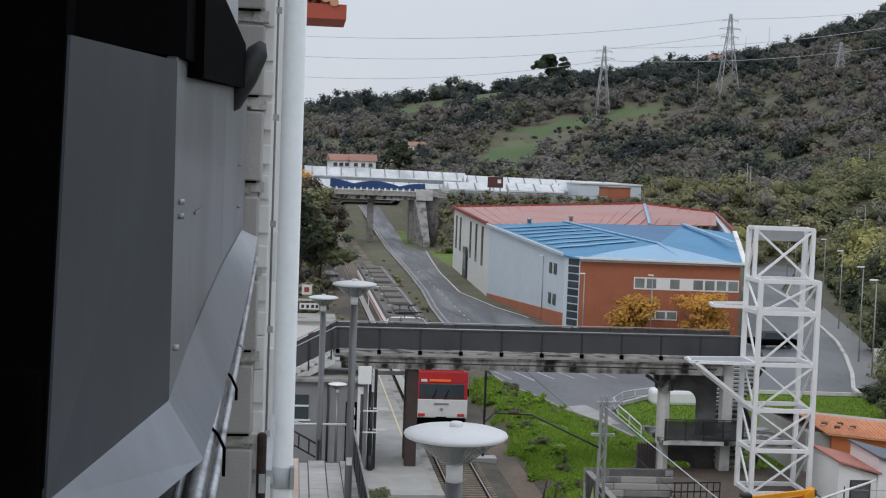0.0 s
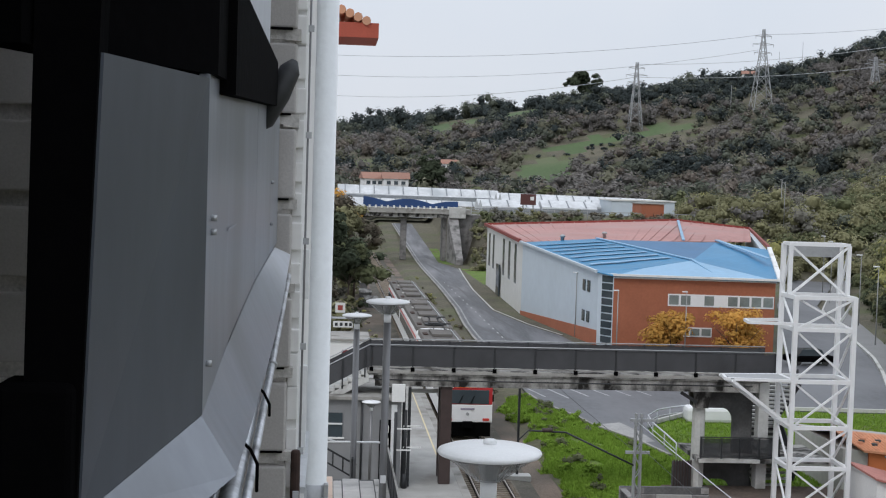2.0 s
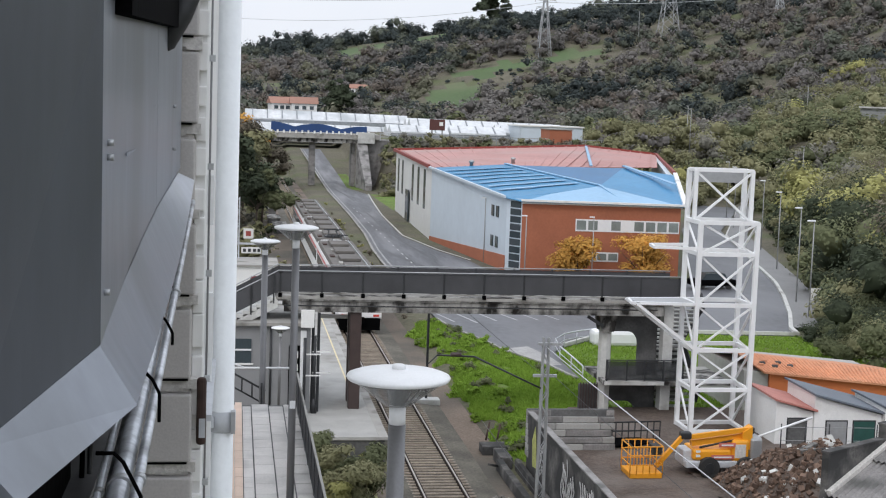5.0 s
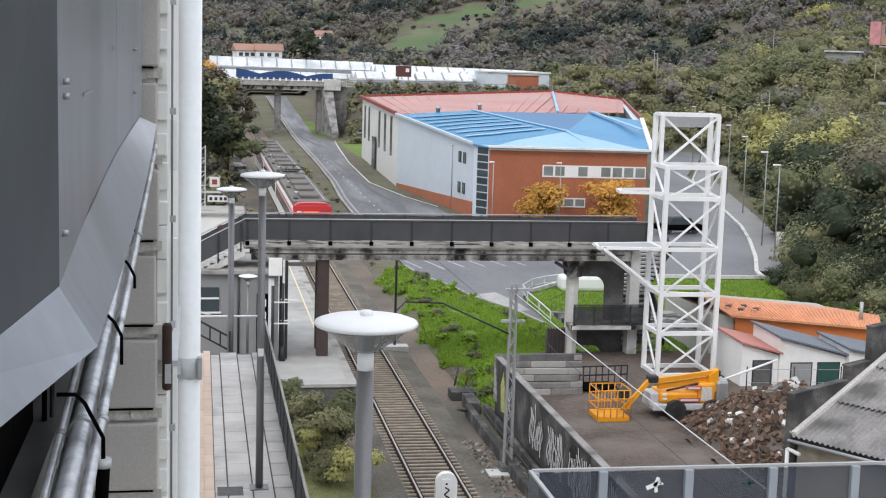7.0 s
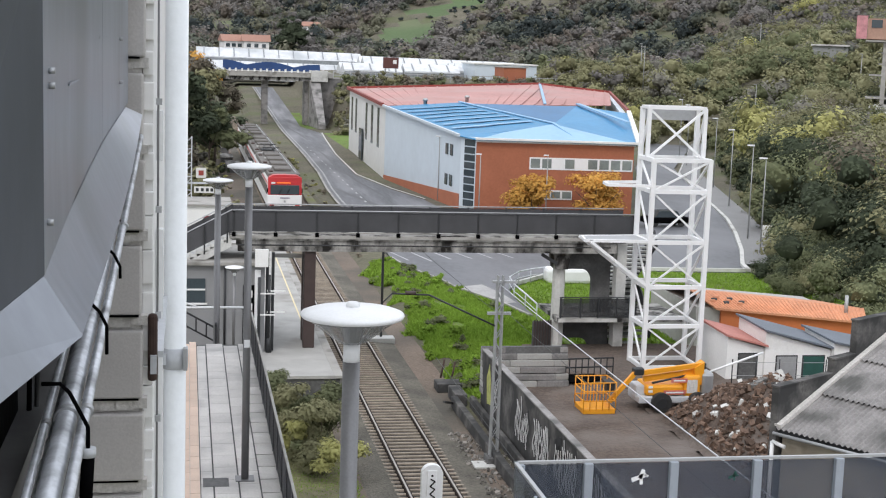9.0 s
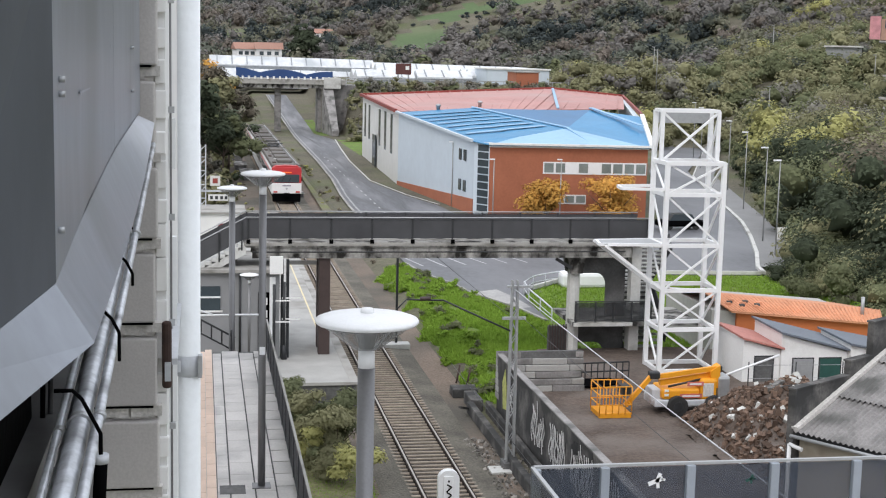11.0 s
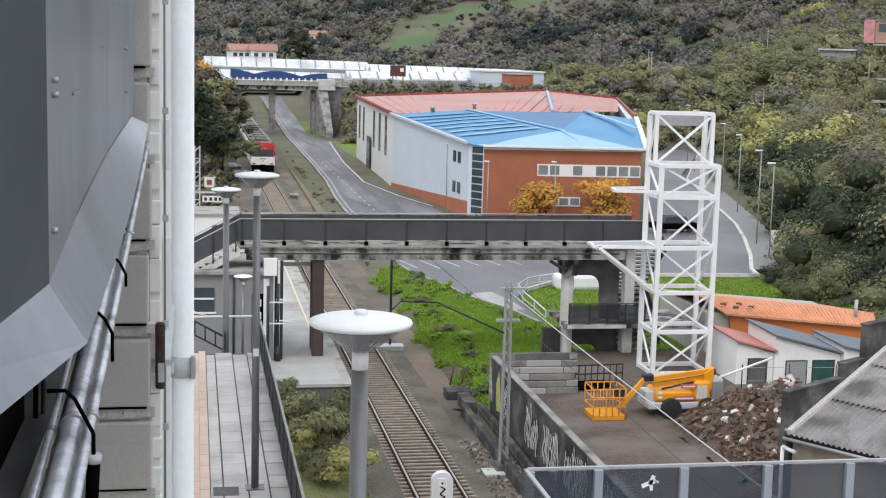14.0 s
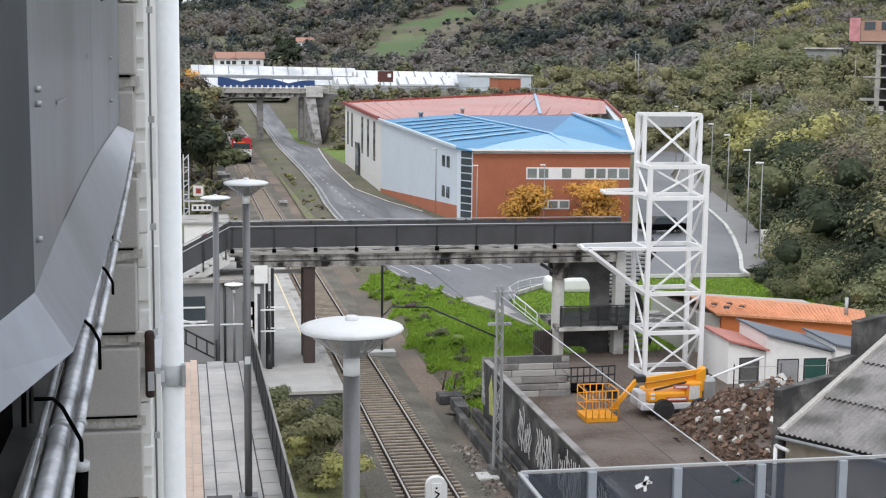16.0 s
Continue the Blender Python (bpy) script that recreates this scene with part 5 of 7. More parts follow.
part("lower_boom", bar((-1.0, -0.3, 1.32), (1.25, -0.3, 1.62), 0.22, 0.24), LIFT_ORANGE, lift)
part("upper_boom", bar((-1.05, -0.45, 1.60), (1.45, -0.45, 1.92), 0.16, 0.18), LIFT_ORANGE, lift)
part("boom_ram", bar((-0.7, -0.55, 1.18), (0.75, -0.55, 1.48), 0.09, seg=10), DARK_STEEL, lift, "dark hydraulic ram")
part("boom_link", prism([(1.1, -0.62), (1.5, -0.62), (1.5, -0.12), (1.1, -0.12)], 1.1, [1.8, 2.06, 2.06, 1.8]), LIFT_ORANGE, lift)
part("boom_joint", box(1.42, 1.62, -0.56, -0.14, 1.72, 2.0, 0.05), DARK_STEEL, lift)
part("knuckle", box(-1.5, -1.05, -0.58, -0.2, 1.5, 1.8, 0.06), DARK_STEEL, lift)
part("jib", bar((-1.35, -0.46, 1.68), (-2.5, -0.46, 0.36), 0.17), LIFT_ORANGE, lift, "orange jib")
part("jib_ram", bar((-1.45, -0.28, 1.42), (-2.3, -0.28, 0.42), 0.12), LIFT_ORANGE, lift)
for x in (-0.36, 1.22):
    for y in (-0.92, 0.68):
        bm = bmesh.new()
        beam(bm, (x, y - 0.05, 0.42), (x, y + 0.25, 0.42), 0.84, seg=20)
        wheel = part("wheel", bm, TYRE, lift, "muddy black tyre")
        bm = bmesh.new()
        beam(bm, (x, y - 0.08, 0.42), (x, y - 0.04, 0.42), 0.42, seg=14)
        part("rim", bm, DARK_STEEL, wheel)
RED_LABEL = mat("red_label", (0.55, 0.16, 0.13), 0.6)
for x0, z0, w in ((-0.25, 0.74, 0.95), (0.05, 1.24, 0.7)):
    lab = part("warning_label", box(x0, x0 + w, -0.765, -0.742, z0, z0 + 0.17), RED_LABEL, lift, "red and white label")
    part("label_bar", box(x0 + 0.1, x0 + w - 0.1, -0.77, -0.764, z0 + 0.05, z0 + 0.11), WHITE, lab)
for z0 in (0.82, 1.0):
    part("warning_label", box(-0.9, -0.72, -0.74, -0.718, z0, z0 + 0.1), WHITE, lift, "small white label")
bk = part("basket", box(-3.7, -2.35, -0.95, 0.35, 0.0, 0.22, 0.03), LIFT_ORANGE, lift, "orange caged basket")
for z in (0.55, 0.95, 1.3):
    for (xa, ya), (xb, yb) in (((-3.7, -0.95), (-2.35, -0.95)), ((-2.35, -0.95), (-2.35, 0.35)), ((-2.35, 0.35), (-3.7, 0.35)), ((-3.7, 0.35), (-3.7, -0.95))):
        part("cage_bar", bar((xa, ya, z), (xb, yb, z), 0.05, seg=6), LIFT_ORANGE, bk)
for i in range(6):
    for y in (-0.95, 0.35):
        x = -3.7 + i * 0.27
        part("cage_upright", bar((x, y, 0.15), (x, y, 1.3), 0.045, seg=6), LIFT_ORANGE, bk)
part("control_box", box(-2.75, -2.4, -0.9, -0.3, 0.95, 1.3), DARK_STEEL, bk)

# ---- white van behind the barrier ----
van = thing("parked_van", "white van parked in the yard behind the glass barrier", "van", (14.45, 34.7, YARD))
bm = box(-0.95, 0.95, -2.4, 2.1, 0.35, 1.85, 0.16)
part("body", bm, WHITE, van, "white body")
part("windscreen", plate([(-0.75, 1.78, 1.70), (0.75, 1.78, 1.70), (0.8, 2.14, 1.15), (-0.8, 2.14, 1.15)], 0.03), WINDOW, van, "dark windscreen")
part("roof_rack", bar((-0.7, -2.0, 1.95), (-0.7, 1.2, 1.95), 0.05), STEEL, van)
part("roof_rack", bar((0.7, -2.0, 1.95), (0.7, 1.2, 1.95), 0.05), STEEL, van)
for y in (-1.6, -0.4, 0.8):
    part("rack_bar", bar((-0.75, y, 1.92), (0.75, y, 1.92), 0.05), STEEL, van)
for x in (-0.92, 0.72):
    for y in (-1.5, 1.3):
        bm = bmesh.new()
        beam(bm, (x, y, 0.33), (x + 0.2, y, 0.33), 0.66, seg=16)
        part("wheel", bm, TYRE, van, "black tyre")

# ---- rubble heap ----
heap = thing("rubble_heap", "heap of brown earth, bricks and broken concrete", "rubble", (22.4, 48.6, YARD))


def heap_h(x, y):
    return 2.3 * max(0, 1 - (x / 3.6) ** 2) * max(0, 1 - (y / 4.2) ** 2) + 0.35 * noise.noise((x, y, 4))


bm = bmesh.new()
g = [[bm.verts.new((x * 0.25, y * 0.25, max(-0.05, heap_h(x * 0.25, y * 0.25)) + 0.12 * noise.noise((x * 0.9, y * 0.9, 1)) - 0.03)) for x in range(-15, 16)] for y in range(-18, 19)]
for j in range(36):
    for i in range(30):
        bm.faces.new((g[j][i], g[j][i + 1], g[j + 1][i + 1], g[j + 1][i])).smooth = False
part("earth", bm, DIRT, heap, "brown earth")


def stones(name, spots, material, parent, seed):
    """Many angular stones in one mesh."""
    r = random.Random(seed)
    verts, faces = [], []
    for (x, y, z), s in spots:
        e = Euler((r.uniform(0, 6), r.uniform(0, 6), r.uniform(0, 6))).to_matrix()
        d = Vector((s * r.uniform(0.6, 1.2), s * r.uniform(0.5, 1), s * r.uniform(0.4, 0.8)))
        n = len(verts)
        for a in (-1, 1):
            for b in (-1, 1):
                for c in (-1, 1):
                    verts.append(tuple(Vector((x, y, z)) + e @ Vector((a * d.x * r.uniform(0.6, 1), b * d.y * r.uniform(0.6, 1), c * d.z * r.uniform(0.6, 1)))))
        faces += [tuple(n + i for i in f) for f in ((0, 1, 3, 2), (4, 6, 7, 5), (0, 4, 5, 1), (2, 3, 7, 6), (0, 2, 6, 4), (1, 5, 7, 3))]
    me = bpy.data.meshes.new(name)
    me.from_pydata(verts, [], faces)
    me.materials.append(material)
    ob = new(name, me)
    ob.parent = parent
    return tagged(ob, "", "", "", "stuff")


r = random.Random(2)
spots = []
for i in range(3600):
    x, y = r.uniform(-3.4, 3.4), r.uniform(-4, 4)
    h = heap_h(x, y)
    if h > 0.1:
        spots.append(((x, y, h + 0.02), r.choice((0.03, 0.04, 0.05, 0.07, 0.11, 0.16))))
stones("broken_stone", spots, RUBBLE, heap, 3)
spots = []
for i in range(90):
    x, y = r.uniform(-3, 3), r.uniform(-4, 3.5)
    h = heap_h(x, y)
    if h > 0.2:
        spots.append(((x, y, h + 0.06), r.uniform(0.07, 0.18)))
stones("pale_stone", spots, PAINTED_CONC, heap, 4)
for i in range(5):
    x, y = r.uniform(-2.5, 2), r.uniform(-3.5, 0)
    part("beam_end", bar((x, y, heap_h(x, y) + 0.1), (x + r.uniform(0.6, 1.4), y + r.uniform(-0.5, 0.5), heap_h(x, y) + 0.3), 0.22, 0.16), STAINED, heap, "broken concrete beam")
spots = [((r.uniform(10.6, 12.5), r.uniform(33, 54), -0.16), r.choice((0.02, 0.03, 0.04, 0.05, 0.07, 0.11))) for i in range(1300)]
tagged(stones("trackside_debris", spots, mat("debris_stone", (0.22, 0.205, 0.185), 0.9, spread=0.3, island=0.7), None, 6), "loose pale stones and broken concrete beside the track", "debris")

# ---- orange workshop and white garages ----
shop = thing("workshop", "low workshop with orange tiled roof and orange gable band", "workshop", (29, 66, 0.5))


def ow(name, bm, material, label=""):
    bmesh.ops.translate(bm, verts=bm.verts[:], vec=(-29, -66, -0.5))
    return part(name, bm, material, shop, label)


ow("wall", prism([(26.0, 66.9), (35.2, 66.9), (35.2, 74), (26.0, 74)], 0.1, [2.7, 1.95, 1.95, 2.7]), mat("grey_wall", (0.40, 0.39, 0.37), 0.9), "grey rendered wall")
ow("orange_band", prism([(27.3, 66.7), (35.3, 66.7), (35.3, 66.88), (27.3, 66.88)], 0.9, [2.62, 1.88, 1.88, 2.62]), ORANGE_WALL, "orange painted band")
RA, RB, RC, RD = Vector((26.9, 66.4, 2.72)), Vector((35.3, 66.4, 1.95)), Vector((36.0, 68.2, 2.36)), Vector((26.0, 68.2, 3.42))
ow("roof", plate([RA, RB, RC, RD], 0.1), ORANGE_ROOF, "orange tiled roof")
ow("rear_roof", plate([RD, RC, (36.0, 74.3, 1.7), (26.0, 74.3, 2.6)], 0.1), ORANGE_ROOF)
for i in range(44):
    k = i / 43
    p, q = RA.lerp(RB, k), RD.lerp(RC, k)
    p.z -= 0.015
    q.z -= 0.015
    ow("roof_roll", bar(p, q, 0.10, seg=6), ORANGE_ROOF)
for a in range(9):
    p = RA.lerp(RB, 0.02 + a * 0.028).lerp(RD.lerp(RC, 0.02 + a * 0.028), 0.3 + 0.12 * (a % 3))
    ow("broken_tile", box(p.x, p.x + 0.25, p.y, p.y + 0.2, p.z, p.z + 0.12), DARK_CONC if a % 2 else ORANGE_ROOF)
ow("flue", bar((34.6, 67.4, 2.0), (34.6, 67.4, 3.2), 0.2, seg=10), STEEL, "thin steel flue")
for k, (x0, x1, zl, zr, y0, doors, roof) in enumerate(((24.3, 26.1, 3.0, 2.5, 58.4, ((24.9, 25.75, "dark"),), "orange"), (26.1, 29.35, 3.25, 2.4, 58.3, ((26.7, 27.65, "grey"), (28.0, 29.0, "green")), "grey"), (29.35, 33.0, 2.75, 2.0, 58.0, ((29.9, 31.0, "green"),), "grey"))):
    gar = thing("garage", "small white rendered garage with sloping %s roof" % ("red" if roof == "orange" else roof), "garage", (x0, y0, 0.6), "row of white garages")
    part("wall", prism([(0, 0), (x1 - x0 - 0.02, 0), (x1 - x0 - 0.02, 3.2), (0, 3.2)], 0.1, [zl - 0.7, zr - 0.7, zr - 0.6, zl - 0.6]), WHITE_WALL, gar, "white rendered wall")
    part("roof", plate([(-0.1, -0.2, zl - 0.55), (x1 - x0 + 0.1, -0.25, zr - 0.55), (x1 - x0 + 0.1, 3.3, zr - 0.45), (-0.15, 3.3, zl - 0.45)], 0.09), mat("faded_red_sheet", (0.42, 0.17, 0.14), 0.7, spread=0.2) if roof == "orange" else GREY_ROOF, gar)
    for a, b, c in doors:
        door = part("door", box(a - x0, b - x0, -0.03, 0.05, 0.1, min(zl, zr) - 1.0), {"dark": DARK_CONC, "grey": STEEL, "green": GREEN_DOOR}[c], gar, c + " sheet door")
        part("door_frame", box(a - x0 - 0.06, b - x0 + 0.06, -0.012, 0.03, 0.1, min(zl, zr) - 0.94), DARK_STEEL, door)
fence = thing("yard_fence", "thin dark posts and mesh fence before the garages", "fence", (26, 57.2, 0.9))
for i in range(8):
    part("fence_post", bar((-1.9 + i * 1.1, -0.05 * i, 0), (-1.9 + i * 1.1, -0.05 * i, 1.25), 0.06, seg=6), DARK_STEEL, fence)
for z in (0.5, 1.1):
    part("fence_wire", bar((-1.9, 0, z), (5.8, -0.35, z), 0.02), STEEL, fence)
part("hose", bar((-4.2, -2.5, 1.2), (-1.2, -1.6, 1.9), 0.1, seg=6), WHITE, fence)

# ---- fibre-cement roofed house ----
old = thing("old_house", "old house with corrugated fibre-cement roof and mouldy gable parapet", "house", (21, 36, 3))


def oh(name, bm, material, label=""):
    bmesh.ops.translate(bm, verts=bm.verts[:], vec=(-21, -36, -3))
    return part(name, bm, material, old, label)


E1, U, N = Vector((17.41, 37.54, 4.6)), Vector((0.54, -0.84, 0)), Vector((0.84, 0.54, 0))
RISE = Vector((0, 0, 0.325))


def on_roof(a, b, up=0.0):
    """A point a metres along the eave and b metres up the slope's plan."""
    return E1 + U * a + (N + RISE) * b + Vector((0, 0, up))


def plan(a, b):
    p = E1 + U * a + N * b
    return (p.x, p.y)


oh("wall", prism([plan(0.05, 0.15), plan(7, 0.15), plan(7, 9), plan(0.05, 9)], 0.6, 4.42), BEIGE_WALL, "stained beige wall")


def corrugated(b0, b1, up):
    bm = bmesh.new()
    n = 240
    rows = []
    for j in range(3):
        row = []
        for i in range(n + 1):
            a = 7.0 * i / n
            row.append(bm.verts.new(on_roof(a, b0 + (b1 - b0) * j / 2, up + 0.034 * math.cos(2 * math.pi * a / 0.177) + 0.012 * noise.noise((a * 0.9, j, b0)))))
        rows.append(row)
    for j in range(2):
        for i in range(n):
            bm.faces.new((rows[j][i], rows[j][i + 1], rows[j + 1][i + 1], rows[j + 1][i])).smooth = True
    return bm


oh("corrugated_sheet", corrugated(-0.15, 2.12, 0.05), FIBRE, "weathered grey corrugated sheets")
oh("corrugated_sheet", corrugated(2.0, 4.3, 0.12), FIBRE, "weathered grey corrugated sheets")
oh("corrugated_sheet", corrugated(4.2, 6.6, 0.19), FIBRE, "weathered grey corrugated sheets")
oh("verge_mortar", bar(on_roof(0.02, -0.1, 0.1), on_roof(0.02, 6.5, 0.22), 0.22, 0.14), MORTAR, "pale mortar fillet along the verge")
oh("gutter", bar(on_roof(-0.05, -0.22, -0.06), on_roof(7, -0.22, -0.06), 0.11, seg=8), STEEL)
oh("eave_board", bar(on_roof(0, 0.02, -0.14), on_roof(7, 0.02, -0.14), 0.1, 0.2), DARK_STEEL)
pd = plan(-0.12, -0.12)
oh("downpipe", bar((*pd, 1.0), (*pd, 4.18), 0.12, seg=10), WHITE, "white plastic downpipe")
oh("downpipe_bend", bar((*pd, 4.18), (*plan(0.35, -0.18), 4.12), 0.12, seg=10), WHITE)
for b0, b1, z0, z1 in ((-0.1, 2.9, 1.0, 5.82), (2.9, 4.15, 1.0, 6.28), (4.15, 8.0, 1.0, 7.36)):
    oh("gable_parapet", prism([plan(-0.26, b0), plan(-0.03, b0), plan(-0.03, b1), plan(-0.26, b1)], z0, z1), MOULDY, "black-stained rendered parapet")
    oh("parapet_cap", bar((*plan(-0.145, b0 - 0.03), z1 + 0.03), (*plan(-0.145, b1), z1 + 0.03), 0.28, 0.06), MOULDY)

# ---- road bridge parapet with smoked glass, in front ----
gf = thing("glass_barrier", "smoked glass barrier with pale steel posts and bird stickers", "barrier", (5.0, 20, 7.55))
part("deck_edge", box(-0.2, 14, -14, 0.1, -0.7, 0.0), CONCRETE, gf, "concrete bridge edge")
part("top_rail", box(-0.03, 14, -0.03, 0.03, 1.6, 1.64), STEEL, gf)
part("side_rail", box(-0.03, 0.03, -14, 0.03, 1.6, 1.64), STEEL, gf)
for i in range(11):
    x = 0.06 + i * 1.39 - (0.3 if i else 0)
    part("post", box(x - 0.07, x + 0.07, -0.1, 0.02, 0, 1.6, 0.01), BARRIER, gf, "pale grey post")
    g1 = part("glass_pane", box(x + 0.07, x + 1.32, -0.012, 0.0, 0.06, 1.58), TINTED, gf, "smoked glass pane")
    g1.visible_shadow = False
for i in range(9):
    y = -1.39 * i - 1.3
    part("post", box(-0.02, 0.1, y - 0.07, y + 0.07, 0, 1.5, 0.01), BARRIER, gf, "pale grey post")
    g1 = part("glass_pane", box(-0.012, 0.0, y + 0.08, y + 1.3, 0.06, 1.58), TINTED, gf, "smoked glass pane")
    g1.visible_shadow = False
for x, z, m, s in ((2.0, 1.33, WHITE, 1.0), (3.55, 1.32, GREEN_DOOR, 0.6)):
    bm = bmesh.new()
    for a, b, w in (((-0.13, -0.03), (0.1, 0.06), 0.07), ((0.0, 0.0), (0.06, 0.14), 0.06), ((0.02, 0.02), (0.03, -0.1), 0.05), ((0.08, 0.05), (0.14, 0.03), 0.035)):
        beam(bm, (x + a[0] * s, -0.02, z + a[1] * s), (x + b[0] * s, -0.02, z + b[1] * s), 0.006, w * s)
    part("bird_sticker", bm, m, gf, "bird-shaped sticker on the glass")

# ---- access road lamps ----
GREY_POLE = mat("weathered_pole", (0.34, 0.345, 0.34), 0.5, 0.3, spread=0.15)
for x, y, zt in ((54.4, 132.7, 8.35), (46.5, 108.9, 8.35), (44.1, 100.7, 7.9), (60.2, 151.9, 8.6), (68, 182, 9.0), (75, 204, 9.0)):
    L = thing("road_lamp", "slim grey road lamp beside the access road", "street lamp", (x, y, 0.4), "lamps of the access road")
    part("pole", bar((0, 0, 0), (0, 0, zt - 0.4), 0.14, seg=8, w2=0.08), GREY_POLE, L)
    part("lantern", box(-0.55, 0.08, -0.1, 0.1, zt - 0.42, zt - 0.3, 0.03), WHITE_STEEL, L, "flat lantern")
for x, y, zt in ((25.0, 117, 6.2), (25.0, 137, 6.4), (31.8, 120, 6.0)):
    L = thing("road_lamp", "slim grey lamp post before the factory", "street lamp", (x, y, 0.35), "lamps before the factory")
    part("pole", bar((0, 0, 0), (0, 0, zt), 0.12, seg=8, w2=0.08), GREY_POLE, L)
    part("lantern", box(-0.4, 0.06, -0.08, 0.08, zt - 0.02, zt + 0.08, 0.02), WHITE_STEEL, L)
sign = thing("road_sign", "small pale sign on the pavement", "sign", (47.2, 106.6, 0.5))
part("board", box(-0.5, 0.5, -0.03, 0.03, 0.5, 1.5), WHITE_WALL, sign)
part("sign_post", bar((0, 0, 0), (0, 0, 0.6), 0.08), STEEL, sign)
car = thing("parked_car", "dark parked car on the forecourt", "car", (42.3, 117.8, 0.42), turn=6)
part("body", box(-2.1, 2.1, -0.85, 0.85, 0.3, 0.85, 0.15), BLACK, car, "black body")
bm = box(-1.3, 1.2, -0.75, 0.75, 0.85, 1.4)
for v in bm.verts:
    if v.co.z > 1.2:
        v.co.x *= 0.72
part("cabin", bm, WINDOW, car)
for x in (-1.3, 1.3):
    for y in (-0.8, 0.62):
        bm = bmesh.new()
        beam(bm, (x, y, 0.32), (x, y + 0.2, 0.32), 0.62, seg=16)
        part("wheel", bm, TYRE, car)
tank = thing("white_tank", "white rounded tank on the verge", "tank", (25.1, 88.4, 0.25))
part("tank_shell", box(-1.5, 1.7, -0.7, 0.7, 0.0, 1.05, 0.25), WHITE, tank, "white shell")
part("tank_foot", box(-1.2, 1.4, -0.5, 0.5, -0.1, 0.12), CONCRETE, tank)
kr = thing("forecourt_railing", "curved pale steel railing round the grass", "railing", (20, 80, 0.3))
bends = [(19.75, 75.5), (19.88, 78.8), (19.95, 82.0), (20.3, 84.8), (21.4, 86.9), (22.5, 88.0), (23.6, 88.8), (24.7, 89.4)]
for z in (0.92, 0.5):
    part("rail_tube", tube([(x - 20, y - 80, z) for x, y in bends], 0.10 if z > 0.6 else 0.05, 8), CONDUIT, kr, "pale bent tube")
for x, y in bends:
    part("rail_post", bar((x - 20, y - 80, 0), (x - 20, y - 80, 0.92), 0.07, seg=6), CONDUIT, kr)

# ---- small things up the line ----
hut2 = thing("line_hut", "white lineside hut with a dark red panel", "hut", (1.6, 108, -0.3))
part("wall", box(-1.6, 1.7, 0, 5, 0, 3.1), WHITE_WALL, hut2, "white wall")
part("red_panel", box(-0.25, 0.95, -0.06, 0.0, 1.75, 2.35), mat("dark_red_panel", (0.20, 0.03, 0.035), 0.6), hut2, "dark red panel")
part("roof_slab", box(-1.8, 1.9, -0.2, 5.2, 3.1, 3.25), CONCRETE, hut2)
lm = thing("signal_mast", "thin pale lattice signal mast with white boards", "mast", (0.2, 112, -0.3))
for dx in (-0.2, 0.2):
    part("leg", bar((dx, 0, 0), (dx, 0, 8.2), 0.09), CONDUIT, lm)
for i in range(14):
    part("rung", bar((-0.2, 0, 0.6 + i * 0.55), (0.2, 0, 0.6 + i * 0.55 + (0.4 if i % 2 else 0.0)), 0.06), CONDUIT, lm)
part("board", box(0.55, 1.35, -0.05, 0.05, 4.9, 5.7), CLAD_WHITE, lm, "white board")
part("board_mark", box(0.75, 1.15, -0.07, -0.052, 5.1, 5.5), TRIM_RED, lm, "dark red mark")
part("board", box(0.4, 2.0, -0.05, 0.05, 3.7, 4.2), CLAD_WHITE, lm, "white board")
for x in (0.55, 0.95, 1.35, 1.7):
    part("board_mark", box(x, x + 0.22, -0.07, -0.052, 3.82, 4.08), DARK_STEEL, lm)
part("board_arm", box(-0.2, 2.0, 0.05, 0.12, 4.4, 4.55), CONDUIT, lm)
for x, y, w, l, h in ((5.6, 172, 1.6, 7, 0.9), (5.2, 186, 1.5, 6, 0.7), (4.6, 198, 2.4, 3, 1.0), (10.9, 122, 0.8, 2.2, 0.5), (10.6, 150, 0.7, 1.8, 0.5)):
    lb = thing("concrete_block", "dark weathered concrete block beside the line", "concrete block", (x, y, -0.3), "blocks beside the line")
    part("body", box(-w / 2, w / 2, -l / 2, l / 2, 0, h, 0.08), DARK_CONC, lb)
    part("top_slab", box(-w / 2 - 0.1, w / 2 + 0.1, -l / 2 - 0.1, l / 2 + 0.1, h, h + 0.12, 0.03), STAINED, lb)
for x, y in ((19.8, 118.5), (21.2, 119.2), (22.6, 119.0)):
    pl = thing("boulder", "pale boulder on the road verge", "boulder", (x, y, 0.2), "boulders on the verge")
    bm = bmesh.new()
    bmesh.ops.create_icosphere(bm, subdivisions=2, radius=0.75)
    for v in bm.verts:
        v.co *= 1 + 0.25 * noise.noise(v.co * 1.7 + Vector((x, y, 0)))
        v.co.z = max(-0.2, v.co.z * 0.8) + 0.2
    part("stone", bm, CONCRETE if x < 21 else mat("rusty_stone", (0.42, 0.25, 0.15), 0.9), pl)

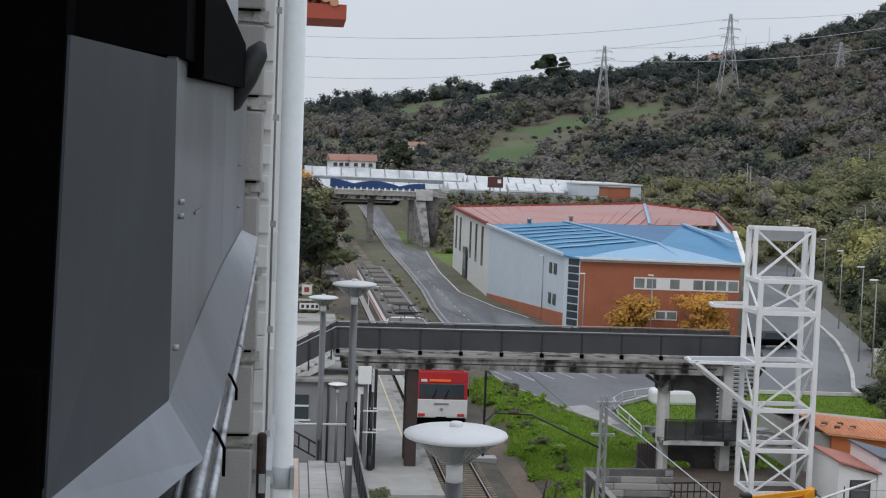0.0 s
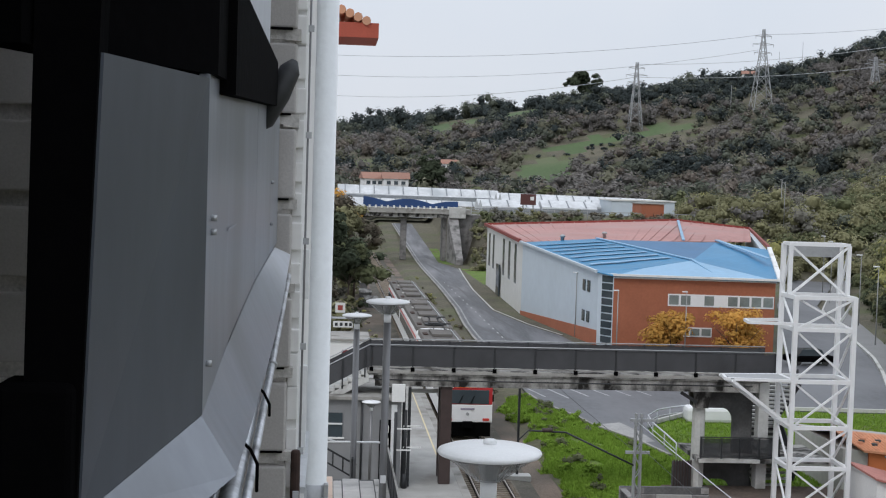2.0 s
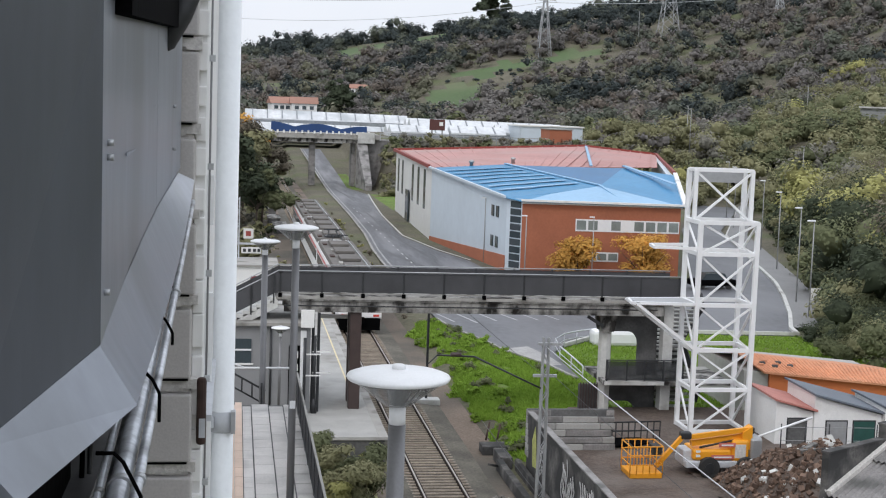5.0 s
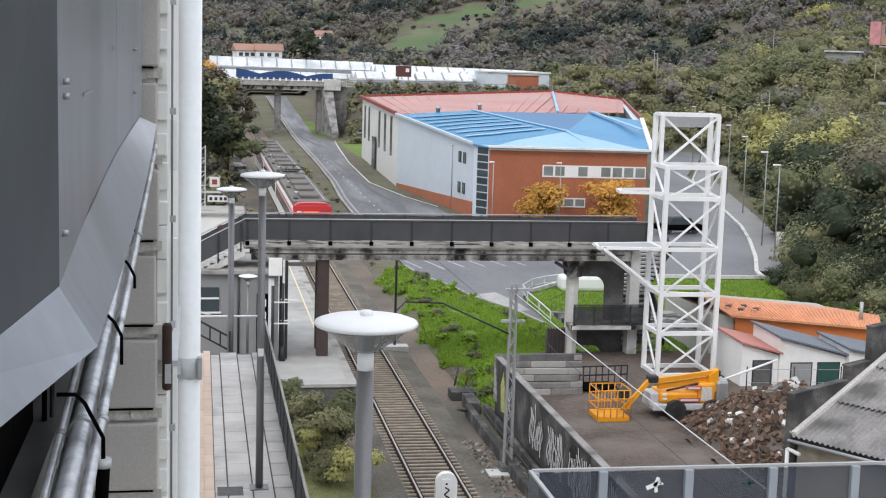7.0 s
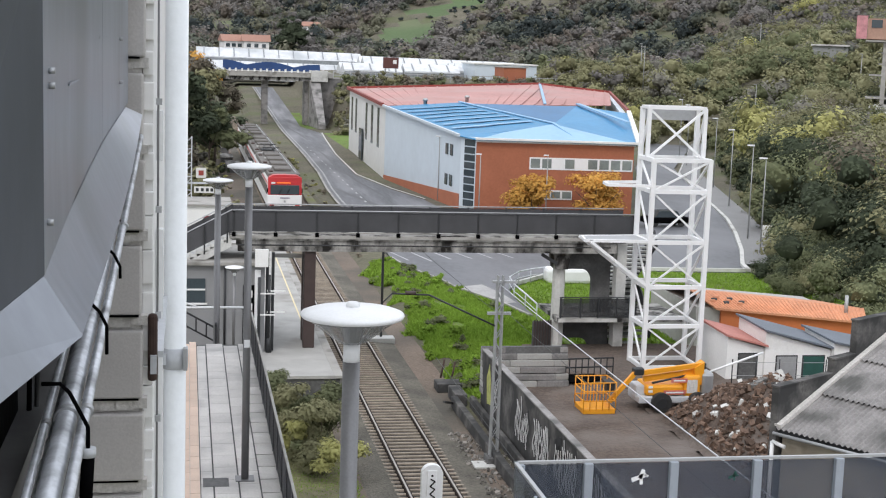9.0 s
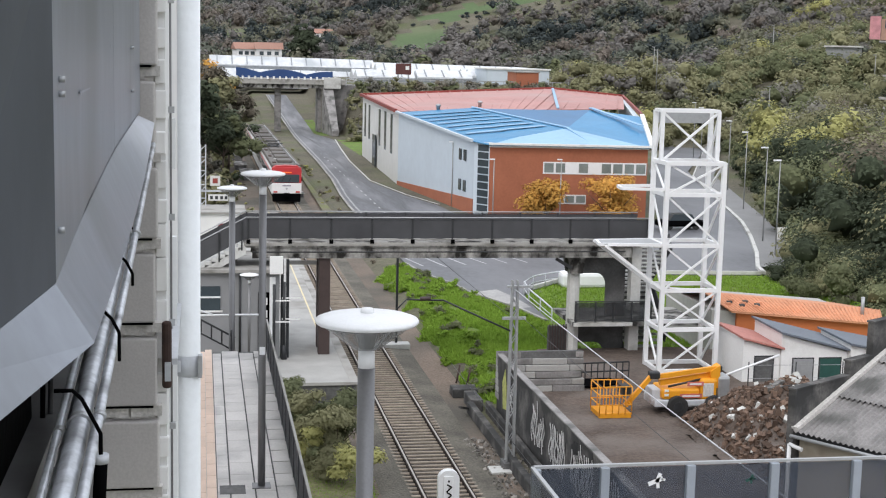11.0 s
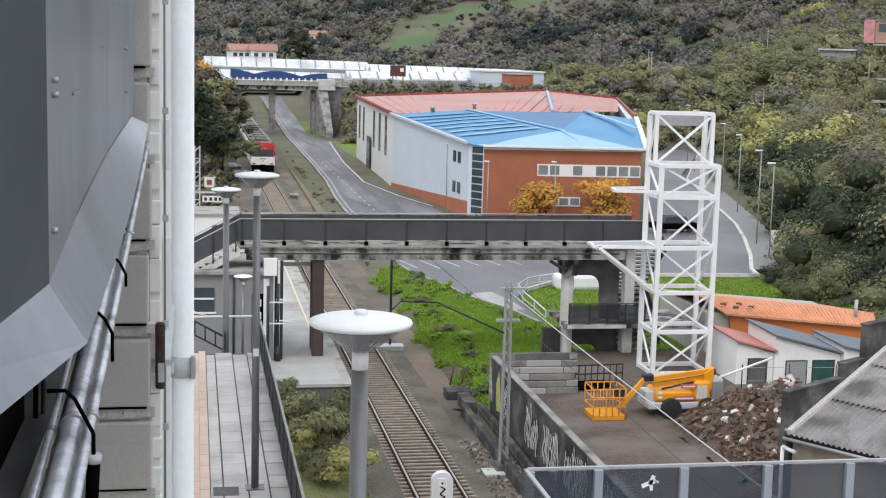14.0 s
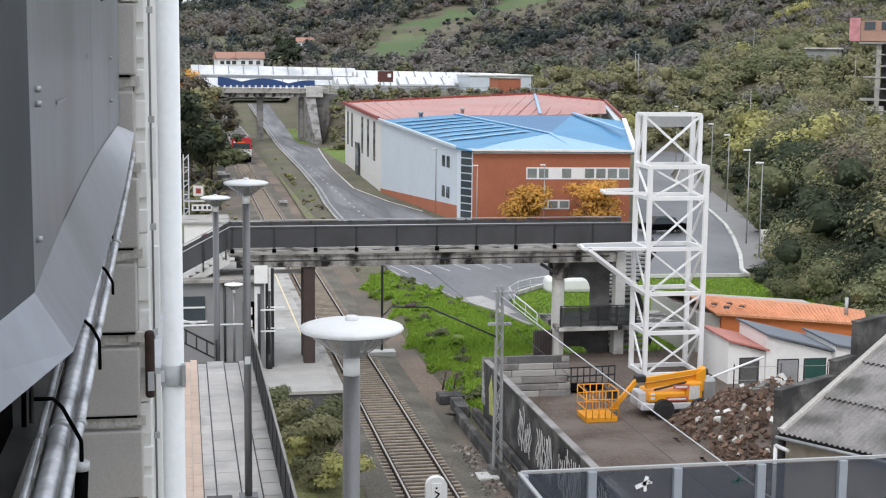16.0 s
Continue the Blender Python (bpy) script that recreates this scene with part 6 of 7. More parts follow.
# ---- the station building's front, close to the eye ----
struct("wall_facade", box(-0.7, -0.10, 4.42, 42.5, 5.5, 17.2), WHITE_WALL, "white rendered station building wall", "wall")
struct("wall_pier", box(-1.6, -0.130, 4.03, 4.42, 5.5, 17.4), MORTAR, "mortar core of the block pier", "wall")
pier_blocks = struct("block_pier", box(-1.55, -0.14, 4.05, 4.40, 5.6, 5.8), BLOCK, "grey concrete block pier of the facade", "wall")
rb = random.Random(8)
for i in range(20):
    z = 12.89 + i * 0.245
    for j, (x0, x1) in enumerate(((-0.52, -0.122), (-1.03, -0.53), (-1.54, -1.04))):
        dx = 0.0 if j else rb.uniform(-0.006, 0.004)
        part("block", box(x0, x1 + dx, 4.0 + rb.uniform(-0.004, 0.004), 4.06, z + 0.012, z + 0.212, 0.006), BLOCK, pier_blocks)
    bm = bmesh.new()
    for k in range(9):
        xa = -0.5 + k * 0.043
        bx(bm, xa, xa + 0.045, 4.006 + rb.uniform(0, 0.012), 4.05, z - 0.024 + rb.uniform(-0.004, 0.008), z + 0.010)
    part("mortar_smear", bm, MORTAR, pier_blocks)
    part("open_joint", box(-0.5, -0.135, 3.999, 4.03, z + 0.007, z + 0.013), BLACK, pier_blocks, "dark open joint")
edge = struct("plaster_edge", box(-0.128, -0.098, 4.07, 4.41, 5.6, 17.3), WHITE_WALL, "rough white plaster edge beside the blocks", "wall")
for i in range(40):
    z = 13.0 + i * 0.1
    part("plaster_lump", box(-0.128, -0.098 + rb.uniform(0, 0.006), 4.06 - rb.uniform(0, 0.01), 4.09, z, z + rb.uniform(0.05, 0.1), 0.004), WHITE_WALL, edge)
trim = struct("trim_strip", box(-0.099, -0.075, 4.5, 4.54, 13.3, 14.80), WHITE, "white vertical trim strip", "trim")
part("trim_upper", box(-0.099, -0.078, 4.5, 4.54, 15.02, 15.18), WHITE, trim)
wire = thing("wall_cable", "thin dark cable clipped to the wall", "cable", (-0.092, 4.46, 15.4))
part("cable_run", bar((0, 0, -2.2), (0, 0, 1.6), 0.007, seg=6), POLE, wire)
for i in range(10):
    part("cable_clip", box(-0.012, 0.012, -0.012, 0.006, -1.9 + i * 0.34, -1.88 + i * 0.34), STEEL, wire)
pipe = thing("downpipe", "white plastic downpipe fixed to the facade", "downpipe", (-0.04, 5.0, 5.93))
part("tube", bar((0, 0, 0), (0, 0, 11.3), 0.080, seg=24), PIPE, pipe, "white plastic tube")
part("clamp", bar((0, 0, 8.30), (0, 0, 8.375), 0.094, seg=24), CONDUIT, pipe, "grey clamp")
part("clamp_arm", box(-0.075, -0.03, -0.05, -0.03, 8.32, 8.36), CONDUIT, pipe)
part("clamp_lug", box(0.03, 0.045, -0.055, -0.02, 8.30, 8.38), STEEL, pipe)
part("pipe_socket", bar((0, 0, 6.5), (0, 0, 6.6), 0.092, seg=24), PIPE, pipe)
hook = thing("shutter_hook", "rusty iron shutter stay on the wall", "hook", (-0.096, 4.02, 14.52))
part("stay_plate", box(-0.014, 0.014, -0.012, 0.012, -0.1, 0.1, 0.010), RUST, hook, "rusty plate")
part("stay_arm", box(0.0, 0.03, 0.0, 0.9, -0.030, -0.012), CONDUIT, hook, "grey arm to the pipe")
part("stay_pin", box(-0.006, 0.012, -0.02, -0.01, -0.075, -0.02), CONDUIT, hook)
eave = thing("tiled_eave", "red painted roof eave with clay tiles", "roof", (0, 20, 17.4))
part("eave_box", box(-3, 0.63, 0, 1.2, 0.05, 0.26), EAVE_RED, eave, "red painted boarding")
for i in range(9):
    part("tile", bar((0.45 - i * 0.12, -0.03, 0.29 + i * 0.05), (0.45 - i * 0.12, 1.3, 0.29 + i * 0.05), 0.13, 0.07, seg=8), ORANGE_ROOF, eave)
# unseen enclosure, added only to keep daylight off the blocks at the left
struct("wall_recess_back", box(-3.2, -1.6, 4.0, 4.3, 13.0, 17.4), DARK_CONC, "unseen back wall added to darken the recess", "wall")
struct("ceiling_recess", box(-3.2, -0.30, -1.5, 4.0, 16.35, 16.6), CONCRETE, "unseen slab added to shade the recess from above", "ceiling")
struct("wall_recess_side", box(-3.4, -3.2, -1.5, 4.3, 13.0, 17.0), DARK_CONC, "unseen side wall added to darken the recess", "wall")
struct("wall_behind", box(-3.4, -0.35, -1.7, -1.5, 13.0, 17.0), DARK_CONC, "unseen wall added behind the eye to block light", "wall")
struct("wall_jamb", box(-0.66, -0.52, -1.5, 1.15, 13.0, 17.0), DARK_CONC, "unseen wall added to keep light out of the recess", "wall")
struct("recess_floor", box(-3.2, -0.3, -1.5, 4.0, 14.1, 14.2), DARK_CONC, "unseen floor added to darken the recess", "floor")

# folded sheet-metal cover on a black frame
cover = thing("metal_cover", "grey folded sheet-metal cover on a black frame", "cover", (-0.16, 1.6, 15.12))


def cv(name, bm, material, label=""):
    bmesh.ops.translate(bm, verts=bm.verts[:], vec=(0.16, -1.6, -15.12))
    return part(name, bm, material, cover, label)


def panel(pts, thick=(-0.012, 0, 0)):
    bm = bmesh.new()
    a = [bm.verts.new(p) for p in pts]
    b = [bm.verts.new(Vector(p) + Vector(thick)) for p in pts]
    n = len(a)
    bm.faces.new(a)
    bm.faces.new(b[::-1])
    for i in range(n):
        bm.faces.new((a[i], b[i], b[(i + 1) % n], a[(i + 1) % n]))
    bmesh.ops.recalc_face_normals(bm, faces=bm.faces[:])
    return bm


# the fold's change of light is carried by the two greys
cv("front_sheet", panel([(-0.247, 1.31, 15.086), (-0.160, 1.60, 15.135), (-0.160, 1.60, 15.525), (-0.233, 1.31, 15.525)]), SHEET_SHADED, "grey front sheet, coloured darker as its shaded face")
cv("side_sheet", panel([(-0.160, 1.603, 15.135), (-0.163, 2.1, 15.172), (-0.163, 2.75, 15.205), (-0.163, 2.75, 15.56), (-0.160, 1.603, 15.54)]), SHEET_LIT, "grey side sheet, coloured lighter as its lit face")
cv("side_sheet", panel([(-0.163, 2.753, 15.205), (-0.165, 3.97, 15.226), (-0.165, 3.97, 15.70), (-0.163, 2.753, 15.60)]), SHEET_LIT)
cv("lower_flange", panel([(-0.2475, 1.31, 15.085), (-0.205, 1.31, 15.035), (-0.118, 1.60, 15.066), (-0.1605, 1.60, 15.134)]), SHEET_LIT, "grey bottom flange, coloured lighter as its lit face")
bm = bmesh.new()
for dx in (0.0, -0.012):
    top = [bm.verts.new((-0.162 + dx, y, z)) for y, z in ((1.602, 15.134), (2.0, 15.165), (2.4, 15.188), (2.75, 15.204), (3.06, 15.211), (3.4, 15.217), (3.75, 15.224))]
    low = [bm.verts.new((-0.119 + dx, y, z)) for y, z in ((1.602, 15.066), (2.0, 15.070), (2.4, 15.080), (2.75, 15.096), (3.06, 15.118), (3.4, 15.155), (3.75, 15.205))]
    for i in range(6):
        bm.faces.new((top[i], low[i], low[i + 1], top[i + 1])).smooth = True
bmesh.ops.recalc_face_normals(bm, faces=bm.faces[:])
cv("lower_flange", bm, SHEET_LIT, "grey bottom flange, coloured lighter as its lit face")
cv("upper_sheet", panel([(-0.168, 1.32, 15.68), (-0.166, 3.25, 15.68), (-0.166, 3.25, 16.34), (-0.168, 1.32, 16.34)]), SHEET_LIT)
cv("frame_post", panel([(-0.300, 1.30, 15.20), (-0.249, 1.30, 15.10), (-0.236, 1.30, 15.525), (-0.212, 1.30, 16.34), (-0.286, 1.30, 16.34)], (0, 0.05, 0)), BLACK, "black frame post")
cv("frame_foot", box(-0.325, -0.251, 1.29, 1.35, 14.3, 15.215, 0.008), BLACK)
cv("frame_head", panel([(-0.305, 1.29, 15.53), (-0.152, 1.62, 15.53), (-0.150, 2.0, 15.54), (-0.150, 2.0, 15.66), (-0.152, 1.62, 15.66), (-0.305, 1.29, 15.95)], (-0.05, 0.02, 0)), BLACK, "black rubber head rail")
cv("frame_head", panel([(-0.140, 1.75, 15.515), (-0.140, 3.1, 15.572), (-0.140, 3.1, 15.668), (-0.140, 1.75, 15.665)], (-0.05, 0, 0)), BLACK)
bm = lathe([(0.006, -0.09), (0.022, -0.07), (0.028, 0), (0.024, 0.06), (0.008, 0.085)], 14)
bmesh.ops.rotate(bm, cent=(0, 0, 0), matrix=Matrix.Rotation(radians(25), 3, "Y"), verts=bm.verts[:])
bmesh.ops.translate(bm, verts=bm.verts[:], vec=(-0.140, 3.13, 15.60))
cv("rail_end", bm, DARK_STEEL, "dark grey plastic end cap")
for x, y, z in ((-0.157, 1.67, 15.345), (-0.157, 1.67, 15.362), (-0.157, 1.64, 15.19), (-0.156, 3.35, 15.40), (-0.156, 3.35, 15.30), (-0.13, 2.3, 15.085)):
    bm = bmesh.new()
    beam(bm, (x - 0.004, y, z), (x + 0.004, y, z), 0.008, seg=10)
    cv("rivet", bm, STEEL)
SCUFF = mat("pale_scuff", (0.36, 0.385, 0.43), 0.4, 0.2, spread=0.3, scale=30, fine=90)
for y, z0, z1, w in ((1.95, 15.335, 15.340, 0.18), (2.6, 15.40, 15.405, 0.3)):
    cv("scuff", panel([(-0.1595, y, z0), (-0.1597, y + w, z0 + 0.004), (-0.1597, y + w, z1), (-0.1595, y, z1)], (-0.0003, 0, 0)), SCUFF, "pale rubbed streak")
# black box added in place of the deep shade beneath the cover
cv("under_box", box(-0.60, -0.225, 1.40, 1.9, 14.35, 15.03), BLACK, "added black box standing for the shade below the cover")
GALV = mat("galvanised_conduit", (0.56, 0.585, 0.62), 0.35, 0.3, spread=0.35, scale=14, fine=60, dirt=(0.12, 0.12, 0.125), dirt_at=0.58)
for x, y0, z0, rise, d in ((-0.140, 1.436, 14.934, 0.0926, 0.026), (-0.165, 1.60, 14.941, 0.109, 0.010), (-0.118, 1.665, 14.964, 0.088, 0.013), (-0.156, 1.6, 14.916, 0.1, 0.017)):
    cd = thing("conduit", "dented galvanised conduit running along the facade", "conduit", (x, 2.4, z0 + (2.4 - y0) * rise), "conduits along the facade")
    part("conduit_tube", bar((0, -1.55, -1.55 * rise), (-0.004, 1.35, 1.35 * rise), d, seg=14), GALV, cd)
    for y in (-0.75, 0.25):
        part("conduit_clip", bar((0, y, y * rise), (0, y + 0.012, (y + 0.012) * rise), d * 1.25, seg=14), STEEL, cd)
sl = thing("black_sleeve", "black cable sleeve hanging below the conduits", "cable", (-0.110, 1.56, 14.940))
part("sleeve_tube", bar((-0.003, 0, -0.06), (0.0, 0, -0.004), 0.015, seg=12), BLACK, sl)
part("sleeve_ring", bar((0, 0, -0.004), (0, 0, 0.006), 0.018, seg=12), CONDUIT, sl, "pale ring")
for x, y, z, h in ((-0.212, 1.9, 14.90, 0.16), (-0.204, 1.92, 14.9, 0.14)):
    lc = thing("cable", "black cable hanging under the cover", "cable", (x, y, z), "cables under the cover")
    part("cable_drop", bar((0, 0, -h / 2), (0.003, 0, h / 2), 0.007, seg=8), BLACK if x < -0.21 else DARK_STEEL, lc)
TIES = [(1.56, [(-0.03, 0.0, 0.02), (-0.01, 0.0, 0.02), (0.0, 0.0, 0.01), (0.01, 0.0, -0.01), (0.02, 0.0, -0.03), (0.02, 0.0, -0.06)]),
        (1.93, [(0.0, 0.0, 0.04), (0.01, 0.0, 0.03), (0.02, 0.0, 0.01), (0.02, 0.0, -0.02), (0.02, 0.0, -0.03)]),
        (2.32, [(-0.01, 0.0, 0.07), (0.01, 0.0, 0.05), (0.02, 0.0, 0.03), (0.02, 0.0, 0.01)]),
        (2.7, [(0.0, 0.0, 0.08), (0.0, 0.0, 0.06), (0.01, 0.0, 0.05), (0.01, 0.0, 0.03)])]
for y, bend in TIES:
    tie = thing("cable_tie", "black plastic tie looped round the conduits", "cable tie", (-0.13, y, 15.0), "cable ties")
    part("loop", tube(bend, 0.0052), BLACK, tie)
struct("ledge", box(-0.30, -0.19, 1.2, 2.4, 14.86, 14.90), DARK_CONC, "dark ledge under the conduits", "ledge")

# ---- road bridge far up the line ----
rbr = thing("road_bridge", "concrete road bridge with blue parapet over the railway", "bridge", (15, 262, 0.3))


def rg(name, bm, material, label=""):
    bmesh.ops.translate(bm, verts=bm.verts[:], vec=(-15, -262, -0.3))
    return part(name, bm, material, rbr, label)


rg("deck", box(2, 27, 262, 268.5, 9.3, 10.3, 0.05), CONCRETE, "pale concrete deck edge")
rg("girder", box(5.5, 25, 262.6, 263.4, 8.6, 9.3), STAINED)
rg("pier", box(13.8, 15.0, 264.5, 265.8, 0.3, 8.7, 0.1), FIBRE, "round-edged pier")
rg("pier", box(21.9, 22.6, 264, 269, 0.3, 8.7, 0.05), FIBRE)
rg("abutment", prism([(24.0, 263), (29, 263), (29, 271), (24.0, 271)], 0.3, [9.3, 9.3, 9.3, 9.3]), FIBRE)
rg("wing_wall", prism([(23.6, 252), (24.8, 252), (24.6, 263), (22.6, 263)], 0.3, [1.2, 1.2, 9.3, 9.3]), FIBRE, "sloping stained wing wall")
rg("wing_head", box(22.8, 26.0, 261.4, 261.95, 8.6, 10.7, 0.1), PAINTED_CONC)
bm = bmesh.new()
pts = []
for i in range(41):
    x = 6.5 + i * 0.45
    pts.append((x, 10.5 + 1.05 + 0.75 * abs(math.cos((x - 6.5) * 0.36)) - 0.03 * i * 0.45))
a = [bm.verts.new((x, 262.05, 10.45)) for x, z in pts]
b = [bm.verts.new((x, 262.05, z)) for x, z in pts]
a2 = [bm.verts.new((x, 262.2, 10.45)) for x, z in pts]
b2 = [bm.verts.new((x, 262.2, z)) for x, z in pts]
for i in range(40):
    bm.faces.new((a[i], a[i + 1], b[i + 1], b[i]))
    bm.faces.new((b[i], b[i + 1], b2[i + 1], b2[i]))
    bm.faces.new((a2[i + 1], a2[i], b2[i], b2[i + 1]))
rg("blue_parapet", bm, BLUE_TARP, "wavy blue parapet screen")
for i in range(17):
    rg("parapet_post", box(6.4 + i * 1.15, 6.75 + i * 1.15, 261.8, 262.0, 10.2, 10.75), WHITE_WALL)
rf = thing("roadside_fence", "pale guard rail on the embankment road", "guard rail", (50, 262, 9.2))
for i in range(30):
    part("guard_post", box(-23 + i * 1.6, -22.85 + i * 1.6, 0, 0.15, 0, 1.5), STEEL, rf)
for z in (0.7, 1.3):
    part("guard_rail", box(-23, 26, 0.05, 0.15, z, z + 0.14), STEEL, rf)
hoard = thing("hoarding", "dark red roadside hoarding on legs", "hoarding", (38.5, 266, 9.2))
part("board", box(-1.5, 1.5, 0, 0.2, 2.3, 4.4), mat("dark_red_board", (0.10, 0.035, 0.03), 0.6), hoard)
part("plain_patch", box(0.4, 1.1, -0.03, 0.0, 3.2, 3.9), WHITE_WALL, hoard, "pale plain patch")
for x in (-1, 1):
    part("leg", box(x - 0.15, x + 0.15, 0.05, 0.25, -0.3, 2.4), STEEL, hoard)

# ---- white greenhouses and sheds in the valley ----
GH_SKIN = mat("greenhouse_plastic", (0.60, 0.62, 0.64), 0.5, spread=0.22, scale=0.25, fine=1.2, bump=0.05, dirt=(0.40, 0.43, 0.45), dirt_at=0.6)
GH_WALL = mat("greenhouse_side", (0.24, 0.26, 0.28), 0.7, spread=0.35, scale=0.4, fine=2)
for x0, x1, y0, z0, zt in ((2.4, 47, 380, 8.5, 14.0), (-4.7, 54.6, 356, 6.4, 10.9), (34, 47, 306, 8.7, 11.8), (47.5, 60, 306, 8.7, 12.0), (60.5, 75, 312, 8.7, 12.4), (42, 80, 335, 9, 13.2)):
    gh = thing("greenhouse", "long white plastic greenhouse roof", "greenhouse", (x0, y0, z0 - 0.6), "white greenhouses")
    w = x1 - x0
    for k in range(2):
        y0k, h = k * 8.0, zt - z0 + 0.6
        prof = [(y0k, 0.6), (y0k, h * 0.62), (y0k + 3.95, h), (y0k + 7.9, h * 0.62), (y0k + 7.9, 0.6)]
        bm = bmesh.new()
        f0 = [bm.verts.new((0, y, z)) for y, z in prof]
        f1 = [bm.verts.new((w, y, z - 0.012 * w)) for y, z in prof]
        bm.faces.new(f0)
        bm.faces.new(f1[::-1])
        for q in range(4):
            bm.faces.new((f0[q], f1[q], f1[q + 1], f0[q + 1]))
        bmesh.ops.recalc_face_normals(bm, faces=bm.faces[:])
        part("long_roof", bm, GH_SKIN, gh, "white plastic skin")
    part("front_strip", box(0, w, -0.08, -0.02, 0.5, (zt - z0) * 0.62), GH_WALL, gh, "grey wall strip")
    for q in range(int(w / 4)):
        part("roof_seam", bar((q * 4 + 2, -0.05, (zt - z0 + 0.6) * 0.63), (q * 4 + 2, 3.9, zt - z0 + 0.66 - 0.012 * (q * 4 + 2)), 0.3, 0.06), GH_WALL, gh)
shed = thing("grey_shed", "pale grey flat-roofed shed beside the greenhouses", "shed", (68, 300, 8.3))
part("wall", box(-6, 8, 0, 14, 0, 4.2), CLAD_GREY, shed)
part("roof", box(-6.3, 8.3, -0.3, 14.3, 4.2, 4.5), CLAD_WHITE, shed)
bk2 = thing("brick_annex", "small red brick block behind the factory", "building", (60.8, 262, 6.5))
part("wall", box(-0.9, 3.5, 0, 8, 0, 5.9), BRICK_RED, bk2)
part("coping", box(-1.1, 3.7, -0.2, 8.2, 5.9, 6.1), CONCRETE, bk2)


def house(at, w, d, h, label, roof=CLAY, turn=0):
    H = thing("house", label, "house", at, "", turn)
    part("wall", box(-w / 2, w / 2, -d / 2, d / 2, -1.5, h), WHITE_WALL, H, "white wall")
    bm = bmesh.new()
    e = 0.5
    v = [bm.verts.new(p) for p in ((-w / 2 - e, -d / 2 - e, h), (w / 2 + e, -d / 2 - e, h), (w / 2 + e, d / 2 + e, h), (-w / 2 - e, d / 2 + e, h), (-w / 2 - e, 0, h + 2), (w / 2 + e, 0, h + 2))]
    for f in ((0, 1, 5, 4), (2, 3, 4, 5), (1, 2, 5), (3, 0, 4), (3, 2, 1, 0)):
        bm.faces.new([v[i] for i in f])
    part("roof", bm, roof, H, "clay tiled roof")
    for i in range(3):
        x = -w / 2 + w * (i + 0.7) / 3.4
        wn = part("window", box(x - 0.6, x + 0.6, -d / 2 - 0.06, -d / 2 + 0.02, h * 0.35, h * 0.75), WINDOW, H)
        part("sill", box(x - 0.7, x + 0.7, -d / 2 - 0.15, -d / 2, h * 0.35 - 0.12, h * 0.35), WHITE, wn)
    return H


house((20.0, 420, 13.2), 7.5, 8, 2.7, "white house with a clay tile roof in the valley")
house((13.0, 424, 13.2), 6, 8, 2.6, "low white annex with a tile roof in the valley", turn=8)
for x, y in ((224, 735), (52, 600), (310, 640)):
    house((x, y, height(x, y) + 2.0), 7, 6, 2.8, "small pale hillside house with a tile roof", turn=(x * 7) % 40 - 20)

# ---- unfinished concrete building on the bank ----
cb = thing("concrete_shell", "grey unfinished concrete building on the wooded bank", "building", (110.9, 195.5, 5), turn=-27)
for i in range(8):
    z = 14.1 - 1.74 * i
    x0 = (-9.5, -6.9, -7.2, -8.6, -6.9, -9.0, -6.9, -7.0)[i]
    part("floor_slab", box(x0, 12, -0.3 if i else -0.6, 12, z - 0.22, z), CONCRETE, cb)
    if i < 7:
        for x in (-6.5, -3.8, -0.5, 4, 8):
            part("pillar", box(x - 0.35, x + 0.35, -0.2, 0.5, z - 1.74, z - 0.22), CONCRETE, cb)
        part("core_wall", box(-6, 12, 2.0, 2.2, z - 1.74, z - 0.22), DARK_CONC, cb)
part("front_wall", box(-10, -5.4, -0.2, 0.0, -2, 4.4), PAINTED_CONC, cb, "streaked pale wall")
part("brick_storey", box(-9.3, 12, 0.3, 10, 14.25, 17.4), mat("pale_brick", (0.40, 0.25, 0.19), 0.9), cb, "pale brick storey")
for x in (-8, -5.5, -3):
    part("window", box(x - 0.8, x + 0.8, 0.2, 0.32, 16.0, 17.2), WINDOW, cb)
part("banner", box(-11, -9.4, 0.0, 0.1, 14.3, 17.8), mat("red_white_banner", (0.55, 0.25, 0.27), 0.7, spread=0.4, scale=1.2), cb, "faded red and white banner")
gs = thing("garden_shed", "flat grey roadside shelter on the hill", "shelter", (123.4, 255, 15.6), turn=-26)
part("roof", box(-3.7, 3.7, 0, 4, 3.1, 3.4), PAINTED_CONC, gs)
part("wall", box(-3.4, 3.4, 0.6, 3.8, -4, 3.1), mat("shelter_grey", (0.3, 0.31, 0.31), 0.9), gs)


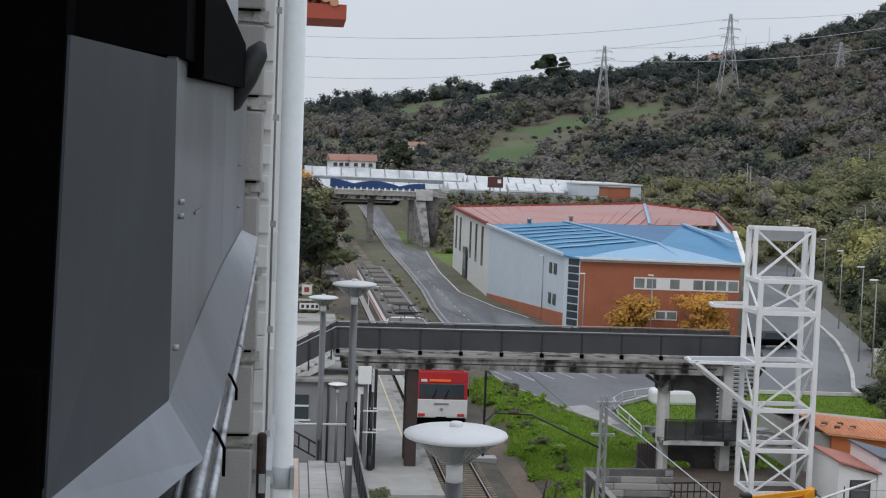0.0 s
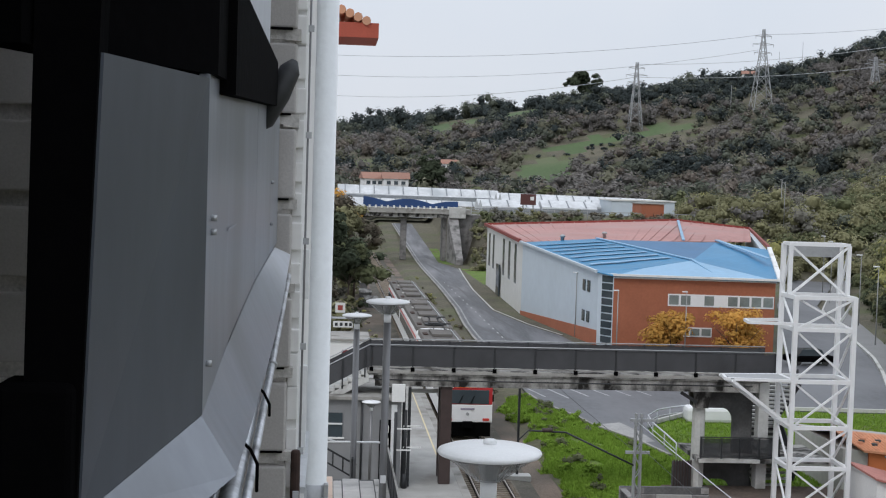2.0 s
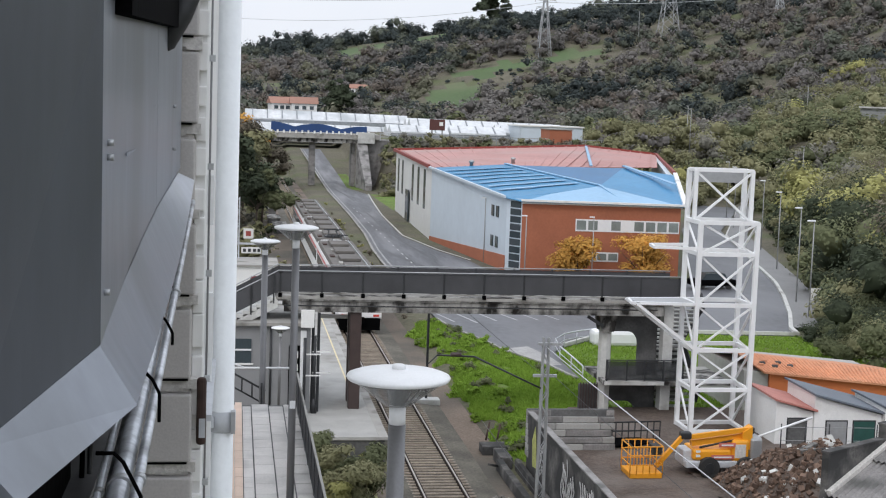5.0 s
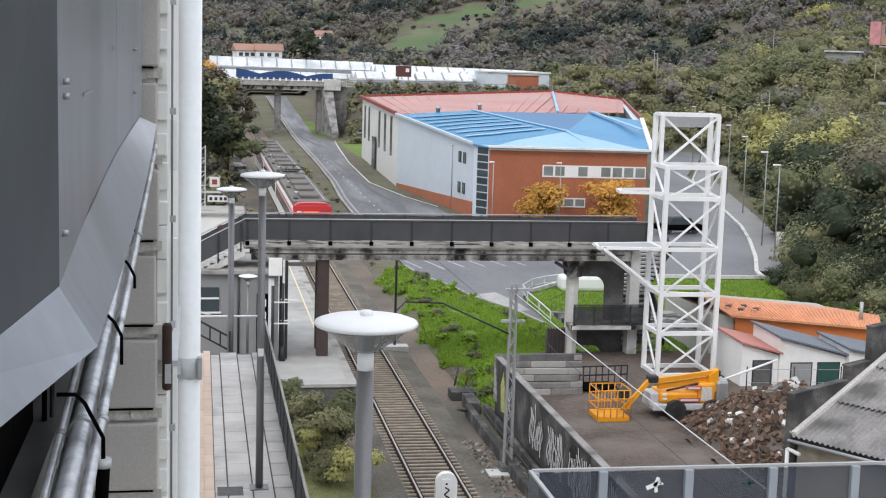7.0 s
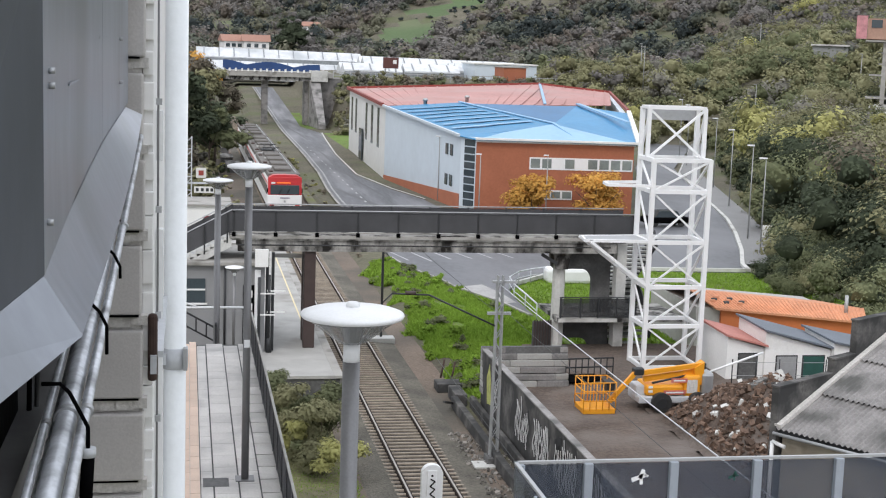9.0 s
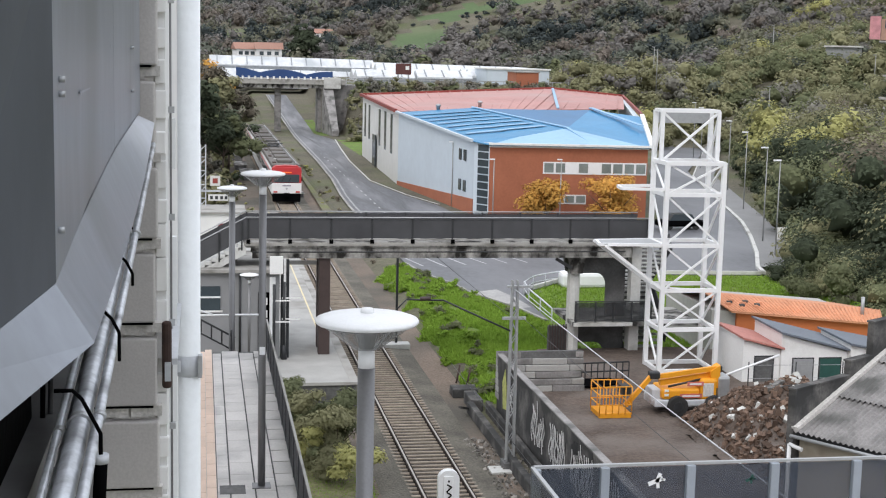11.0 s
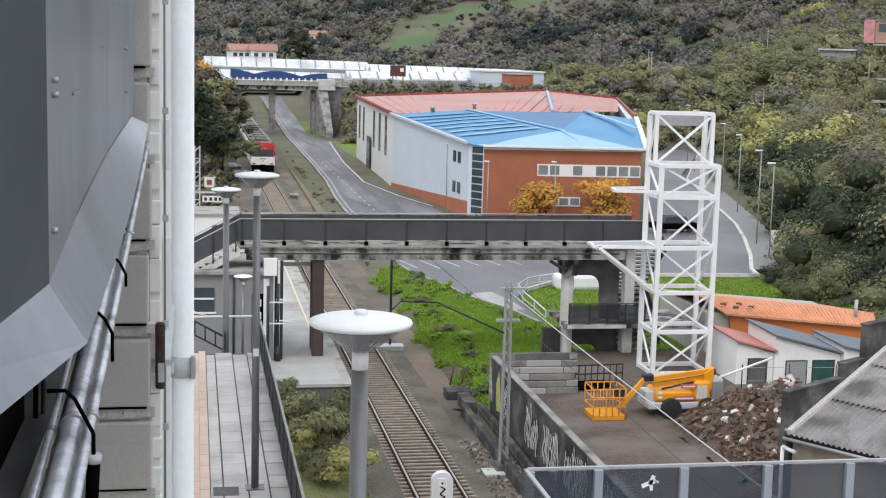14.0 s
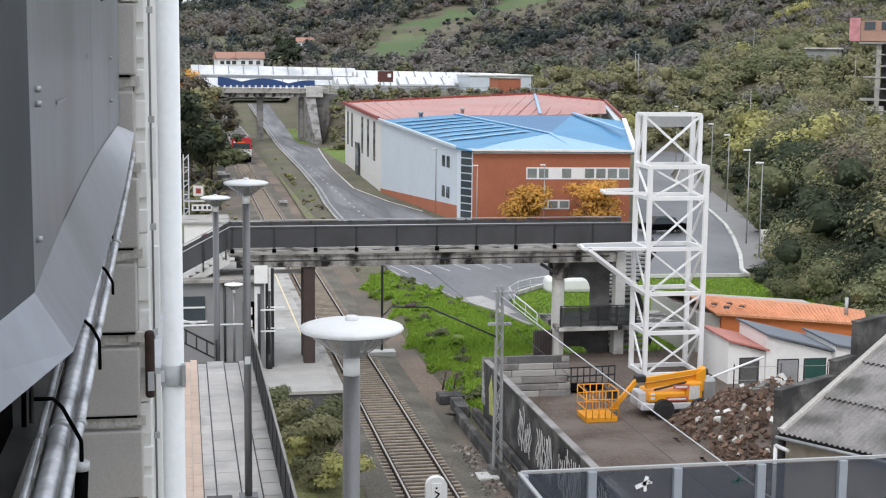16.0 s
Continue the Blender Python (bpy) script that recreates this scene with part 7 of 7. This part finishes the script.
# ---- pylons and lines ----
def pylon(at, h, w):
    P = thing("pylon", "grey steel lattice electricity pylon", "pylon", at, "pylons on the hill")
    n = 7
    lev = [(h * (i / n) ** 0.9, w * (1 - i / n) ** 1.3 + 0.45) for i in range(n + 1)]
    bm = bmesh.new()
    for (z0, a0), (z1, a1) in zip(lev, lev[1:]):
        for sx, sy in ((-1, -1), (1, -1), (1, 1), (-1, 1)):
            beam(bm, (sx * a0, sy * a0, z0), (sx * a1, sy * a1, z1), 0.28)
            tx, ty = (sx, -sy) if sx * sy > 0 else (-sx, sy)
            beam(bm, (sx * a0, sy * a0, z0), (tx * a1, ty * a1, z1), 0.16)
            beam(bm, (tx * a0, ty * a0, z0), (sx * a1, sy * a1, z1), 0.16)
    part("lattice", bm, STEEL, P)
    for z, s in ((h * 0.72, 4.2), (h * 0.82, 5.0), (h * 0.92, 3.8)):
        bm = bmesh.new()
        for sg in (-1, 1):
            beam(bm, (0, 0, z + 0.7), (sg * s, 0, z), 0.2)
            beam(bm, (0, 0, z - 0.5), (sg * s, 0, z), 0.2)
            beam(bm, (sg * s, 0, z), (sg * s, 0, z - 1.2), 0.14)
        part("crossarm", bm, STEEL, P)
    return P


PY = [((143.9, 650, 41.5), 33.5, 2.8), ((203.4, 646, 53.0), 39.5, 4.2), ((250.6, 626, 62.0), 17.5, 2.0)]
for at, h, w in PY:
    pylon(at, h, w)
for x, y, z, h in ((262, 760, 80, 20), (252, 770, 78, 17), (190, 650, 48, 18)):
    m2 = thing("hill_mast", "thin grey mast on the ridge", "mast", (x, y, z))
    part("shaft", bar((0, 0, 0), (0, 0, h), 0.3, w2=0.15), STEEL, m2)
for p, q, sag in (((-60, 660, 75), (203, 646, 90), 7), ((203, 646, 90), (380, 600, 118), 6), ((-60, 720, 62), (143.5, 650, 68), 8), ((143.5, 650, 68), (360, 600, 100), 9), ((143.5, 650, 74), (320, 590, 98), 6), ((-60, 690, 69), (203, 646, 83), 9)):
    L = thing("power_line", "thin grey overhead power line", "cable", p, "power lines")
    v = Vector(q) - Vector(p)
    bm = tube([v * (i / 24) - Vector((0, 0, 4 * sag * i / 24 * (1 - i / 24))) for i in range(25)], 0.2, 4)
    part("strand", bm, CONDUIT, L)


# ---- trees, bushes and grass ----
def tree(at, trunk_h, r, keys, leaf, count, label, name="tree", flat=1.0, seed=3, dark=None):
    T = thing(name, label, name, at)
    rr = random.Random(seed)
    bm = bmesh.new()
    beam(bm, (0, 0, -0.3), (0.1, 0, trunk_h), 0.05 * r + 0.12, seg=8, w2=0.03 * r + 0.06)
    for i in range(7):
        a = rr.uniform(0, 6.28)
        beam(bm, (0.1, 0, trunk_h * rr.uniform(0.6, 1)), (math.cos(a) * r * 0.6, math.sin(a) * r * 0.6, trunk_h + r * rr.uniform(0.1, 0.9)), 0.03 * r + 0.04, seg=6, w2=0.02)
    part("trunk", bm, BARK, T)
    cs, ss, ks = [], [], []
    for i in range(12):
        a, q = rr.uniform(0, 6.28), rr.uniform(0.1, 0.75)
        cs.append((math.cos(a) * r * q, math.sin(a) * r * q, trunk_h + r * flat * rr.uniform(0.0, 1.3)))
        ss.append(r * rr.uniform(0.3, 0.6))
        ks.append(rr.choice(keys))
    crown = new("crown", clumps("crown", cs, ss, ks, leaf, count, seed, core=keys != ["ochre"]))
    crown.parent = T
    return T


tree((2.6, 168, -0.3), 3.5, 3.8, ["dark", "dark", "green"], 0.3, 640, "dark evergreen tree beside the railway line", seed=3)
tree((3.6, 183, -0.3), 5.0, 4.2, ["olive", "brown", "olive", "ochre"], 0.32, 480, "tree with yellowing autumn leaves beside the line", seed=4)
tree((0.6, 176, -0.3), 4.0, 4.2, ["dark", "green"], 0.3, 640, "dark green tree beside the railway line", seed=5)
tree((1.2, 205, -0.3), 6, 4.8, ["olive", "brown", "brown", "ochre"], 0.36, 420, "autumn tree behind the evergreens", seed=6)
tree((-0.5, 160, -0.3), 9.0, 3.2, ["dark"], 0.4, 420, "tall dark evergreen beside the line", seed=7)
tree((31.1, 122.4, 0.35), 1.0, 3.6, ["ochre"], 0.19, 520, "small tree with orange-yellow autumn leaves before the brick front", seed=8, flat=0.5)
tree((36.9, 121.6, 0.35), 0.8, 4.0, ["ochre"], 0.19, 560, "small tree with orange-yellow autumn leaves before the brick front", seed=9, flat=0.46)
tree((31, 415, 12.5), 2, 5.5, ["dark"], 0.8, 300, "round dark tree in the valley", seed=10)
tree((143, 780, height(143, 780)), 6, 10, ["dark"], 1.3, 350, "large dark tree on the ridge", seed=11)
tree((75.6, 140, height(75.6, 140)), 2.6, 2.5, ["lime"], 0.2, 420, "bright yellow-green shrub on the wooded bank", "shrub", 0.7, 13)
bush = thing("bush", "leafy green shrub between walkway and track", "bush", (4.9, 51.5, -0.3))
cs, ss, ks = [], [], []
rr = random.Random(12)
for i in range(30):
    cs.append((rr.uniform(-1.6, 0.5), rr.uniform(-3.0, 2.8), rr.uniform(0.4, 2.6)))
    ss.append(rr.uniform(0.6, 1.0))
    ks.append(rr.choice(["green", "olive", "lime", "green"]))
ob = new("foliage", clumps("foliage", cs, ss, ks, 0.085, 1700, 12))
ob.parent = bush
bm = bmesh.new()
for i in range(14):
    beam(bm, (rr.uniform(-0.8, 0.8), rr.uniform(-1.5, 1.5), 0), (rr.uniform(-1.6, 1.6), rr.uniform(-2.6, 2.6), rr.uniform(1.2, 2.4)), 0.05, seg=5, w2=0.015)
part("stems", bm, BARK, bush)


def thicket(name, spots, keys, leaf, count, seed, label, sizes, lift=0.5, flat=0.8, lobes=5):
    rr = random.Random(seed)
    cs, ss, ks = [], [], []
    for x, y in spots:
        s = rr.uniform(*sizes)
        cs.append((x, y, height(x, y) + s * lift * rr.uniform(0.5, 1.3)))
        ss.append(s)
        k = keys(x, y, rr) if callable(keys) else rr.choice(keys)
        ks.append(k)
    return tagged(new(name, clumps(name, cs, ss, ks, leaf, count, seed, flat, lobes)), label, "vegetation", "", "stuff")


def scatter(n, seed, inside, x0, x1, y0, y1):
    rr = random.Random(seed)
    out = []
    while len(out) < n:
        x, y = rr.uniform(x0, x1), rr.uniform(y0, y1)
        if inside(x, y):
            out.append((x, y))
    return out


def side(x, y):
    return (x - 45) * 0.944 - (y - 100) * 0.33


def clear(x, y):
    """Off the line of sheds and the road at the valley's end."""
    return x > 0.252 * y + 2


def below_shell(x, y):
    """The cleared slope below the concrete shell."""
    return 0.515 < x / y < 0.62 and 138 < y < 196


def bank_keys(x, y, rr):
    n = noise.noise((x / 17, y / 17, 5)) + 0.25 * rr.uniform(-1, 1)
    # mostly dark leaves beside the road: shadow under the trees, given as colour
    if side(x, y) < 8:
        return rr.choice(["dark", "dark", "green", "olive"])
    return "lime" if n > 0.30 else "olive" if n > -0.06 else "green" if n > -0.2 else rr.choice(["brown", "dark", "olive", "grey"])


def upper_keys(x, y, rr):
    n = noise.noise((x / 30, y / 30, 5)) + 0.3 * rr.uniform(-1, 1)
    return "lime" if n > 0.38 else "olive" if n > 0.02 else "green" if n > -0.15 else rr.choice(["far_bare", "grey", "olive", "far_green", "green"])


thicket("bank_bushes", scatter(430, 21, lambda x, y: 5.0 < side(x, y) < 60 and not (100 < x < 125 and 188 < y < 206) and not below_shell(x, y), 40, 140, 66, 215), bank_keys, 0.225, 1200, 21, "dense bushes and small trees on the wooded bank", (2.2, 5.6))
thicket("roadside_bushes", scatter(230, 34, lambda x, y: 0.7 < side(x, y) < 5.5, 43, 95, 96, 232), bank_keys, 0.22, 500, 34, "bushes along the pavement", (1.3, 2.4))
thicket("road_end_trees", scatter(430, 30, lambda x, y: clear(x, y) and (x < 52 + (y - 180) * 0.38 or side(x, y) > 1.5 or y > 224), 52, 150, 204, 345), upper_keys, 0.40, 300, 30, "mixed trees behind the access road", (2.6, 4.6))
thicket("near_bushes", scatter(150, 22, lambda x, y: side(x, y) > 0.2 and not (x < 40.5 and y > 91), 36.5, 62, 66, 101), bank_keys, 0.125, 1300, 22, "dense olive bushes behind the workshop", (1.5, 2.8))
thicket("upper_bank_trees", scatter(1250, 23, lambda x, y: x < 0.6 * y + 12 and side(x, y) > 4 and y > 150 and clear(x, y) and not (98 < x < 126 and 186 < y < 216) and not below_shell(x, y), 60, 420, 150, 470), upper_keys, 0.44, 260, 23, "mixed trees on the upper bank", (3.2, 5.6), 0.5, 0.8, 4)


def wood_edge(x):
    """The lower edge of the dark woods below the ridge."""
    return float(np.interp(x, [0, 42, 83, 122, 143, 195, 241, 300, 400], [775, 742, 725, 694, 694, 656, 662, 690, 720])) + 14 * noise.noise((x / 18, 0, 3))


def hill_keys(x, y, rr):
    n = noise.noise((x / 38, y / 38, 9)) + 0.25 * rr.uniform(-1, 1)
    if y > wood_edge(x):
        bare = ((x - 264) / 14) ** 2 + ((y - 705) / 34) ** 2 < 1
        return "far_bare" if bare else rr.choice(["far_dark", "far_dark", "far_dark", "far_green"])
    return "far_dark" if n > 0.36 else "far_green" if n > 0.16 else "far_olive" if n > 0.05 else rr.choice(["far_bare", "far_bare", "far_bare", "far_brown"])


open_hill = lambda x, y: x < 0.6 * y + 15 and not is_field(x, y)
hill = scatter(3700, 24, open_hill, -40, 520, 400, 800)
belt = {p for p in hill if before_field(*p)}
low = [p for p in hill if p in belt]
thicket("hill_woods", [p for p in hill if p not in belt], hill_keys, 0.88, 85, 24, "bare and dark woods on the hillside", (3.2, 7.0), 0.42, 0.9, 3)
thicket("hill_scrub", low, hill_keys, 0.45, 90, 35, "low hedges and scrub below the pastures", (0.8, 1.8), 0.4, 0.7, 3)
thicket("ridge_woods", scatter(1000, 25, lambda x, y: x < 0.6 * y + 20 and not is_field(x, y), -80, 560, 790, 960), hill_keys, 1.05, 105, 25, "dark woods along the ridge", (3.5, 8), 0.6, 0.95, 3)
thicket("embankment_scrub", scatter(420, 26, lambda x, y: True, 26.5, 75, 236, 261), ["green", "olive", "olive", "brown", "grey"], 0.3, 85, 26, "scrub on the road embankment", (0.8, 1.7))
thicket("valley_trees", scatter(170, 27, lambda x, y: x < 0.006 * y or y > 402, -40, 120, 280, 430), ["green", "brown", "grey", "dark"], 1.0, 110, 27, "trees round the greenhouses", (2, 4))
thicket("line_scrub", scatter(200, 28, lambda x, y: 9.5 < x - 0.02 * y < 11.5 or x < 5, 1, 14, 100, 250), ["olive", "brown", "lime"], 0.17, 40, 28, "low scrub beside the railway line", (0.15, 0.45))
thicket("left_scrub", scatter(120, 29, lambda x, y: x < 3.0, -8, 3, 120, 260), ["brown", "dark", "olive", "grey"], 0.45, 150, 29, "brown scrub beside the railway line", (1.2, 2.6))


def grass(name, inside, x0, x1, y0, y1, n, seed, label, hgt=(0.1, 0.35), lift=0.0):
    """Blades as thin upright triangles."""
    rg2 = np.random.default_rng(seed)
    pts = np.array([(x, y, height(x, y) + lift) for x, y in scatter(n, seed, inside, x0, x1, y0, y1)])
    a = rg2.uniform(0, 6.28, n)
    h = rg2.uniform(*hgt, n)
    d = np.stack([np.cos(a), np.sin(a), np.zeros(n)], 1) * (0.03 + 0.12 * h[:, None])
    tip = pts + np.stack([rg2.normal(0, 0.1, n), rg2.normal(0, 0.1, n), h], 1)
    V = np.stack([pts - d, pts + d, tip], 1).reshape(-1, 3)
    me = bpy.data.meshes.new(name)
    me.vertices.add(3 * n)
    me.vertices.foreach_set("co", V.ravel())
    me.loops.add(3 * n)
    me.loops.foreach_set("vertex_index", np.arange(3 * n))
    me.polygons.add(n)
    me.polygons.foreach_set("loop_start", np.arange(0, 3 * n, 3))
    me.materials.append(LEAF["grass"])
    me.update()
    return tagged(new(name, me), label, "grass", "", "stuff")


def edge_at(pts, v, axis):
    """The other coordinate of a polyline at v along the axis, held at its ends."""
    pts = sorted(pts, key=lambda p: p[axis])
    return float(np.interp(v, [p[axis] for p in pts], [p[1 - axis] for p in pts]))


def on_verge(x, y):
    fringe = 12.6 + 1.1 * noise.noise((y / 4, 0, 0)) + 0.8 * noise.noise((x / 1.1, y / 1.6, 4))
    return noise.noise((x / 1.3, y / 2.2, 6)) > -0.45 and x > fringe and (x < edge_at(VERGE_EDGE, y, 1) - 0.1 if y > 76 else x < 20)


grass("verge_grass", on_verge, 11, 19.6, 57.7, 97, 80000, 31, "bright green grass on the verge beside the track", (0.05, 0.28))
grass("lawn", lambda x, y: x > 20.1 and y < edge_at(FORE_EDGE, x, 0) - 0.2, 20, 40, 66.5, 93, 36000, 32, "bright green lawn beside the forecourt", (0.06, 0.2))
thicket("verge_weeds", scatter(150, 36, lambda x, y: on_verge(x, y) and (x < 14.5 or y > 84 or x > edge_at(VERGE_EDGE, y, 1) - 1.2), 11.5, 19, 60, 97), ["grass", "grass", "green"], 0.09, 90, 36, "tufts of tall weeds on the verge", (0.18, 0.5))
thicket("corner_bushes", scatter(64, 37, lambda x, y: x > 37.9 + max(0.0, y - 87.5) * 0.66, 37.6, 50, 79, 101), bank_keys, 0.10, 1300, 37, "dense shrubs over the end of the pavement", (0.9, 1.8))
grass("dry_grass", lambda x, y: True, 2.9, 6.2, 36, 50, 16000, 33, "short yellow-green grass beside the track", (0.05, 0.2))

for x, y, h in ((98, 230, 9), (120, 235, 10), (140, 260, 10), (128, 300, 11), (165, 300, 11), (180, 330, 12), (210, 360, 12), (100, 300, 9), (72, 240, 8), (88, 262, 8)):
    L = thing("bank_pole", "thin pale pole among the trees", "pole", (x, y, height(x, y)), "poles among the trees")
    part("shaft", bar((0, 0, -0.3), (0, 0, h), 0.22, seg=6, w2=0.12), GREY_POLE, L)
    part("pole_head", box(-0.5, 0.1, -0.08, 0.08, h - 0.05, h + 0.1), GREY_POLE, L)

# ---- many small pieces last ----
tan_meshes = [mesh_of("tan_tile", box(a, b, -0.435, 0.435, 5.983, 5.997), TAN) for a, b in ((-0.095, 0.118), (0.13, 0.335))]
for j in range(48):
    for c in range(2):
        ob = new("tan_tile", tan_meshes[c])
        ob.location = (0, 1.2 + j * 0.885 + 0.3 * c, 0)
        ob.parent = tan
# paving slabs: three rows divided by long dark joints
cols = ((0.36, 0.61), (0.645, 1.145), (1.18, 1.60), (1.635, 2.10))
slab_meshes = [mesh_of("slab", box(a, b, -0.455, 0.455, 5.976, 5.998), TILE) for a, b in cols]
slab_meshes[3] = mesh_of("slab", box(1.635, 2.10, -0.44, 0.43, 5.976, 5.997), TILE)
for j in range(24):
    for c in range(4):
        ob = new("slab", slab_meshes[c])
        ob.location = (0, 21.2 + j * 0.925 + (0.3 if c % 2 else 0), 0)
        ob.parent = walk_floor
far = bmesh.new()
for j in range(22):
    for a, b in cols:
        y = 0.7 + j * 0.925
        bx(far, a, b, y - 0.455, y + 0.455, 5.976, 5.998)
tagged(part("slab_field", far, TILE, walk_floor), "", "", "", "stuff")
for i in range(300):
    ob = new("sleeper", sleeper_mesh)
    ob.location = (0, 40 + i * 0.45, 0)
    ob.parent = track
bm = bmesh.new()
for i in range(330):
    y = (40 - 0.45 * (i + 1)) if i < 60 else 175 + (i - 60) * 0.55
    bx(bm, -1.34, 1.34, y - 0.085, y + 0.085, -0.2, -0.05)
tagged(part("sleeper_row", bm, SLEEPER, track), "", "", "", "stuff")


def motions():
    walk(train, [(t, pose(8.63, y, 0)) for t, y in TRAIN])


TRAIN = [(0.0, 77.9), (1.5, 80.9), (3.5, 87.4), (4.7, 92.3), (7.0, 107.2), (8.2, 116.8), (10.5, 136.3), (11.0, 141.2), (12.0, 152.2), (12.5, 158.4), (13.5, 172.0), (14.0, 179.3), (15.0, 194.3), (16.0, 210.0)]
motions()
